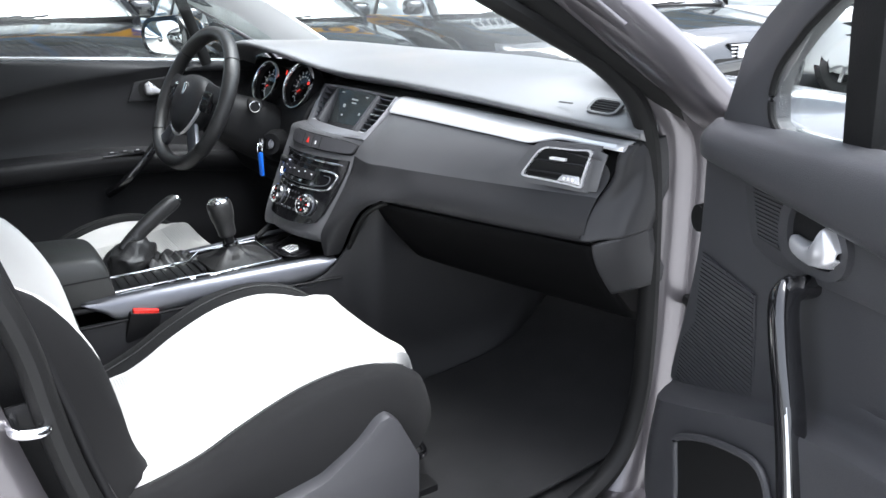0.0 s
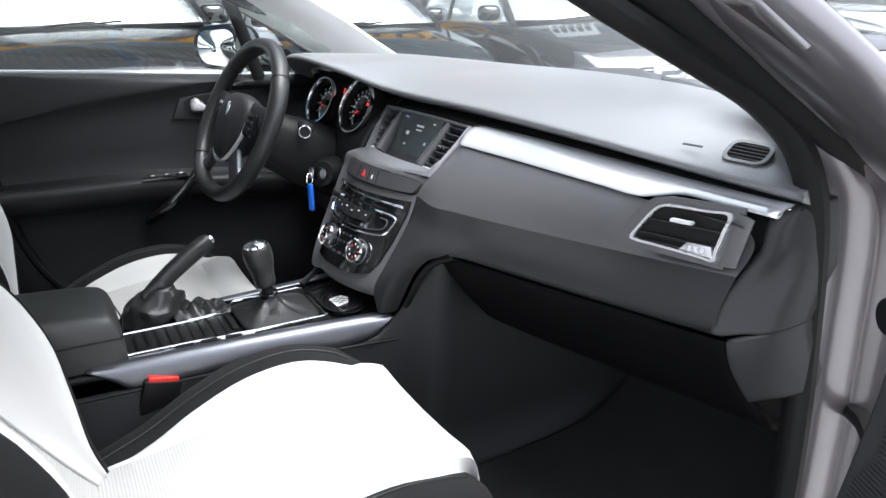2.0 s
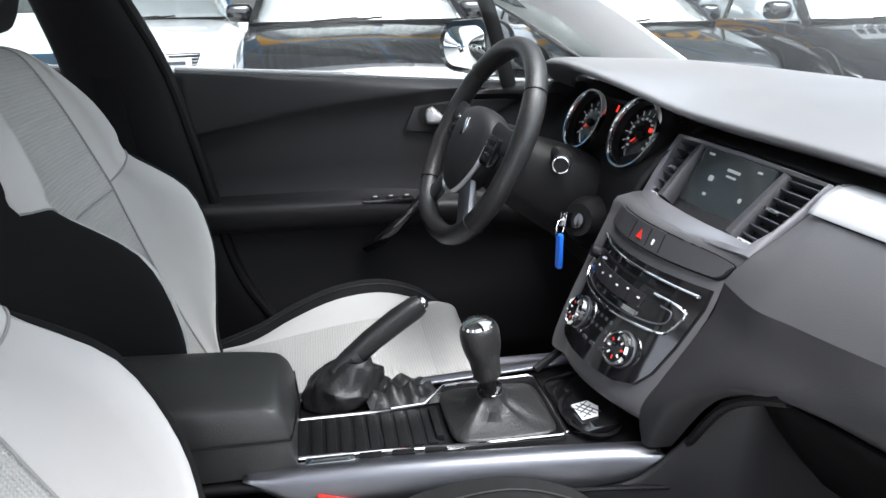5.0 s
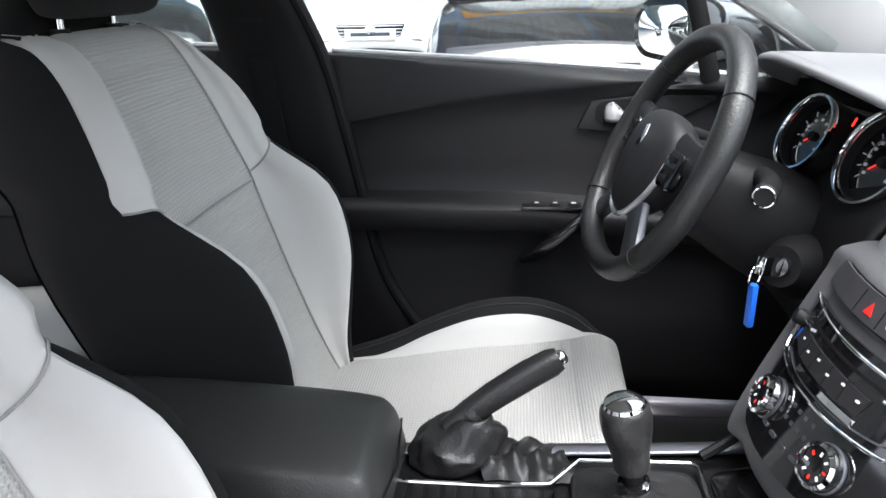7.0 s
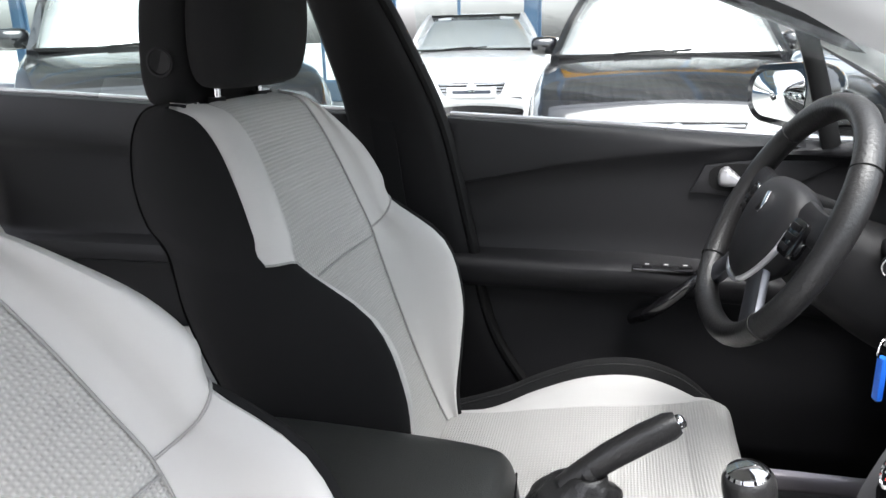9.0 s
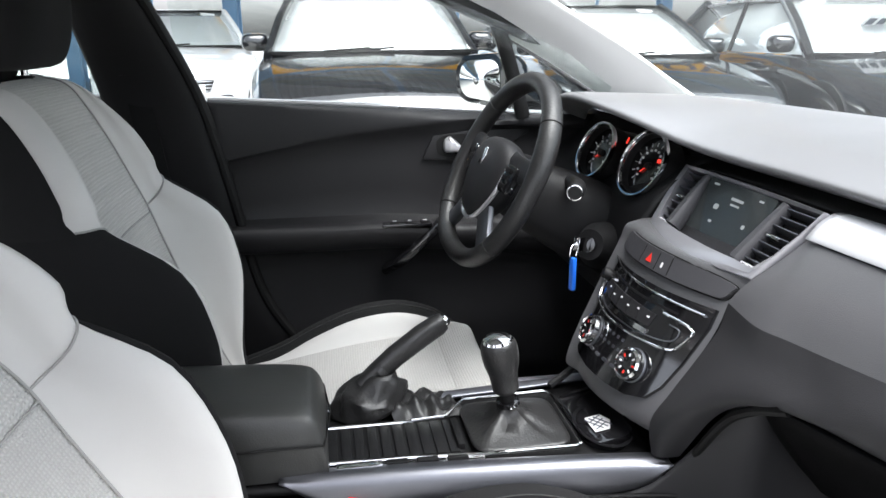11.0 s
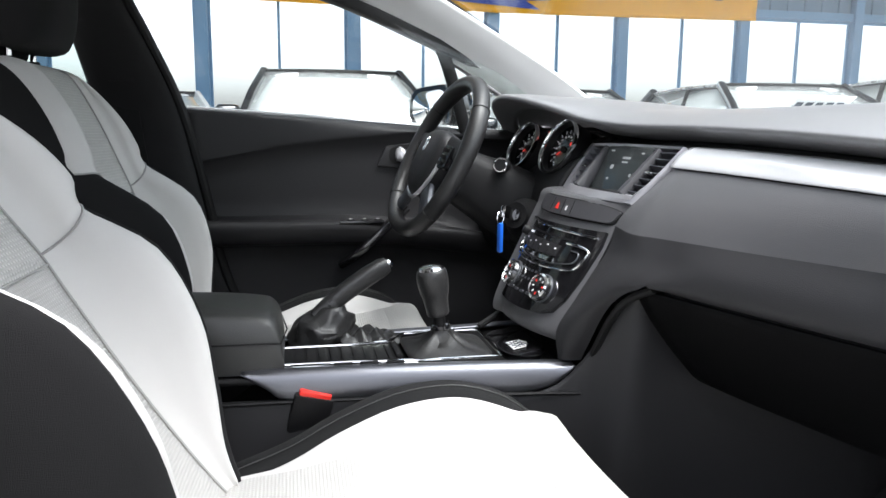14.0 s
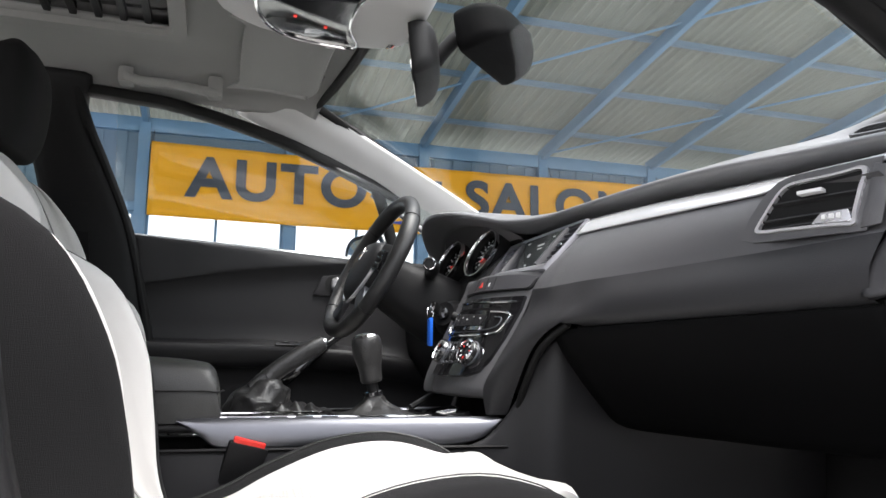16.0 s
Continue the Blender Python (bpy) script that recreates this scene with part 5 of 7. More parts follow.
    part("slide_bar", bm_tube(cr([(-0.16, -0.15, 0.30), (-0.15, -0.09, 0.295), (0, -0.082, 0.295), (0.15, -0.09, 0.295), (0.16, -0.15, 0.30)], 5), 0.006, 8), M_PIANO, s)
    # head restraint
    hr = []
    for z, w, d in ((1.028, 0.100, 0.022), (1.036, 0.122, 0.036), (1.08, 0.132, 0.044), (1.16, 0.130, 0.044), (1.225, 0.116, 0.034), (1.245, 0.085, 0.016)):
        hr.append([(x, -0.915 + 0.02 * (z - 1.03) / 0.2 + y, z) for x, y in ring(w, d, 28, 3.4)])
    head = part("head_restraint", bm_grid(dense(hr, 3, 1), wrap_v=True, caps=True), M_CLOTH_D, s, "dark cloth head restraint on two bright posts", m=turn)
    pad = []
    for z, w, d in ((1.050, 0.090, 0.026), (1.060, 0.116, 0.044), (1.10, 0.128, 0.056), (1.17, 0.128, 0.056), (1.235, 0.112, 0.044), (1.262, 0.08, 0.018)):
        pad.append([(x, -0.842 + 0.02 * (z - 1.03) / 0.2 + y, z) for x, y in ring(w, d, 28, 2.8)])
    part("pad", bm_grid(dense(pad, 3, 1), wrap_v=True, caps=True), M_CLOTH_D, head, "rounded front pad", m=turn)
    for sx in (-1, 1):
        part("post", bm_tube([(sx * 0.065, -0.862, 0.98), (sx * 0.065, -0.860, 1.08)], 0.0055, 10), M_CHROME, s, m=turn)
        part("post_collar", bm_lathe([(0, 0), (0.013, 0), (0.012, 0.008), (0, 0.008)], 16, Matrix.Translation((sx * 0.065, -0.862, 1.029))), M_BLACK, s, m=turn)
        part("pivot_cap", bm_lathe([(0, 0), (0.020, 0), (0.020, 0.003), (0.017, 0.004), (0.015, 0.002), (0, 0.002)], 24, basis((sx * 0.1295, -0.902, 1.088), (0, 1, 0), (0, 0, sx))), M_DARK, head, m=turn)
    return s


driver_seat = front_seat("light grey waffle cloth driver's seat with dark sides", 0.0, 0.0, 0.035)
driver_seat.matrix_basis = pose(-0.338, 0, 0)
passenger_seat = front_seat("light grey waffle cloth passenger seat with reclined backrest", RECLINE, 0.038, 0.024)
passenger_seat.matrix_basis = pose(0.362, 0.10, 0)

# rear bench corner seen between the seats
bench = thing("rear_bench", (0, -1.45, 0.3), "light grey cloth rear bench seat", "car seat")
rows = [[(x, y, z) for y, z in ((-0.98, 0.36), (-0.955, 0.44), (-0.97, 0.50), (-1.03, 0.525), (-1.25, 0.50), (-1.45, 0.48))] for x in (-0.68, -0.60, -0.30, 0, 0.30, 0.60, 0.68)]
part("cushion", bm_grid(dense(rows, 3, 4)), M_KNIT2, bench, solid=0.03)
rows = [[(x, y, z) for y, z in ((-1.44, 0.46), (-1.56, 0.56), (-1.70, 0.80), (-1.77, 0.94), (-1.82, 0.96), (-1.88, 0.92))] for x in (-0.66, -0.58, -0.30, 0, 0.30, 0.58, 0.66)]
part("backrest", bm_grid(dense(rows, 3, 4)), M_KNIT2, bench, solid=0.03)

# belt buckles by the console
def buckle(x, y, z, ry, rx, label):
    b = thing("belt_buckle", (x, y, z - 0.14), label, "belt buckle", "belt buckles")
    m = Matrix.Translation((x, y, z)) @ pose(0, 0, 0, rx, ry, 0)
    part("housing", bm_box(-0.012, 0.012, -0.030, 0.030, -0.105, 0.0, 0.006), M_DARK, b, m=m)
    part("release_button", bm_box(-0.009, 0.009, -0.024, 0.024, -0.020, 0.006, 0.003), M_RED, b, "bright red release button", m=m)
    part("stem", bm_tube([tuple(m @ Vector((0, 0, -0.10))), tuple(m @ Vector((0.0, -0.03, -0.20)))], 0.012, 10), M_BLACK, b)
    return b


buckle(0.106, -0.360, 0.529, 14, -14, "black seat belt buckle with red button beside the seat")

# ---------------------------------------------------------------- centre console
con = thing("centre_console", (0, -0.2, 0.23), "dark grey centre console with brushed silver side trims", "console")
YS = [-0.95, -0.70, -0.47, -0.30, -0.15, -0.02, 0.04]
XW = [0.092, 0.094, 0.098, 0.106, 0.118, 0.132, 0.142]   # half width at the top edge
for s in (-1, 1):
    side = []
    for y, w, top in [(y, w, 0.520) for y, w in zip(YS[:-1], XW)] + [(0.040, 0.146, 0.570), (0.075, 0.178, 0.650), (0.105, 0.205, 0.695), (0.16, 0.20, 0.715), (0.30, 0.195, 0.72), (0.62, 0.21, 0.72)]:
        side.append([(s * (w + 0.002), y, top), (s * (w + 0.003), y, top - 0.04), (s * (min(w, 0.19) + 0.004), y, 0.42), (s * (min(w, 0.17) + 0.022), y, 0.31), (s * (min(w, 0.17) + 0.05), y, 0.235)])
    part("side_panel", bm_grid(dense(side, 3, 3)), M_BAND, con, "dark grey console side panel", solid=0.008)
    tr = []
    for y, w in zip([-0.466, -0.43, -0.40, -0.30, -0.15, -0.05, 0.0, 0.032], [0.094, 0.098, 0.101, 0.107, 0.119, 0.129, 0.135, 0.140]):
        k = float(np.interp(y, [-0.466, -0.43, -0.40, -0.05, 0.0, 0.032], [0.10, 0.62, 1.0, 1.0, 0.75, 0.12]))
        top = 0.565
        tr.append([(s * (w - 0.026), y, top - 0.002), (s * (w - 0.012), y, top), (s * (w - 0.003), y, top - 0.003), (s * (w + 0.003), y, top - 0.012 * k), (s * (w + 0.006), y, top - 0.030 * k), (s * (w + 0.004), y, top - 0.043 * k)])
    part("silver_trim", bm_grid(dense(tr, 4, 4)), M_TRIM, con, "brushed silver-grey side trim", solid=0.004)
    edge = [(s * (w + 0.006), y, 0.519) for y, w in zip(YS, XW)]
    part("side_bead", bm_tube(cr(edge, 3), 0.003, 6), M_DARK, con)
top = [[(s * k, y, 0.556 - 0.004 * (abs(k) < w * 0.8)) for s, k in ((-1, w), (-1, w * 0.72), (1, 0.0), (1, w * 0.72), (1, w))] for y, w in zip(YS[:-1] + [0.03], XW)]
part("top_deck", bm_grid(dense(top, 3, 2)), M_DARK, con, "black console deck", solid=0.01)

# chrome-edged frame round shutter and gaiter
ol = [(-0.066, -0.41), (0.066, -0.41), (0.068, -0.30), (0.078, -0.20), (0.080, -0.075), (0.074, -0.066), (-0.074, -0.066), (-0.080, -0.075), (-0.076, -0.20), (-0.030, -0.235), (-0.024, -0.30), (-0.024, -0.41)]
part("chrome_edge", bm_tube([(x, y, 0.563) for x, y in ol[1:6]], 0.0028, 8), M_CHROME, con)
part("chrome_edge", bm_tube([(x, y, 0.563) for x, y in ol[5:12]], 0.0028, 8), M_CHROME, con)
sh = part("roller_shutter", bm_box(-0.022, 0.064, -0.41, -0.225, 0.553, 0.560, 0.001), M_DARK, con, "ribbed black roller shutter")
for k in range(10):
    y = -0.405 + 0.018 * k
    part("shutter_rib", bm_box(-0.021, 0.063, y, y + 0.013, 0.559, 0.5625, 0.001), M_DARK, sh)
part("shutter_pull", bm_box(-0.015, 0.057, -0.232, -0.222, 0.559, 0.569, 0.002), M_DARK, sh)
part("switch_strip", bm_box(0.070, 0.084, -0.40, -0.20, 0.557, 0.562, 0.002), M_PIANO, con)
part("switch_key", bm_box(0.071, 0.083, -0.395, -0.335, 0.560, 0.565, 0.0015), M_CHROME, con)
for y in (-0.33, -0.29, -0.25):
    part("switch_key", bm_box(0.072, 0.082, y, y + 0.028, 0.560, 0.565, 0.0015), M_DARK, con)
# cup holder and ash tray well before the stack
part("well", bm_lathe([(0.048, 0.0), (0.052, 0.004), (0.046, 0.004), (0.040, -0.03), (0, -0.03)], 32, Matrix.Translation((0.035, -0.022, 0.560)) @ Matrix.Diagonal((1.15, 0.75, 1, 1))), M_PIANO, con, "gloss black tray")
part("tray_lid", bm_prism(rounded(0.15, 0.07, 0.02), 0.012, Matrix.Translation((0.0, -0.020, 0.553)) @ pose(0, 0, 0, 12, 0, 0), 0.003), M_PIANO, con, "gloss black tray lid")
LM_ = Matrix.Translation((0.032, -0.026, 0.5665)) @ pose(0, 0, 0, 12, 0, 8)
sheet = part("label_sheet", bm_prism([(-0.020, -0.012), (0.018, -0.015), (0.022, 0.006), (0.004, 0.016), (-0.016, 0.010)], 0.0012, LM_), M_WHITE, con, "white patterned label in the tray")
for k in range(3):
    part("label_bar", bm_box(-0.017, 0.017, -0.0008, 0.0008, 0.0012, 0.0018), M_INK, sheet, m=LM_ @ pose(0.001, -0.008 + 0.007 * k, 0, 0, 0, 24))
    part("label_bar", bm_box(-0.0008, 0.0008, -0.011, 0.011, 0.0012, 0.0018), M_INK, sheet, m=LM_ @ pose(-0.010 + 0.010 * k, -0.001, 0, 0, 0, 24))
cr_ = [(-0.09, -0.06, 0.566), (-0.105, -0.02, 0.585), (-0.13, 0.02, 0.60)]
part("deck_rail", bm_tube(cr(cr_, 5), 0.006, 8), M_DARK, con)
# armrest box
arm = thing("armrest", (0, -0.62, 0.55), "dark vinyl-covered armrest box on the console", "armrest")
rows = []
for y, zt in ((-0.86, 0.640), (-0.84, 0.652), (-0.70, 0.658), (-0.52, 0.652), (-0.44, 0.645), (-0.418, 0.636), (-0.408, 0.615), (-0.404, 0.585), (-0.404, 0.560)):
    w = 0.085 if y < -0.42 else 0.083
    rows.append([(-w - 0.002, y, 0.557), (-w - 0.004, y, 0.5 * (0.557 + zt)), (-w + 0.004, y, zt - 0.012), (-w + 0.018, y, zt - 0.001), (-0.03, y, zt + 0.004), (0.03, y, zt + 0.004), (w - 0.018, y, zt - 0.001), (w - 0.004, y, zt - 0.012), (w + 0.004, y, 0.5 * (0.557 + zt)), (w + 0.002, y, 0.557)])
part("lid", bm_grid(dense(rows, 4, 3)), M_ARMREST, arm)
part("lid_seam", bm_tube([(0.091, -0.84, 0.607), (0.091, -0.43, 0.605), (0.086, -0.408, 0.603), (0.0, -0.399, 0.602), (-0.086, -0.408, 0.603)], 0.0014, 6), M_BLACK, arm)

# handbrake
hb = thing("handbrake", (-0.072, -0.33, 0.56), "raised black handbrake lever with gathered leather gaiter", "handbrake")
p0, p1 = Vector((-0.074, -0.352, 0.600)), Vector((-0.098, -0.222, 0.686))
ax = (p1 - p0)
pts = [p0 + ax * t + Vector((0, 0, 0.006 * math.sin(math.pi * t))) for t in (0, 0.15, 0.4, 0.7, 0.9, 0.97)]
part("grip", bm_sweep([tuple(p) for p in pts], ring(0.0135, 0.0165, 16, 2.4), scale=[0.80, 0.92, 1.0, 1.04, 1.0, 0.8]), M_LEATHER, hb)
part("button", bm_sweep([tuple(p0 + ax * t) for t in (0.955, 0.985, 1.01, 1.025)], ring(0.0085, 0.0095, 12), scale=[1, 1, 0.85, 0.5]), M_CHROME, hb, "bright release button")
rows = []
for k in range(13):
    t = k / 12
    o = Vector((-0.078, -0.352, 0.557)).lerp(p0 + ax * 0.22, t ** 0.9)
    bulge = math.sin(math.pi * min(1, t * 1.25)) * 0.012
    a, b = 0.040 * (1 - t) ** 0.8 + 0.0185 * t + 0.4 * bulge, 0.046 * (1 - t) ** 0.8 + 0.021 * t + bulge
    r = []
    for j in range(48):
        an = 2 * math.pi * j / 48
        env = math.sin(math.pi * min(1, 0.08 + t)) ** 0.7
        w = 1 + env * (0.10 * math.sin(3 * an + 5.0 * t) + 0.06 * abs(math.sin(4 * an - 7.0 * t)) + 0.045 * math.sin(9 * an + 11 * t) - 0.03)
        r.append((o.x + a * w * math.cos(an), o.y + b * w * math.sin(an), o.z + 0.006 * math.sin(2 * an + 8 * t) * env))
    rows.append(r)
part("gaiter", bm_grid(dense(rows, 2, 1), wrap_v=True), M_LEATHER, hb, "creased black leather gaiter", solid=0.002)
part("grip_collar", bm_sweep([tuple(p0 + ax * t) for t in (0.20, 0.26)], ring(0.0165, 0.019, 14)), M_LEATHER, hb)
rows = []
for i in range(19):
    u = i / 18
    r = []
    for j in range(9):
        v = j / 8
        hgt = math.sin(math.pi * v) ** 0.6 * (0.020 * (1 - u) ** 0.5 + 0.003)
        r.append((-0.115 + 0.075 * v + 0.003 * math.sin(9 * u + 3 * v), -0.312 + 0.105 * u + 0.006 * math.sin(7 * v + 2 * u), 0.556 + hgt * (1 + 0.35 * math.sin(26 * u + 6 * v) + 0.22 * math.sin(15 * v + 9 * u))))
    rows.append(r)
part("gaiter_tail", bm_grid(dense(rows, 2, 3)), M_LEATHER, hb, "crumpled end of the gaiter")

# gear lever
gl_ = thing("gear_lever", (0.0, -0.15, 0.56), "black gear knob with bright cap on a leather gaiter", "gear lever")
g0, g1 = Vector((0.004, -0.150, 0.590)), Vector((0.010, -0.169, 0.697))
gd = (g1 - g0).normalized()
gm = Matrix.Translation(g1) @ gd.to_track_quat("Z", "Y").to_matrix().to_4x4()
part("knob", bm_lathe([(r, h) for r, h in cr([(0.0, 0.0), (0.017, -0.001), (0.0235, -0.006), (0.0258, -0.016), (0.0255, -0.030), (0.0235, -0.043), (0.0205, -0.055), (0.0190, -0.070), (0.0170, -0.082), (0.0, -0.083)], 3)], 32, gm), M_LEATHER, gl_, "black leather knob")
part("cap", bm_lathe([(0.0, 0.0032), (0.012, 0.0026), (0.0195, 0.0002), (0.0215, -0.003), (0.0205, -0.0045), (0.0, -0.0045)], 32, gm), M_CHROME, gl_, "bright shift pattern cap")
part("shaft", bm_tube([tuple(g0), tuple(g1 + gd * -0.07)], 0.0105, 14), M_DARK, gl_)
part("collar", bm_lathe([(0.012, -0.002), (0.017, 0.0), (0.0165, 0.006), (0.012, 0.008)], 24, Matrix.Translation(g0 + gd * 0.004) @ gd.to_track_quat("Z", "Y").to_matrix().to_4x4()), M_PIANO, gl_)
rows = []
for k in range(8):
    t = k / 7
    o = Vector((0.0, -0.142, 0.560)).lerp(g0 + Vector((0, 0, 0.004)), t)
    h = (1 - t) ** 2.2
    r = []
    for x, y in ring(1, 1, 32, 6.0 - 4.0 * t):
        an = math.atan2(y, x)
        wv = 1 + (0.13 * math.sin(4 * an + 0.6) + 0.09 * math.sin(7 * an + k * 0.8)) * math.sin(math.pi * min(1, t * 1.15))
        r.append((o.x + x * (0.016 + 0.054 * h) * wv, o.y + y * (0.016 + 0.054 * h) * wv, o.z + 0.005 * math.sin(6 * an) * t * (1 - t) * 4))
    rows.append(r)
part("gaiter", bm_grid(dense(rows, 3, 1), wrap_v=True), M_LEATHER, gl_, "folded black leather gaiter", solid=0.002)

# ---------------------------------------------------------------- driver's door (closed)
def belt_z(y):
    return np.interp(y, [-1.7, -1.29, -0.64, -0.2, 0.13, 0.3], [1.02, 0.993, 0.962, 0.936, 0.913, 0.905])


dd = thing("driver_door", (-0.75, -0.15, 0.25), "closed dark grey driver's door with armrest and bright handle", "car door", "car doors")
ys = [-0.63, -0.55, -0.45, -0.35, -0.25, -0.15, -0.05, 0.05, 0.15, 0.25, 0.31]
rows = []
for y in ys:
    b = belt_z(y)
    cz = np.interp(y, [-0.63, -0.46, -0.31, -0.07, 0.31], [0.828, 0.858, 0.880, 0.898, 0.890])
    az = np.interp(y, [-0.63, -0.25, -0.05, 0.31], [0.690, 0.690, 0.675, 0.62])
    out = np.interp(y, [-0.63, -0.3, -0.1, 0.05, 0.31], [0.05, 0.06, 0.055, 0.03, 0.0])
    x0 = -0.742 + 0.02 * max(0, y)
    rows.append([(x0 - 0.015, y, b - 0.004), (x0 + 0.012, y, b), (x0 + 0.030, y, b - 0.012), (x0 + 0.034, y, cz + 0.014), (x0 + 0.026, y, cz), (x0 + 0.014, y, cz - 0.03), (x0 + 0.012, y, 0.5 * (cz + az)), (x0 + 0.016, y, az + 0.012), (x0 + 0.018 + out, y, az), (x0 + 0.026 + out, y, az - 0.020), (x0 + 0.020 + out * 0.8, y, az - 0.055), (x0 + 0.016 + out * 0.2, y, az - 0.075), (x0 + 0.022, y, 0.50), (x0 + 0.030, y, 0.42), (x0 + 0.03, y, 0.27)])
part("inner_panel", bm_grid(dense(rows, 3, 3)), M_PANEL, dd, "dark moulded inner panel, daylight put into its lighter grey with a raised armrest", solid=0.012)
hx = -0.735
hs = part("handle_surround", bm_prism([(-0.086, -0.026), (-0.062, 0.026), (0.025, 0.036), (0.16, 0.036), (0.16, 0.028), (0.06, -0.026), (0.03, -0.034)], 0.012, basis((hx + 0.004, -0.085, 0.850), (0, 1, 0), (0, 0, 1)), 0.004), M_PANEL, dd, "dark handle surround")
# flat black plate painted for the shade behind the handle, no hollow
part("recess_shade_plate", bm_prism([(p[0] * 0.055, p[1] * 0.026) for p in ring(1, 1, 20, 3)], 0.002, basis((hx + 0.0155, -0.085, 0.853), (0, 1, 0), (0, 0, 1))), M_BLACK, hs)
hrows = []
for t, h0, h1, n_ in ((-0.034, -0.004, 0.004, 0.004), (-0.030, -0.014, 0.016, 0.012), (-0.018, -0.017, 0.022, 0.018), (-0.006, -0.016, 0.012, 0.017), (0.012, -0.014, -0.004, 0.013), (0.030, -0.011, -0.005, 0.008)):
    hrows.append([(hx + 0.017 + d, -0.090 + t, 0.853 + h0 + (h1 - h0) * f) for f, d in ((0, 0), (0.15, n_ * 0.9), (0.5, n_), (0.85, n_ * 0.8), (1, 0))])
part("door_handle", bm_grid(dense(hrows, 4, 3)), M_SATIN, hs, "bright release handle", solid=0.003)
part("switch_plate", bm_box(-0.690, -0.655, -0.270, -0.160, 0.686, 0.692, 0.002), M_PIANO, dd)
for k in range(3):
    part("window_switch", bm_box(-0.682, -0.664, -0.252 + 0.034 * k, -0.232 + 0.034 * k, 0.691, 0.696, 0.002), M_DARK, dd)
    part("switch_mark", bm_box(-0.676, -0.670, -0.246 + 0.034 * k, -0.238 + 0.034 * k, 0.6959, 0.6966), M_WHITE, dd)
part("door_pull", bm_sweep(cr([(-0.700, -0.262, 0.578), (-0.668, -0.228, 0.606), (-0.664, -0.185, 0.645), (-0.668, -0.147, 0.680), (-0.705, -0.10, 0.715)], 5), ring(0.012, 0.016, 12, 2.6), up=(1, 0, 0)), M_PIANO, dd, "slanting gloss black door pull")
part("window_rail", bm_box(-0.765, -0.752, -0.64, 0.30, 0.90, 0.91, 0.002), M_SATIN, dd)
part("window_bead", bm_tube([(-0.756, y, belt_z(y) + 0.003) for y in ys], 0.006, 8), M_SATIN, dd, "bright bead along the window sill")
part("window_frame", bm_sweep(cr(FR_W, 5), ring(0.020, 0.016, 10, 3)), M_BLACK, dd, "black window frame")
post = [(-0.700, 0.055, 0.915), (-0.684, 0.012, 1.05), (-0.672, -0.022, 1.135)]
part("quarter_post", bm_sweep(cr(post, 4), ring(0.010, 0.016, 10, 3), up=(0, 1, 0)), M_BLACK, dd)
wg = [[(-0.757 + 0.105 * t, y, (1 - t) * belt_z(y) + t * np.interp(y, [p[1] for p in FR_W[::-1]], [p[2] for p in FR_W[::-1]])) for t in (0, 0.5, 1)] for y in np.linspace(-0.68, 0.24, 10)]
g = part("side_window", bm_grid(wg), M_GLASS, dd, "clear side window", solid=0.004)
g.visible_shadow = False
# B pillar and rear door
bp = []
for z, yf, yr, x in ((0.25, -0.42, -0.80, -0.715), (0.40, -0.47, -0.80, -0.712), (0.55, -0.545, -0.80, -0.710), (0.75, -0.585, -0.81, -0.708), (0.95, -0.632, -0.83, -0.702), (1.10, -0.69, -0.86, -0.668), (1.22, -0.742, -0.89, -0.640), (1.275, -0.745, -0.90, -0.625), (1.33, -0.735, -0.92, -0.600)):
    bp.append([(x - 0.03, yf, z), (x + 0.004, yf - 0.012, z), (x + 0.012, 0.5 * (yf + yr), z), (x + 0.004, yr + 0.012, z), (x - 0.03, yr, z)])
struct("centre_pillar_2", bm_grid(dense(bp, 4, 3)), M_DARK, "black trimmed centre pillar", "car pillar", solid=0.01)
bp2 = [[(-p[0] + 0.01, p[1], p[2]) for p in r] for r in bp]
struct("centre_pillar_1", bm_grid(dense([[(x + 0.012, y + 0.02, z) for x, y, z in r] for r in bp2], 4, 3)), M_DARK, "black trimmed centre pillar", "car pillar", solid=0.01)
sb = [(-0.690, -0.76, 1.02), (-0.690, -0.74, 0.85), (-0.685, -0.70, 0.55), (-0.68, -0.66, 0.33)]
belt = thing("seat_belt", (-0.69, -0.7, 0.33), "black webbing seat belt hanging at the pillar", "seat belt")
part("webbing", bm_sweep(cr(sb, 5), [(-0.023, -0.0012), (0.023, -0.0012), (0.023, 0.0012), (-0.023, 0.0012)], up=(1, 0, 0)), M_CLOTH_D, belt)
part("guide", bm_box(-0.70, -0.675, -0.79, -0.73, 1.02, 1.06, 0.006), M_DARK, belt)
struct("door_seal_2", bm_sweep(cr([(-0.62, -0.77, 1.30), (-0.648, -0.735, 1.20), (-0.672, -0.70, 1.12), (-0.708, -0.637, 0.96), (-0.712, -0.59, 0.76), (-0.715, -0.55, 0.56), (-0.715, -0.49, 0.44), (-0.715, -0.38, 0.31)], 5), ring(0.012, 0.014, 10), up=(1, 0, 0)), M_BLACK, "black rubber door seal", "door seal")

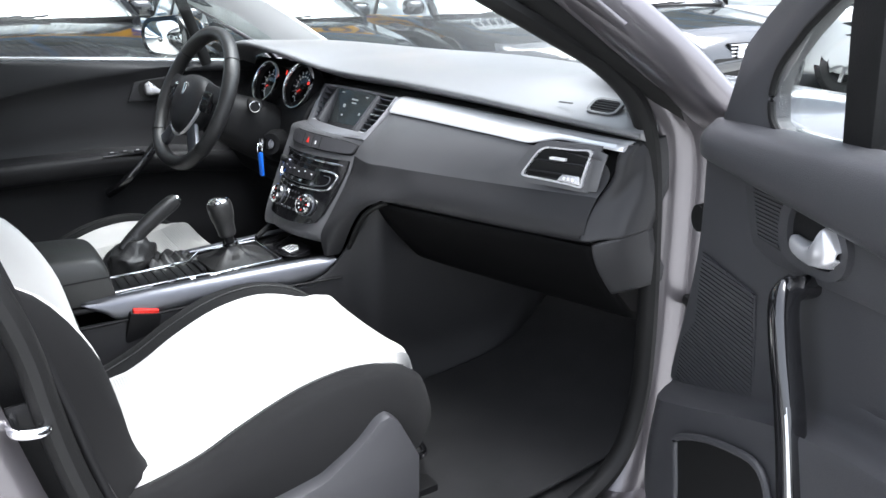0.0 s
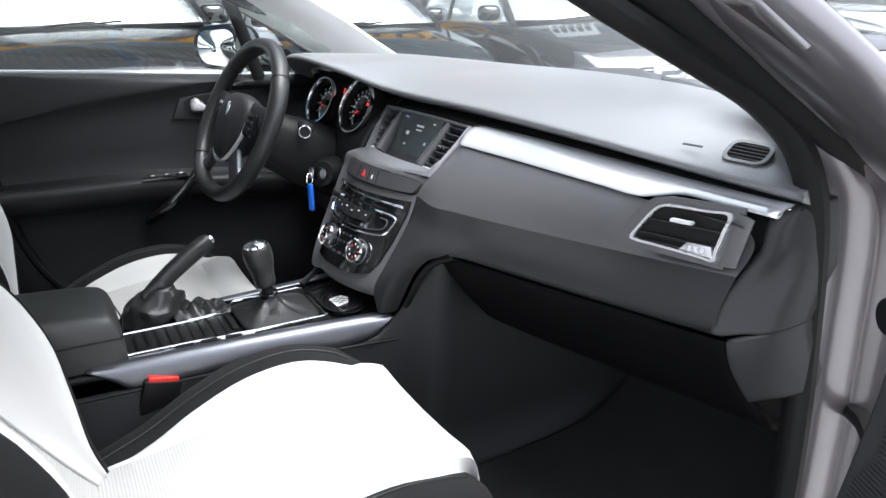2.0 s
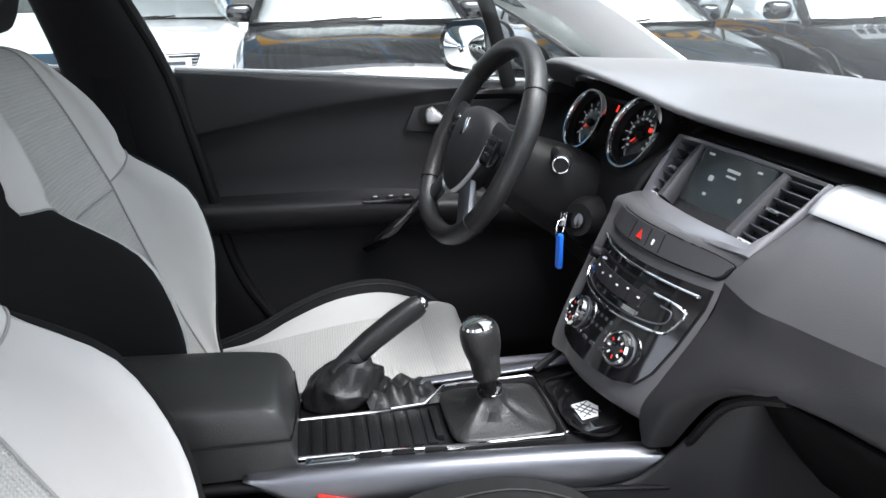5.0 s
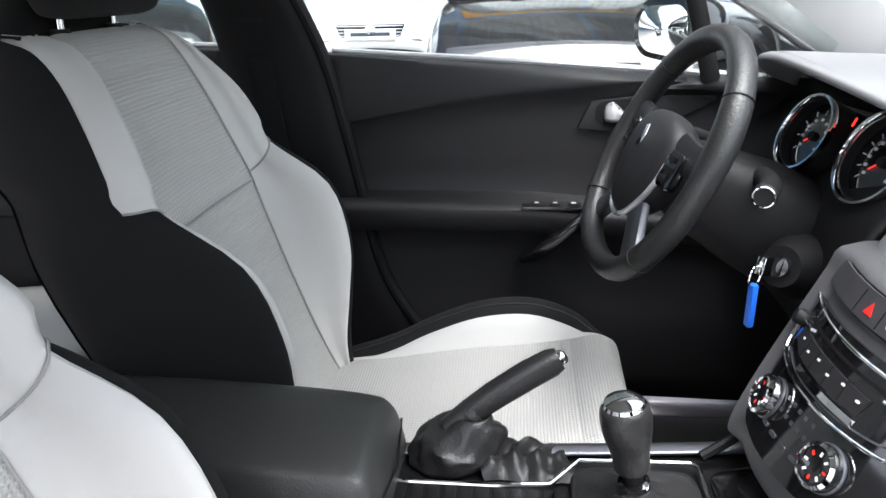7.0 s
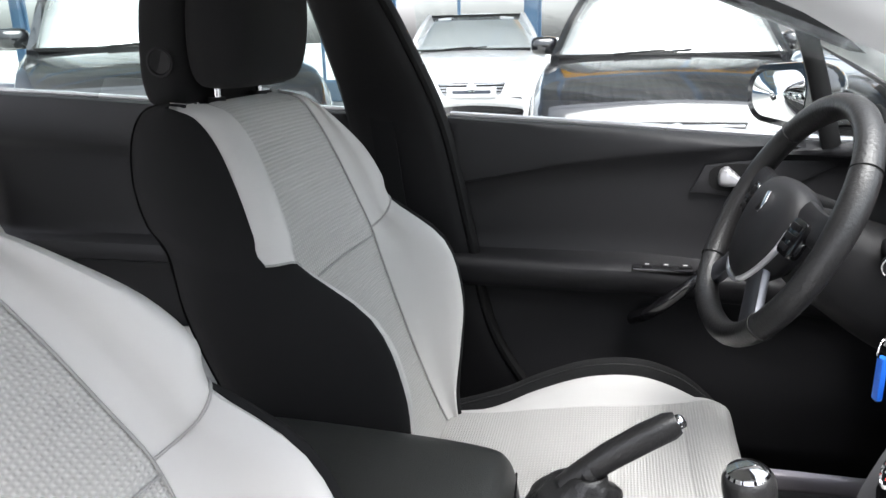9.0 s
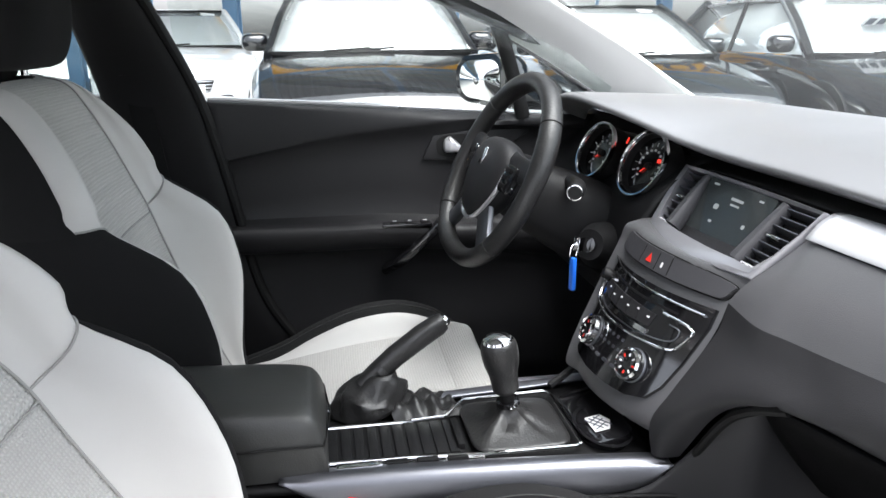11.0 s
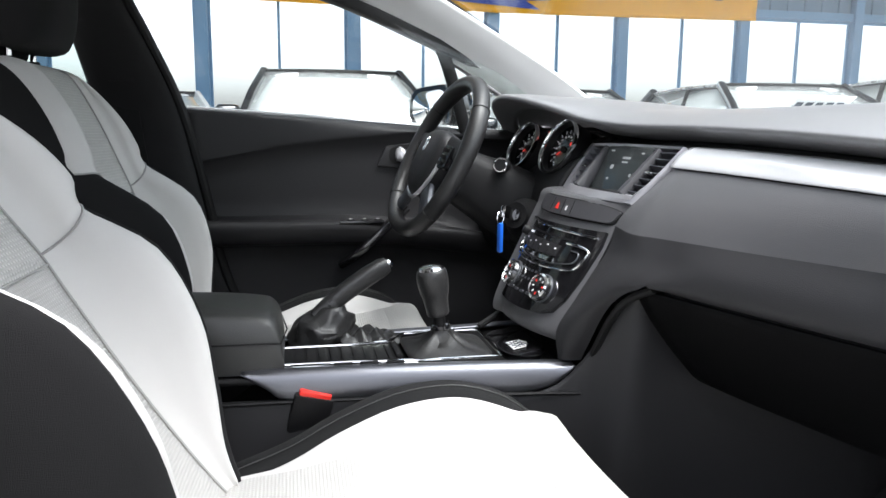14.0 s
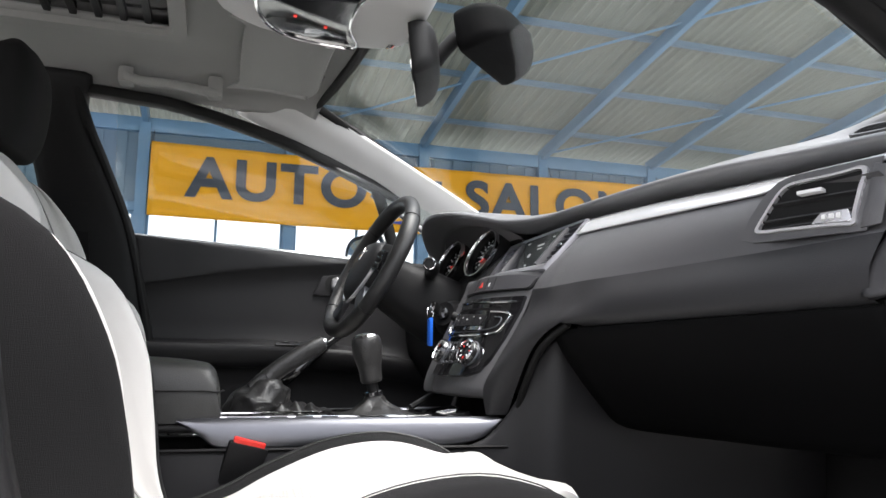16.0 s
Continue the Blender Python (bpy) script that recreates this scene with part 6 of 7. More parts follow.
rd = thing("rear_door", (-0.75, -1.2, 0.25), "closed dark grey rear door of the car", "car door", "car doors")
rows = []
for y in (-1.75, -1.5, -1.25, -1.0, -0.80):
    b = belt_z(y)
    rows.append([(-0.757, y, b - 0.004), (-0.73, y, b), (-0.712, y, b - 0.012), (-0.708, y, b - 0.09), (-0.725, y, b - 0.13), (-0.73, y, 0.76), (-0.725, y, 0.70), (-0.69, y, 0.685), (-0.685, y, 0.65), (-0.71, y, 0.62), (-0.715, y, 0.45), (-0.715, y, 0.28)])
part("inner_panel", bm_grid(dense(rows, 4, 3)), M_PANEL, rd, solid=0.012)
part("window_bead", bm_tube([(-0.756, y, belt_z(y) + 0.003) for y in (-1.75, -1.5, -1.25, -1.0, -0.80)], 0.006, 8), M_SATIN, rd)
wg = [[(-0.757 + 0.12 * t, y, (1 - t) * belt_z(y) + t * 1.30) for t in (0, 0.5, 1)] for y in np.linspace(-1.75, -0.82, 6)]
g = part("side_window", bm_grid(wg), M_TINT, rd, "tinted rear side window", solid=0.004)
g.visible_shadow = False
part("window_frame", bm_sweep([(-0.637, y, 1.305) for y in (-1.75, -1.3, -0.82)], ring(0.018, 0.018, 8, 3)), M_BLACK, rd)
# rear closure of the cabin
struct("rear_bulkhead", bm_grid([[(x, -2.05, z) for x in (-0.7, 0, 0.7)] for z in (0.2, 0.7, 1.0)]), M_CARPET, "dark rear bulkhead of the cabin", "bulkhead", solid=0.02)

# door mirror, driver's side
mir = thing("door_mirror", (-0.98, 0.02, 0.93), "black-framed exterior door mirror", "door mirror", "door mirrors")


def mirror_shape(parent, o, sx, yaw):
    """Housing with its glass turned by yaw towards the cabin."""
    q = radians(yaw)
    ux, un = Vector((-sx * math.cos(q), math.sin(q), 0)), Vector((sx * math.sin(q), math.cos(q), 0))   # across, and away from the driver
    o = Vector(o)
    up = Vector((0, 0, 1))
    shape = [(x, z * (1.0 + 0.9 * x)) for x, z in rounded(0.205, 0.128, 0.055, 6)]
    rows = [[tuple(o + ux * x * k + up * z * k + un * d) for x, z in shape] for d, k in ((-0.004, 0.96), (0.0, 1.0), (0.035, 1.02), (0.075, 0.92), (0.105, 0.70), (0.12, 0.35))]
    part("housing", bm_grid(dense(rows, 3, 1), wrap_v=True, caps=True), M_PIANO, parent, "dark glossy housing")
    bm = bmesh.new()
    bm.faces.new([bm.verts.new(o + ux * x * 0.80 + up * z * 0.78 - un * 0.006) for x, z in shape])
    part("mirror_pane", bm, M_MIRROR, parent, "mirror pane", solid=0.002)
    part("arm", bm_sweep([tuple(o + ux * 0.085 + un * 0.05 - up * 0.045), (o.x - sx * 0.19, o.y + 0.08, o.z - 0.06)], ring(0.03, 0.02, 12)), M_BLACK, parent)


mirror_shape(mir, (-1.00, 0.022, 0.980), -1, 27)

# ---------------------------------------------------------------- passenger door (open)
DO = Vector((DOORX, DOORY, 0))
DU = Vector((math.sin(radians(DOORA)), -math.cos(radians(DOORA)), 0))
DN = Vector((-DU.y, DU.x, 0))
if DN.y > 0:
    DN = -DN           # the side that faces the cabin and the camera


def dp(k, n, z):
    p = DO + DU * k + DN * n
    return (p.x, p.y, z)


pd = thing("passenger_door", tuple(DO + Vector((0, 0, 0.25))), "wide-open grey passenger door with a long pull handle", "car door", "car doors")
FZ = [0.20, 0.25, 0.38, 0.48, 0.575, 0.607, 0.70, 0.756, 0.83, 0.886, 0.93]
FK = [-0.030, -0.034, -0.042, -0.016, -0.004, 0.018, 0.026, 0.031, 0.026, 0.026, 0.034]


def ledge(k):
    """Height of the step above the door pocket."""
    return np.interp(k, [0.0, 0.058, 0.307, 0.387, 0.494, 1.0], [0.494, 0.516, 0.626, 0.651, 0.674, 0.74])


rows = []
for j, k in enumerate((0.0, 0.012, 0.05, 0.10, 0.16, 0.22, 0.28, 0.34, 0.42, 0.55, 0.70, 0.85, 1.0)):
    b = 0.918 + 0.04 * k
    cz = 0.882 - 0.065 * k
    zl = ledge(k)
    e = (0.0, 0.5, 1.0)[min(j, 2)]
    prof = [(b + 0.004, -0.03), (b + 0.008, -0.004), (b, 0.024 * e), (0.5 * (b + cz) + 0.008, 0.036 * e), (cz + 0.006, 0.032 * e), (cz, 0.016 * e), (cz - 0.005, 0.002), (0.80, 0.001), (0.70, 0.003), (zl + 0.03, 0.006), (zl + 0.008, 0.012 * e), (zl - 0.008, 0.046 * e), (zl - 0.03, 0.052 * e), (0.36, 0.052 * e), (0.27, 0.04 * e), (0.20, 0.0)]
    rows.append([dp(max(k, 0) + float(np.interp(z, FZ, FK)) * max(0, 1 - k / 0.14), n, z) for z, n in prof])
# same plastic as the driver's door, lightened to carry the daylight on it
part("inner_panel", bm_grid(dense(rows, 3, 4)), M_SHIELD, pd, "moulded inner panel, daylight put into its lighter grey", solid=0.004, off=0)
oy = [[dp(k, -0.05, z) for z in (0.12, 0.3, 0.6, 0.85, 0.93)] for k in (0.0, 0.3, 0.6, 1.0)]
part("outer_skin", bm_grid(oy), M_PAINT, pd, "mauve-silver outer skin", solid=0.02)
part("front_edge", bm_box(0, 0.02, -0.01, 0.03, 0.0, 0.66, 0.004), M_PAINT, pd, m=basis(dp(0.012, -0.03, 0.25), tuple(DU), tuple(DN)))


def on_door(k, z, n=0.0):
    return basis(dp(k, n, z), tuple(DU), (0, 0, 1))


sgn = 1 if (on_door(0, 0).to_3x3() @ Vector((0, 0, 1))).dot(DN) > 0 else -1


def dprism(name, poly, depth, n, material, parent, label="", bevel=0.003):
    """A plate on the door, outline in (distance from the hinge, height), its back at n."""
    return part(name, bm_prism(poly, sgn * depth, on_door(0, 0, n), bevel), material, parent, label)


def ribs(name, poly, step, n, material, parent, slope=0.0):
    """Fine parallel ribs across an outline."""
    zs = [p[1] for p in poly]
    z = min(zs) + step
    while z < max(zs) - step * 0.5:
        cut = []
        for (xa, ya), (xb, yb) in zip(poly, poly[1:] + poly[:1]):
            if (ya - z) * (yb - z) < 0:
                cut.append(xa + (xb - xa) * (z - ya) / (yb - ya))
        if len(cut) >= 2:
            part(name, bm_box(min(cut) + 0.003, max(cut) - 0.003, -step * 0.28, step * 0.28, 0, sgn * 0.0022, 0), material, parent, m=on_door(0, z, n))
        z += step


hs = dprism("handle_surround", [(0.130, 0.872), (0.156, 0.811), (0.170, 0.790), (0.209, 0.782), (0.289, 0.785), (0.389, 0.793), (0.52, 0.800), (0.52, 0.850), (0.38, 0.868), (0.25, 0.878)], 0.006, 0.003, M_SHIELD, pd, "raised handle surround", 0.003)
GRL = [(0.153, 0.864), (0.222, 0.868), (0.226, 0.801), (0.178, 0.803)]
gr = dprism("speaker_grille", GRL, 0.0015, 0.008, M_PANEL, pd, "fine ribbed tweeter grille", 0.0)
ribs("grille_rib", GRL, 0.0048, 0.0090, M_SHIELD, gr)
OUTB = [(0.226, 0.840), (0.231, 0.862), (0.246, 0.873), (0.275, 0.877), (0.305, 0.872), (0.332, 0.860), (0.346, 0.838), (0.342, 0.812), (0.322, 0.800), (0.285, 0.797), (0.250, 0.800), (0.231, 0.814)]
INB = [(0.243, 0.840), (0.246, 0.857), (0.256, 0.866), (0.276, 0.869), (0.301, 0.865), (0.322, 0.854), (0.333, 0.837), (0.330, 0.818), (0.315, 0.809), (0.285, 0.807), (0.260, 0.810), (0.247, 0.821)]
OUTB, INB = [[tuple(p) for p in cr(o_, 3, True)] for o_ in (OUTB, INB)]
# no hollow here: a dark plate below the bezel gives the recess its shade
dprism("recess", INB, 0.001, 0.0085, M_DARK, hs, "flat dark plate drawn as the shaded recess", 0.0)
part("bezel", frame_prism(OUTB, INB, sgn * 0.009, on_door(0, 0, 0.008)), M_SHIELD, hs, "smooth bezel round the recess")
lrows = []
for k, z0, z1, n_ in ((0.249, 0.826, 0.829, 0.006), (0.256, 0.812, 0.832, 0.012), (0.275, 0.808, 0.831, 0.016), (0.295, 0.807, 0.834, 0.019), (0.306, 0.808, 0.850, 0.022), (0.316, 0.810, 0.862, 0.024), (0.327, 0.815, 0.853, 0.022), (0.337, 0.826, 0.838, 0.014)):
    lrows.append([dp(k, 0.009 + d, z0 + (z1 - z0) * f) for f, d in ((0, 0), (0.12, n_ * 0.8), (0.5, n_), (0.88, n_ * 0.8), (1, 0.002))])
part("door_handle", bm_grid(dense(lrows, 4, 3)), M_SATIN, hs, "satin silver release handle", solid=0.003)
INS_ = [(0.048, 0.739), (0.186, 0.728), (0.212, 0.583), (0.004, 0.510), (0.012, 0.585), (0.044, 0.628)]
tx = dprism("ribbed_insert", INS_, 0.002, 0.006, M_SHIELD, pd, "fine ribbed black insert", 0.0)
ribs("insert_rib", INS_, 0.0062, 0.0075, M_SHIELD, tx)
pull = [(0.284, 0.006, 0.778), (0.288, 0.034, 0.779), (0.298, 0.046, 0.762), (0.318, 0.050, 0.715), (0.342, 0.052, 0.660), (0.372, 0.056, 0.575), (0.396, 0.060, 0.49), (0.408, 0.056, 0.43)]
pl_ = part("pull_handle", bm_sweep([dp(*p) for p in cr(pull, 5)], ring(0.013, 0.016, 14, 2.8), up=tuple(DN)), M_PIANO, pd, "long gloss black pull handle")
# strip laid along the pull to paint its light-grey highlight
part("highlight_strip", bm_sweep([dp(k + 0.011, n + 0.006, z - 0.004) for k, n, z in cr(pull[2:], 5)], ring(0.003, 0.007, 10, 2.4), up=tuple(DN)), M_SATIN, pl_, "thin satin strip drawn as the highlight along the pull")
PK = [(0.150, 0.22), (0.137, 0.39), (0.122, 0.470), (0.128, 0.490), (0.190, 0.528), (0.256, 0.556), (0.310, 0.570), (0.340, 0.545), (0.360, 0.47), (0.38, 0.22)]
# pockets are not cut out; black plates paint the shade inside them
part("pocket_shade_plate", bm_prism(PK, sgn * 0.003, on_door(0, 0, 0.056)), M_BLACK, pd, "flat black plate standing in for the shaded door pocket")
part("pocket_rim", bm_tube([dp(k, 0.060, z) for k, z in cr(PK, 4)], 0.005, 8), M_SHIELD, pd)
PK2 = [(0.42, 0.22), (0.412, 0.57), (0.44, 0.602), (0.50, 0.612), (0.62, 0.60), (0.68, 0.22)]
part("pocket_shade_plate", bm_prism(PK2, sgn * 0.003, on_door(0, 0, 0.056)), M_BLACK, pd, "flat black plate standing in for the shaded door pocket")
WF = [(0.032, 0.90), (0.043, 0.922), (0.058, 0.960), (0.082, 1.026), (0.125, 1.066), (0.30, 1.20), (0.55, 1.33), (0.80, 1.38), (1.0, 1.38), (1.0, 1.33), (0.80, 1.33), (0.57, 1.275), (0.34, 1.15), (0.217, 1.066), (0.187, 1.040), (0.156, 1.006), (0.146, 0.972), (0.154, 0.942), (0.182, 0.922), (0.19, 0.90)]
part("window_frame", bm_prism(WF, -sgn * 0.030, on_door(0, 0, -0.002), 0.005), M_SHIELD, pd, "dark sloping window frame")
part("glass_rubber", bm_tube([dp(k, -0.006, z) for k, z in cr(WF[11:19], 4)], 0.005, 8), M_BLACK, pd)
part("quarter_post", bm_prism([(0.285, 0.90), (0.328, 0.90), (0.313, 1.066), (0.298, 1.19), (0.262, 1.16), (0.264, 1.066)], -sgn * 0.022, on_door(0, 0, -0.006), 0.004), M_BLACK, pd, "black upright post of the door window")
wg = [[dp(k, -0.018, 0.90 * (1 - t) + t * zt_) for t in (0, 0.5, 1)] for k, zt_ in ((0.15, 0.985), (0.2, 1.055), (0.3, 1.13), (0.45, 1.22), (0.6, 1.29), (0.95, 1.34))]
g = part("side_window", bm_grid(wg), M_GLASS, pd, "clear door window", solid=0.004)
g.visible_shadow = False
mirP = thing("door_mirror", dp(0.36, -0.16, 0.9), "dark exterior mirror on the open door", "door mirror", "door mirrors")
o = Vector(dp(0.44, -0.16, 0.965))
rows = []
for d, kk in ((-0.11, 0.35), (-0.09, 0.75), (-0.03, 1.0), (0.03, 1.02), (0.06, 1.0)):
    rows.append([tuple(o + DU * d + DN * (-x * kk) + Vector((0, 0, z * kk))) for x, z in rounded(0.21, 0.135, 0.055, 5)])
part("housing", bm_grid(dense(rows, 3, 1), wrap_v=True, caps=True), M_PIANO, mirP, "dark glossy housing")
# check strap and hinge bolts
chk = thing("door_check", (0.775, 0.385, 0.60), "black steel door check strap on the hinge pillar", "door check")
part("strap", bm_sweep([(0.765, 0.385, 0.600), (0.81, 0.36, 0.600), (0.87, 0.30, 0.600)], ring(0.012, 0.010, 8, 3)), M_BLACK, chk)
part("roller", bm_lathe([(0, -0.018), (0.012, -0.018), (0.012, 0.018), (0, 0.018)], 16, Matrix.Translation((0.772, 0.384, 0.600))), M_DARK, chk)
for z in (0.789, 0.657):
    gm_ = thing("grommet", (0.765, 0.352, z), "black rubber grommet in the painted pillar", "grommet", "pillar grommets")
    part("plug", bm_lathe([(0, 0), (0.013, 0), (0.012, 0.006), (0, 0.008)], 20, basis((0.768, 0.352, z), (0, -1, 0), (0, 0, 1))), M_BLACK, gm_)
pb = [[(0.772 + 0.006 * k, yf - 0.03 - 0.045 * k, z) for k in range(6)] for z, yf in ((0.26, -0.44), (0.40, -0.49), (0.58, -0.555), (0.72, -0.585), (0.84, -0.605), (0.95, -0.64))]
struct("centre_pillar_skin", bm_grid(dense(pb, 3, 2)), M_PAINT, "mauve-silver painted face of the centre pillar", "car pillar", solid=0.004)
struct("door_seal_3", bm_sweep(cr([(0.768, -0.470, 0.30), (0.768, -0.515, 0.44), (0.768, -0.556, 0.578), (0.768, -0.573, 0.655), (0.768, -0.582, 0.723), (0.767, -0.588, 0.78), (0.766, -0.602, 0.84), (0.755, -0.64, 0.95), (0.715, -0.70, 1.10), (0.67, -0.75, 1.24)], 4), ring(0.014, 0.018, 10), up=(1, 0, 0)), M_BLACK, "black rubber seal along the centre pillar", "door seal")
stk = thing("door_striker", (0.765, -0.60, 0.70), "bright steel door striker on the centre pillar", "door striker")
part("plate", bm_box(0.757, 0.760, -0.615, -0.582, 0.690, 0.725, 0.001), M_DARK, stk)
part("loop", bm_tube(cr([(0.760, -0.612, 0.713), (0.788, -0.612, 0.713), (0.796, -0.605, 0.712), (0.796, -0.592, 0.709), (0.788, -0.586, 0.707), (0.760, -0.586, 0.707)], 4), 0.006, 10), M_CHROME, stk)
gm_ = thing("bump_stop", dp(0.012, -0.03, 0.775), "round black rubber bump stop", "bump stop")
part("plug", bm_lathe([(0, 0), (0.022, 0), (0.020, 0.012), (0, 0.014)], 24, basis(dp(0.010, -0.012, 0.778), tuple(DU), (0, 0, 1)) @ pose(0, 0, 0, 0 if sgn > 0 else 180, 0, 0)), M_BLACK, gm_)

# own wing and bonnet
rows = []
for y, z in ((0.45, 0.905), (0.70, 0.896), (1.0, 0.866), (1.3, 0.815), (1.6, 0.73), (1.75, 0.64)):
    rows.append([(x, y + 0.25 * (1 - abs(x)) * (y < 0.6), z + dz) for x, dz in ((-0.90, -0.35), (-0.895, -0.15), (-0.85, -0.03), (-0.70, 0.005), (-0.35, 0.03), (0, 0.035), (0.35, 0.03), (0.70, 0.005), (0.85, -0.03), (0.895, -0.15), (0.90, -0.35))])
struct("bonnet", bm_grid(dense(rows, 3, 3)), M_PAINT, "mauve-silver painted bonnet and wings", "bonnet", solid=0.012)

# ---------------------------------------------------------------- roof fittings
vis = thing("sun_visor", (-0.36, -0.30, 1.31), "pale grey folded sun visor", "sun visor", "sun visors")
for th, sx in ((vis, -1),):
    rows = []
    for y, d in ((-0.395, 0.0), (-0.385, 0.010), (-0.30, 0.012), (-0.22, 0.011), (-0.205, 0.0)):
        rows.append([(sx * x, y - 0.03 * (k in (0, 5)), 1.322 - d * (0 if k in (0, 5) else 1) - 0.02 * (abs(x) > 0.5) - 0.10 * max(0, y + 0.30)) for k, x in enumerate((0.16, 0.175, 0.28, 0.40, 0.50, 0.515))])
    part("panel", bm_grid(dense(rows, 3, 3)), M_HEADL, th, solid=0.012, off=1)
    part("hinge_clip", bm_box(sx * 0.165 - 0.012, sx * 0.165 + 0.012, -0.232, -0.212, 1.288, 1.306, 0.004), M_BRIGHT, th)
vis2 = copy_thing(vis, pose(0.36, -0.30, 1.31))
grip = thing("grab_handle", (-0.57, -0.55, 1.33), "pale grey roof grab handle", "grab handle")
part("bar", bm_sweep(cr([(-0.585, -0.66, 1.345), (-0.562, -0.655, 1.322), (-0.560, -0.62, 1.312), (-0.558, -0.55, 1.310), (-0.560, -0.475, 1.304), (-0.564, -0.448, 1.302), (-0.587, -0.445, 1.322)], 5), ring(0.010, 0.012, 12, 2.6)), M_HEADL, grip)
for y in (-0.655, -0.45):
    part("foot", bm_box(-0.60, -0.555, y - 0.018, y + 0.018, 1.292 if y > -0.5 else 1.305, 1.345, 0.008), M_HEADL, grip)
oc = thing("overhead_console", (0, -0.26, 1.33), "pale overhead console with dark reading lamps", "overhead console")
rows = []
for y, z, w in ((-0.45, 1.335, 0.10), (-0.43, 1.322, 0.15), (-0.36, 1.308, 0.185), (-0.26, 1.300, 0.19), (-0.16, 1.292, 0.18), (-0.10, 1.286, 0.14), (-0.075, 1.292, 0.10)):
    rows.append([(x * w, y, z + 0.022 * abs(x) ** 5) for x in (-1.06, -0.98, -0.8, -0.4, 0, 0.4, 0.8, 0.98, 1.06)])
part("shell", bm_grid(dense(rows, 3, 3)), M_BRIGHT, oc, solid=0.01, off=1)
lens = [(0.145, -0.03), (0.12, -0.085), (0.06, -0.115), (0, -0.122), (-0.06, -0.115), (-0.12, -0.085), (-0.145, -0.03), (-0.135, 0.075), (-0.06, 0.055), (0, 0.050), (0.06, 0.055), (0.135, 0.075)]
LM = Matrix.Translation((0, -0.255, 1.296)) @ pose(0, 0, 0, -4.5, 0, 0)
part("lamp_lens", bm_prism([(x, y) for x, y in cr(lens, 4, True)], -0.010, LM, 0.003), M_PIANO, oc, "dark glossy lamp lens")
part("lens_trim", bm_tube([tuple(LM @ Vector((x * 1.02, y * 1.02, -0.010))) for x, y in cr(lens, 4, True)], 0.0035, 8, closed=True), M_CHROME, oc)
for x, y in ((-0.05, -0.05), (0.03, -0.07), (-0.07, 0.01)):
    part("lamp_mark", bm_box(-0.004, 0.004, -0.003, 0.003, -0.0012, 0, 0), M_GLOWRED, oc, m=LM @ pose(x, y, -0.0102))
part("belt_warning", bm_box(-0.022, 0.022, -0.012, 0.012, -0.008, 0.0, 0.003), M_PIANO, oc, m=Matrix.Translation((-0.115, -0.108, 1.292)) @ pose(0, 0, 0, 40, 20, 0))
part("belt_lamp", bm_box(-0.009, 0.009, -0.006, 0.006, -0.0095, -0.008, 0), M_GLOWRED, oc, m=Matrix.Translation((-0.115, -0.108, 1.292)) @ pose(0, 0, 0, 40, 20, 0))
rv = thing("rear_view_mirror", (0, -0.05, 1.26), "black interior rear-view mirror turned to the driver", "mirror")
part("stem", bm_sweep(cr([(0.0, 0.02, 1.288), (-0.005, 0.0, 1.272), (-0.015, -0.022, 1.248), (-0.022, -0.038, 1.225)], 5), ring(0.016, 0.014, 12)), M_DARK, rv)
rm = basis((-0.030, -0.076, 1.212), (1, -0.32, 0.0), (0.0, -0.12, 1))
rows = []
for d, k in ((-0.006, 0.98), (0.0, 1.0), (0.014, 0.98), (0.030, 0.88), (0.042, 0.62), (0.046, 0.30)):
    rows.append([tuple(rm @ Vector((x * k, z * k + 0.25 * max(0, d), -d))) for x, z in rounded(0.215, 0.100, 0.022, 5)])
part("housing", bm_grid(dense(rows, 3, 1), wrap_v=True, caps=True), M_DARK, rv)
part("mirror_pane", bm_prism(rounded(0.197, 0.084, 0.018, 5), 0.002, rm @ pose(0, 0, 0.0065)), M_MIRROR, rv)
cov = thing("sensor_cover", (0, 0.05, 1.27), "black sensor housing at the top of the windscreen", "sensor cover")
sm = basis((0.0, 0.056, 1.254), (0.70, -0.71, 0.0), (0.0, -0.20, 1))
rows = []
for d, k in ((-0.012, 1.0), (0.0, 1.03), (0.03, 1.0), (0.055, 0.86), (0.075, 0.58), (0.082, 0.30)):
    rows.append([tuple(sm @ Vector((x * k, z * k + 0.10 * max(0, d), -d))) for x, z in rounded(0.215, 0.080, 0.018, 5)])
part("shell", bm_grid(dense(rows, 3, 1), wrap_v=True, caps=True), M_LOWER, cov)

# ---------------------------------------------------------------- parked cars in the hall
M_CARBLACK = mat("black_car_paint", (0.010, 0.010, 0.012), 0.12, coat=1.0, rvar=0.03, vscale=3)
M_CARGREY = mat("graphite_car_paint", (0.030, 0.034, 0.038), 0.15, metal=0.3, coat=1.0, rvar=0.03, vscale=3)
M_CARWHITE = mat("white_car_paint", (0.80, 0.80, 0.80), 0.2, coat=1.0, rvar=0.03, vscale=3)
# pale base colour adds the bright reflection that the glass itself would lack
M_CARGLASS = mat("car_glass_reflection_in_colour", (0.72, 0.76, 0.76), 0.05, metal=0.5, coat=1.0, rvar=0.03)
M_TYRE = mat("tyre_rubber", (0.018, 0.018, 0.018), 0.8, grain=0.5, gscale=120, var=0.2)
M_ALLOY = mat("alloy_wheel", (0.60, 0.60, 0.62), 0.3, metal=0.9, rvar=0.08)
M_LAMP = mat("headlamp_lens", (0.30, 0.31, 0.32), 0.08, metal=0.6, coat=1.0, rvar=0.05, vscale=40)


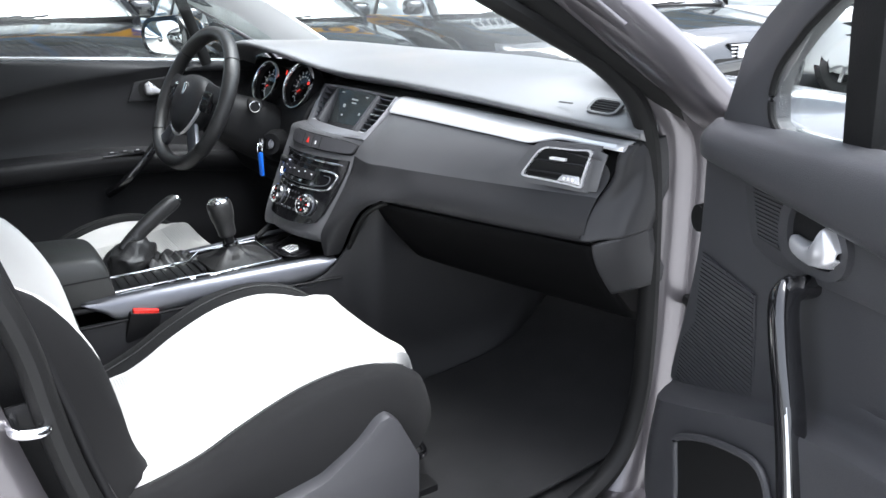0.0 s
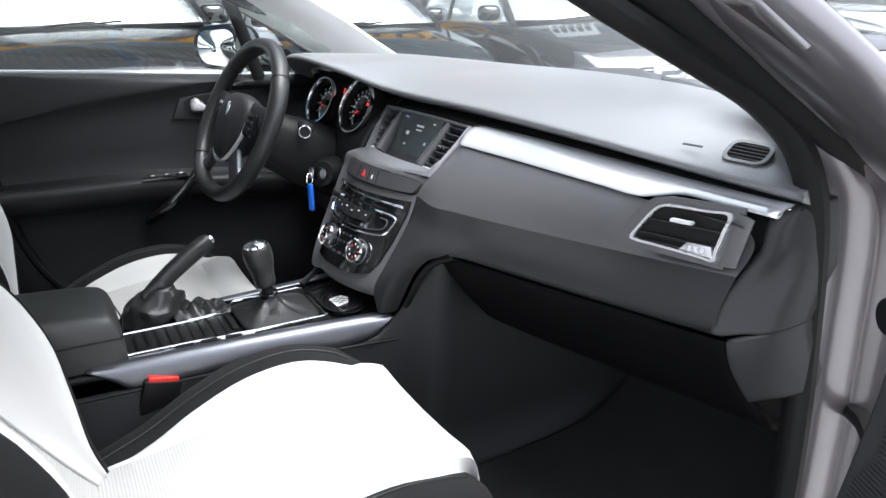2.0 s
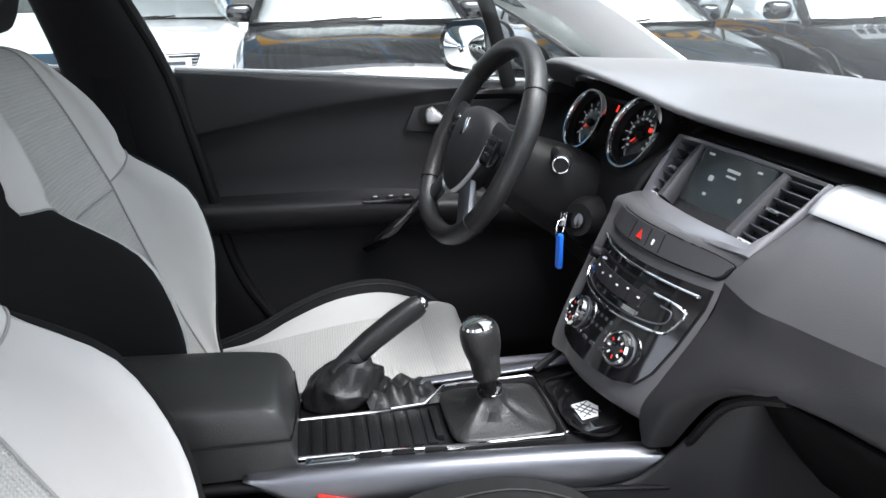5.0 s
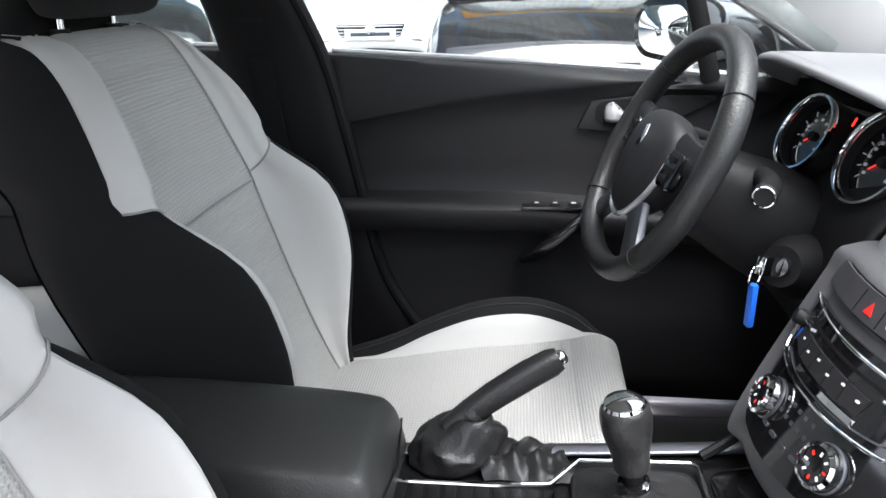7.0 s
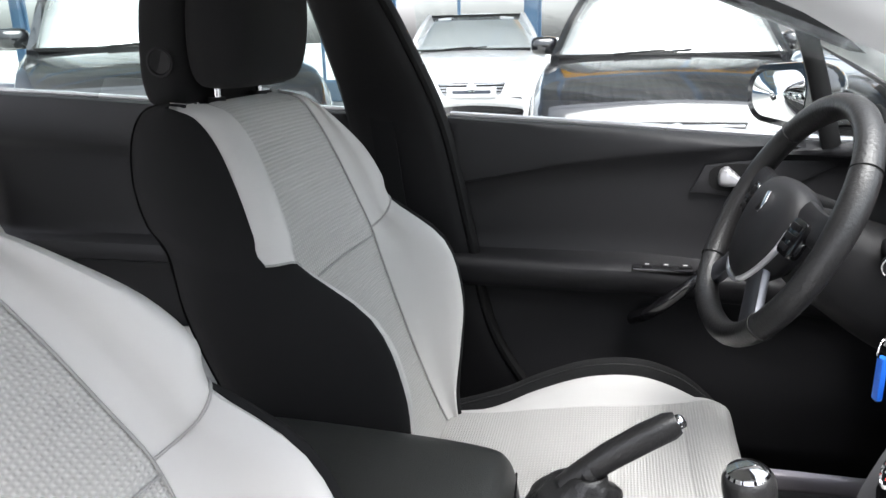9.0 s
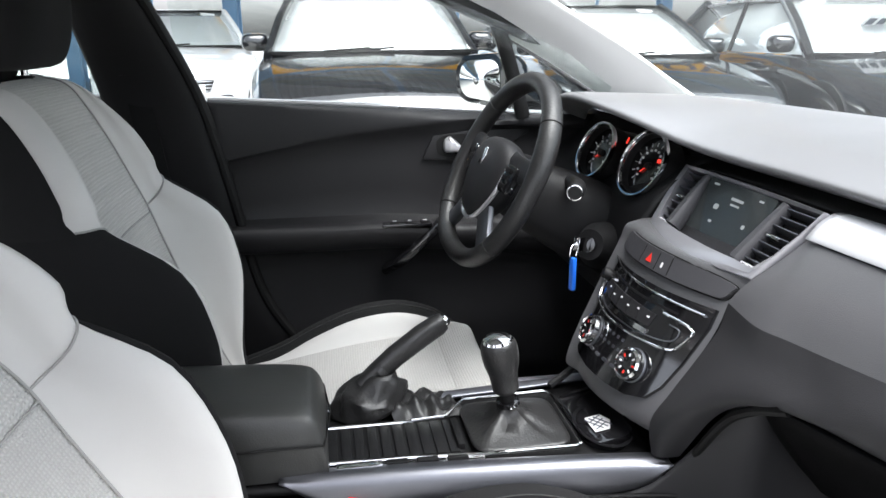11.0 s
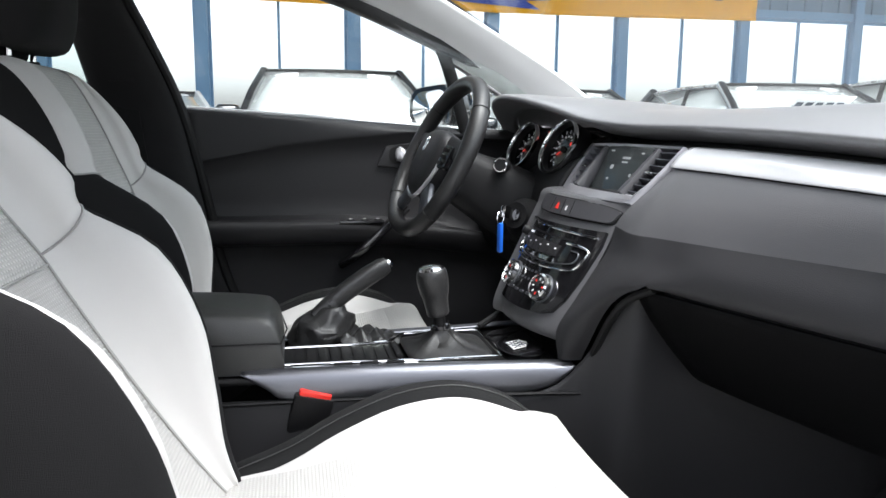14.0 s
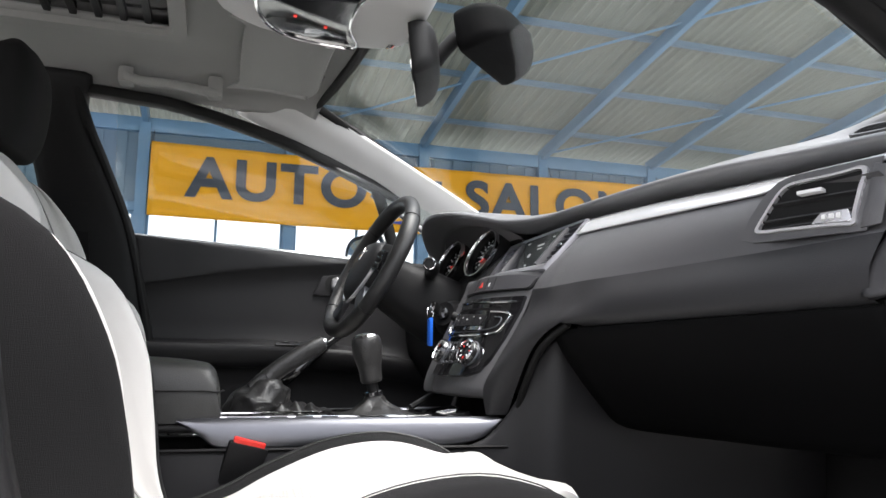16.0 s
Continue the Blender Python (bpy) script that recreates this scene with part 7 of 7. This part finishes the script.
def parked_car(label, paint, m, L=4.4, W=1.80, H=1.47, hood=0.98, van=False, sign=False):
    """Car along local +y, built in place and then set at the pose m."""
    c = thing("parked_car", (0, 0, 0), label, "car", "parked cars")
    hw, f = W / 2, L / 2
    nose = hood - 0.26
    st = [(f, nose - 0.30, 0.66, 0.30), (f - 0.06, nose - 0.06, 0.80, 0.22), (f - 0.30, nose + 0.10, 0.93, 0.19), (f - 0.80, hood - 0.06, 1.0, 0.18), (f - 1.35, hood + 0.01, 1.0, 0.18), (0.2, hood + 0.02, 1.0, 0.18), (-0.8, hood + 0.03, 1.0, 0.18), (-f + 0.6, hood + 0.05, 0.98, 0.19), (-f + 0.12, hood, 0.90, 0.25), (-f, hood - 0.3, 0.78, 0.36)]
    rows = []
    for y, z, k, zb in st:
        w = hw * k
        half = [(-w * 0.90, zb), (-w * 0.985, zb + 0.12), (-w, 0.5 * (z + zb)), (-w * 0.985, z - 0.16), (-w * 0.93, z - 0.05), (-w * 0.80, z - 0.005)]
        r = half + [(0, z + 0.03)] + [(-x, zz) for x, zz in half[::-1]]
        rows.append([(x, y, zz) for x, zz in r])
    part("body", bm_grid(dense(rows, 3, 3), caps=False), paint, c, solid=0.01)
    part("underside", bm_box(-hw * 0.85, hw * 0.85, -f + 0.2, f - 0.2, 0.18, 0.30, 0.02), M_BLACK, c)
    # greenhouse: glass shell, roof and pillars
    a0, a1 = f - 1.25, f - (1.65 if van else 2.05)
    c1, c0 = -f + (0.25 if van else 0.85), -f + (0.10 if van else 0.25)
    wb, wt = hw * 0.86, hw * (0.80 if van else 0.66)
    zb, zt = hood, H
    gl = part("glass", bm_grid([[(-wb, y0, zb), (-wt, y1, zt - 0.04)] for y0, y1 in ((a0, a1), (0.35 * a0 + 0.65 * c0, 0.35 * a1 + 0.65 * c1), (c0, c1))]), M_CARGLASS, c, "windows with bright reflection put into their pale colour", solid=0.004)
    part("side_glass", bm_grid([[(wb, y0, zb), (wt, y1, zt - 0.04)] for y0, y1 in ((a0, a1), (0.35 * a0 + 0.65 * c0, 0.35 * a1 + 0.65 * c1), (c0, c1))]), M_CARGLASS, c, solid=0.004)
    part("windscreen", bm_grid(dense([[(x * wb, a0 + 0.12 * (1 - x * x), zb) for x in (-1, -0.5, 0, 0.5, 1)], [(x * (wb + wt) / 2, (a0 + a1) / 2 + 0.13 * (1 - x * x), (zb + zt) / 2 + 0.01) for x in (-1, -0.5, 0, 0.5, 1)], [(x * wt, a1 + 0.10 * (1 - x * x), zt - 0.03) for x in (-1, -0.5, 0, 0.5, 1)]], 3, 2)), M_CARGLASS, c, "large windscreen with bright reflection put into its pale colour", solid=0.004)
    bord = [(x * wb * 0.985, a0 + 0.12 * (1 - x * x) + 0.006, zb + 0.012) for x in (-1, -0.5, 0, 0.5, 1)]
    bord += [(wt * 0.99, a1 + 0.012, zt - 0.03)] + [(x * wt * 0.99, a1 + 0.10 * (1 - x * x) + 0.008, zt - 0.03) for x in (0.5, 0, -0.5)] + [(-wt * 0.99, a1 + 0.012, zt - 0.03)]
    part("windscreen_rubber", bm_tube(bord, 0.022, 6, closed=True, up=(0.05, 0.5, 0.85)), M_BLACK, c)
    for s in (-1, 1):
        part("wiper", bm_tube([(s * 0.10 + 0.25, a0 + 0.115, zb + 0.03), (s * 0.40 + 0.25 if s < 0 else 0.02, a0 + 0.09, zb + 0.05)], 0.010, 6), M_BLACK, c)
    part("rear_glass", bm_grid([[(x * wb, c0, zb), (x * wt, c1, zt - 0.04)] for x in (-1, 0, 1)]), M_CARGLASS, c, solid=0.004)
    roof = [[(x * wt * k, y, zt - 0.05 * x * x * x * x + dz) for x in (-1, -0.8, -0.4, 0, 0.4, 0.8, 1)] for y, k, dz in ((a1 + 0.10, 0.98, -0.035), (a1 - 0.1, 1.02, 0.0), (0.5 * (a1 + c1), 1.03, 0.018), (c1 + 0.1, 1.02, 0.0), (c1 - 0.04, 0.98, -0.04))]
    part("roof", bm_grid(dense(roof, 3, 2)), paint, c, solid=0.02)
    for s in (-1, 1):
        part("front_pillar", bm_sweep([(s * wb, a0, zb - 0.01), (s * (wb + wt) / 2 * 1.005, (a0 + a1) / 2 + 0.01, (zb + zt) / 2 + 0.005), (s * wt, a1, zt - 0.03)], ring(0.035, 0.04, 8, 3)), paint, c)
        part("rear_pillar", bm_sweep([(s * wb, c0, zb - 0.01), (s * wt, c1, zt - 0.03)], ring(0.05, 0.06, 8, 3)), paint, c)
        ym, yt = 0.45 * a0 + 0.55 * c0 + 0.25, 0.45 * a1 + 0.55 * c1 + 0.18
        part("centre_pillar", bm_sweep([(s * (wb + 0.004), ym, zb), (s * (wt + 0.006), yt, zt - 0.04)], ring(0.04, 0.012, 8, 3), up=(1, 0, 0)), M_BLACK, c)
        part("sill_bead", bm_tube([(s * (wb + 0.01), a0, zb + 0.004), (s * (wb + 0.01), c0, zb + 0.004)], 0.010, 6), M_CHROME, c)
        part("roof_edge", bm_tube(cr([(s * wt * 1.01, a1, zt - 0.03), (s * wt * 1.03, 0.5 * (a1 + c1), zt - 0.02), (s * wt * 1.01, c1, zt - 0.04)], 4), 0.014, 6), M_SATIN, c)
        mr = part("mirror", bm_grid(dense([[(s * (wb + 0.10 + x), a0 - 0.28 + d, hood + 0.09 + z) for x, z in [(u * k, v * k) for u, v in rounded(0.20, 0.13, 0.05, 4)]] for d, k in ((0, 0.98), (0.03, 1.0), (0.08, 0.85), (0.11, 0.4))], 2, 1), wrap_v=True, caps=True), paint if paint is not M_CARWHITE else M_DARK, c)
        lx = hw * 0.66
        lamp = [(-0.20, 0.0), (-0.17, 0.07), (0.05, 0.09), (0.20, 0.13), (0.20, 0.06), (0.0, -0.01)]
        part("headlamp", bm_prism([(s * x, z) for x, z in lamp][:: s], 0.05, basis((s * lx, f - 0.20, nose - 0.08), (1, -0.35 * s, 0), (0, -0.3, 1)) @ pose(0, 0, -0.0), 0.012), M_LAMP, c, "clear headlamp")
        for k in (-1, 1):
            part("lamp_bowl", bm_lathe([(0.0, 0.0), (0.03, 0.0), (0.036, 0.012), (0.0, 0.014)], 14, basis((s * (lx + 0.05 * k), f - 0.14 - 0.018 * k * 1, nose - 0.045 + 0.012 * k), (1, -0.35 * s, 0), (0, -0.3, 1))), M_CHROME, c)
        for y in (f - 0.88, -f + 0.85):
            wl = part("wheel", bm_lathe([(0.20, -0.10), (0.30, -0.10), (0.325, -0.07), (0.33, 0.0), (0.325, 0.08), (0.30, 0.10), (0.225, 0.095), (0.215, 0.06)], 28, basis((s * (hw - 0.10), y, 0.33), (0, s, 0), (0, 0, 1))), M_TYRE, c)
            part("arch", bm_lathe([(0.33, 0.0), (0.395, 0.0), (0.395, 0.02), (0.33, 0.02)], 28, basis((s * (hw - 0.035), y, 0.36), (0, s, 0), (0, 0, 1))), M_BLACK, c)
            rim = part("rim", bm_lathe([(0.0, 0.055), (0.05, 0.055), (0.06, 0.03), (0.20, 0.05), (0.222, 0.094), (0.205, 0.10), (0.19, 0.05), (0.05, 0.02), (0.0, 0.03)], 28, basis((s * (hw - 0.10), y, 0.33), (0, s, 0), (0, 0, 1))), M_BLACK, wl)
            for q in range(7):
                part("rim_spoke", bm_box(0.03, 0.21, -0.022, 0.022, 0.07, 0.092, 0.006), M_ALLOY, wl, m=basis((s * (hw - 0.10), y, 0.33), (0, s, 0), (0, 0, 1)) @ pose(0, 0, 0, 0, 0, q * 360 / 7))
    g = part("grille", bm_prism([(-0.36, 0.06), (0.36, 0.06), (0.30, -0.07), (-0.30, -0.07)], 0.03, basis((0, f - 0.055, nose - 0.10), (-1, 0, 0), (0, -0.12, 1)), 0.008), M_BLACK, c, "black radiator grille")
    for q in range(4):
        part("grille_bar", bm_box(-0.34 + 0.006 * q, 0.34 - 0.006 * q, -0.006, 0.006, 0.025, 0.04, 0.002), M_CHROME, g, m=basis((0, f - 0.055, nose - 0.06 - 0.032 * q), (-1, 0, 0), (0, -0.12, 1)))
    part("badge", bm_lathe([(0, 0), (0.055, 0), (0.05, 0.012), (0, 0.015)], 20, basis((0, f + 0.00, nose - 0.09), (-1, 0, 0), (0, -0.12, 1))), M_CHROME, c, "round plain bright badge")
    part("lower_intake", bm_prism(rounded(1.1, 0.16, 0.05), 0.03, basis((0, f - 0.045, 0.42), (-1, 0, 0), (0, 0, 1)), 0.008), M_BLACK, c)
    part("number_plate", bm_box(-0.26, 0.26, f - 0.01, f + 0.012, 0.50, 0.61, 0.004), M_WHITE, c, "plain pale plate")
    part("plate_bar", bm_box(-0.20, 0.20, f + 0.011, f + 0.014, 0.54, 0.575), M_INK, c)
    if sign:
        part("price_sign", bm_box(-0.34, 0.16, -0.004, 0.004, -0.12, 0.12, 0.001), M_WHITE, c, "white price sheet behind the windscreen", m=Matrix.Translation((0.1, 0.5 * (a0 + a1) + 0.20, 0.5 * (zb + zt) + 0.02)) @ pose(0, 0, 0, -58, 0, 0))
        for q in range(5):
            part("price_bar", bm_box(-0.28 + 0.09 * q, -0.22 + 0.09 * q, 0.005, 0.008, -0.04, 0.04), M_INK, c, m=Matrix.Translation((0.1, 0.5 * (a0 + a1) + 0.20, 0.5 * (zb + zt) + 0.02)) @ pose(0, 0, 0, -58, 0, 0))
    c.matrix_basis = m
    return c


for lab, paint, x, y, head, kw in CARS:
    # head: degrees by which the car's nose turns left from +y
    parked_car(lab, {"black": M_CARBLACK, "grey": M_CARGREY, "white": M_CARWHITE}[paint], pose(x, y, 0, 0, 0, head), **kw)
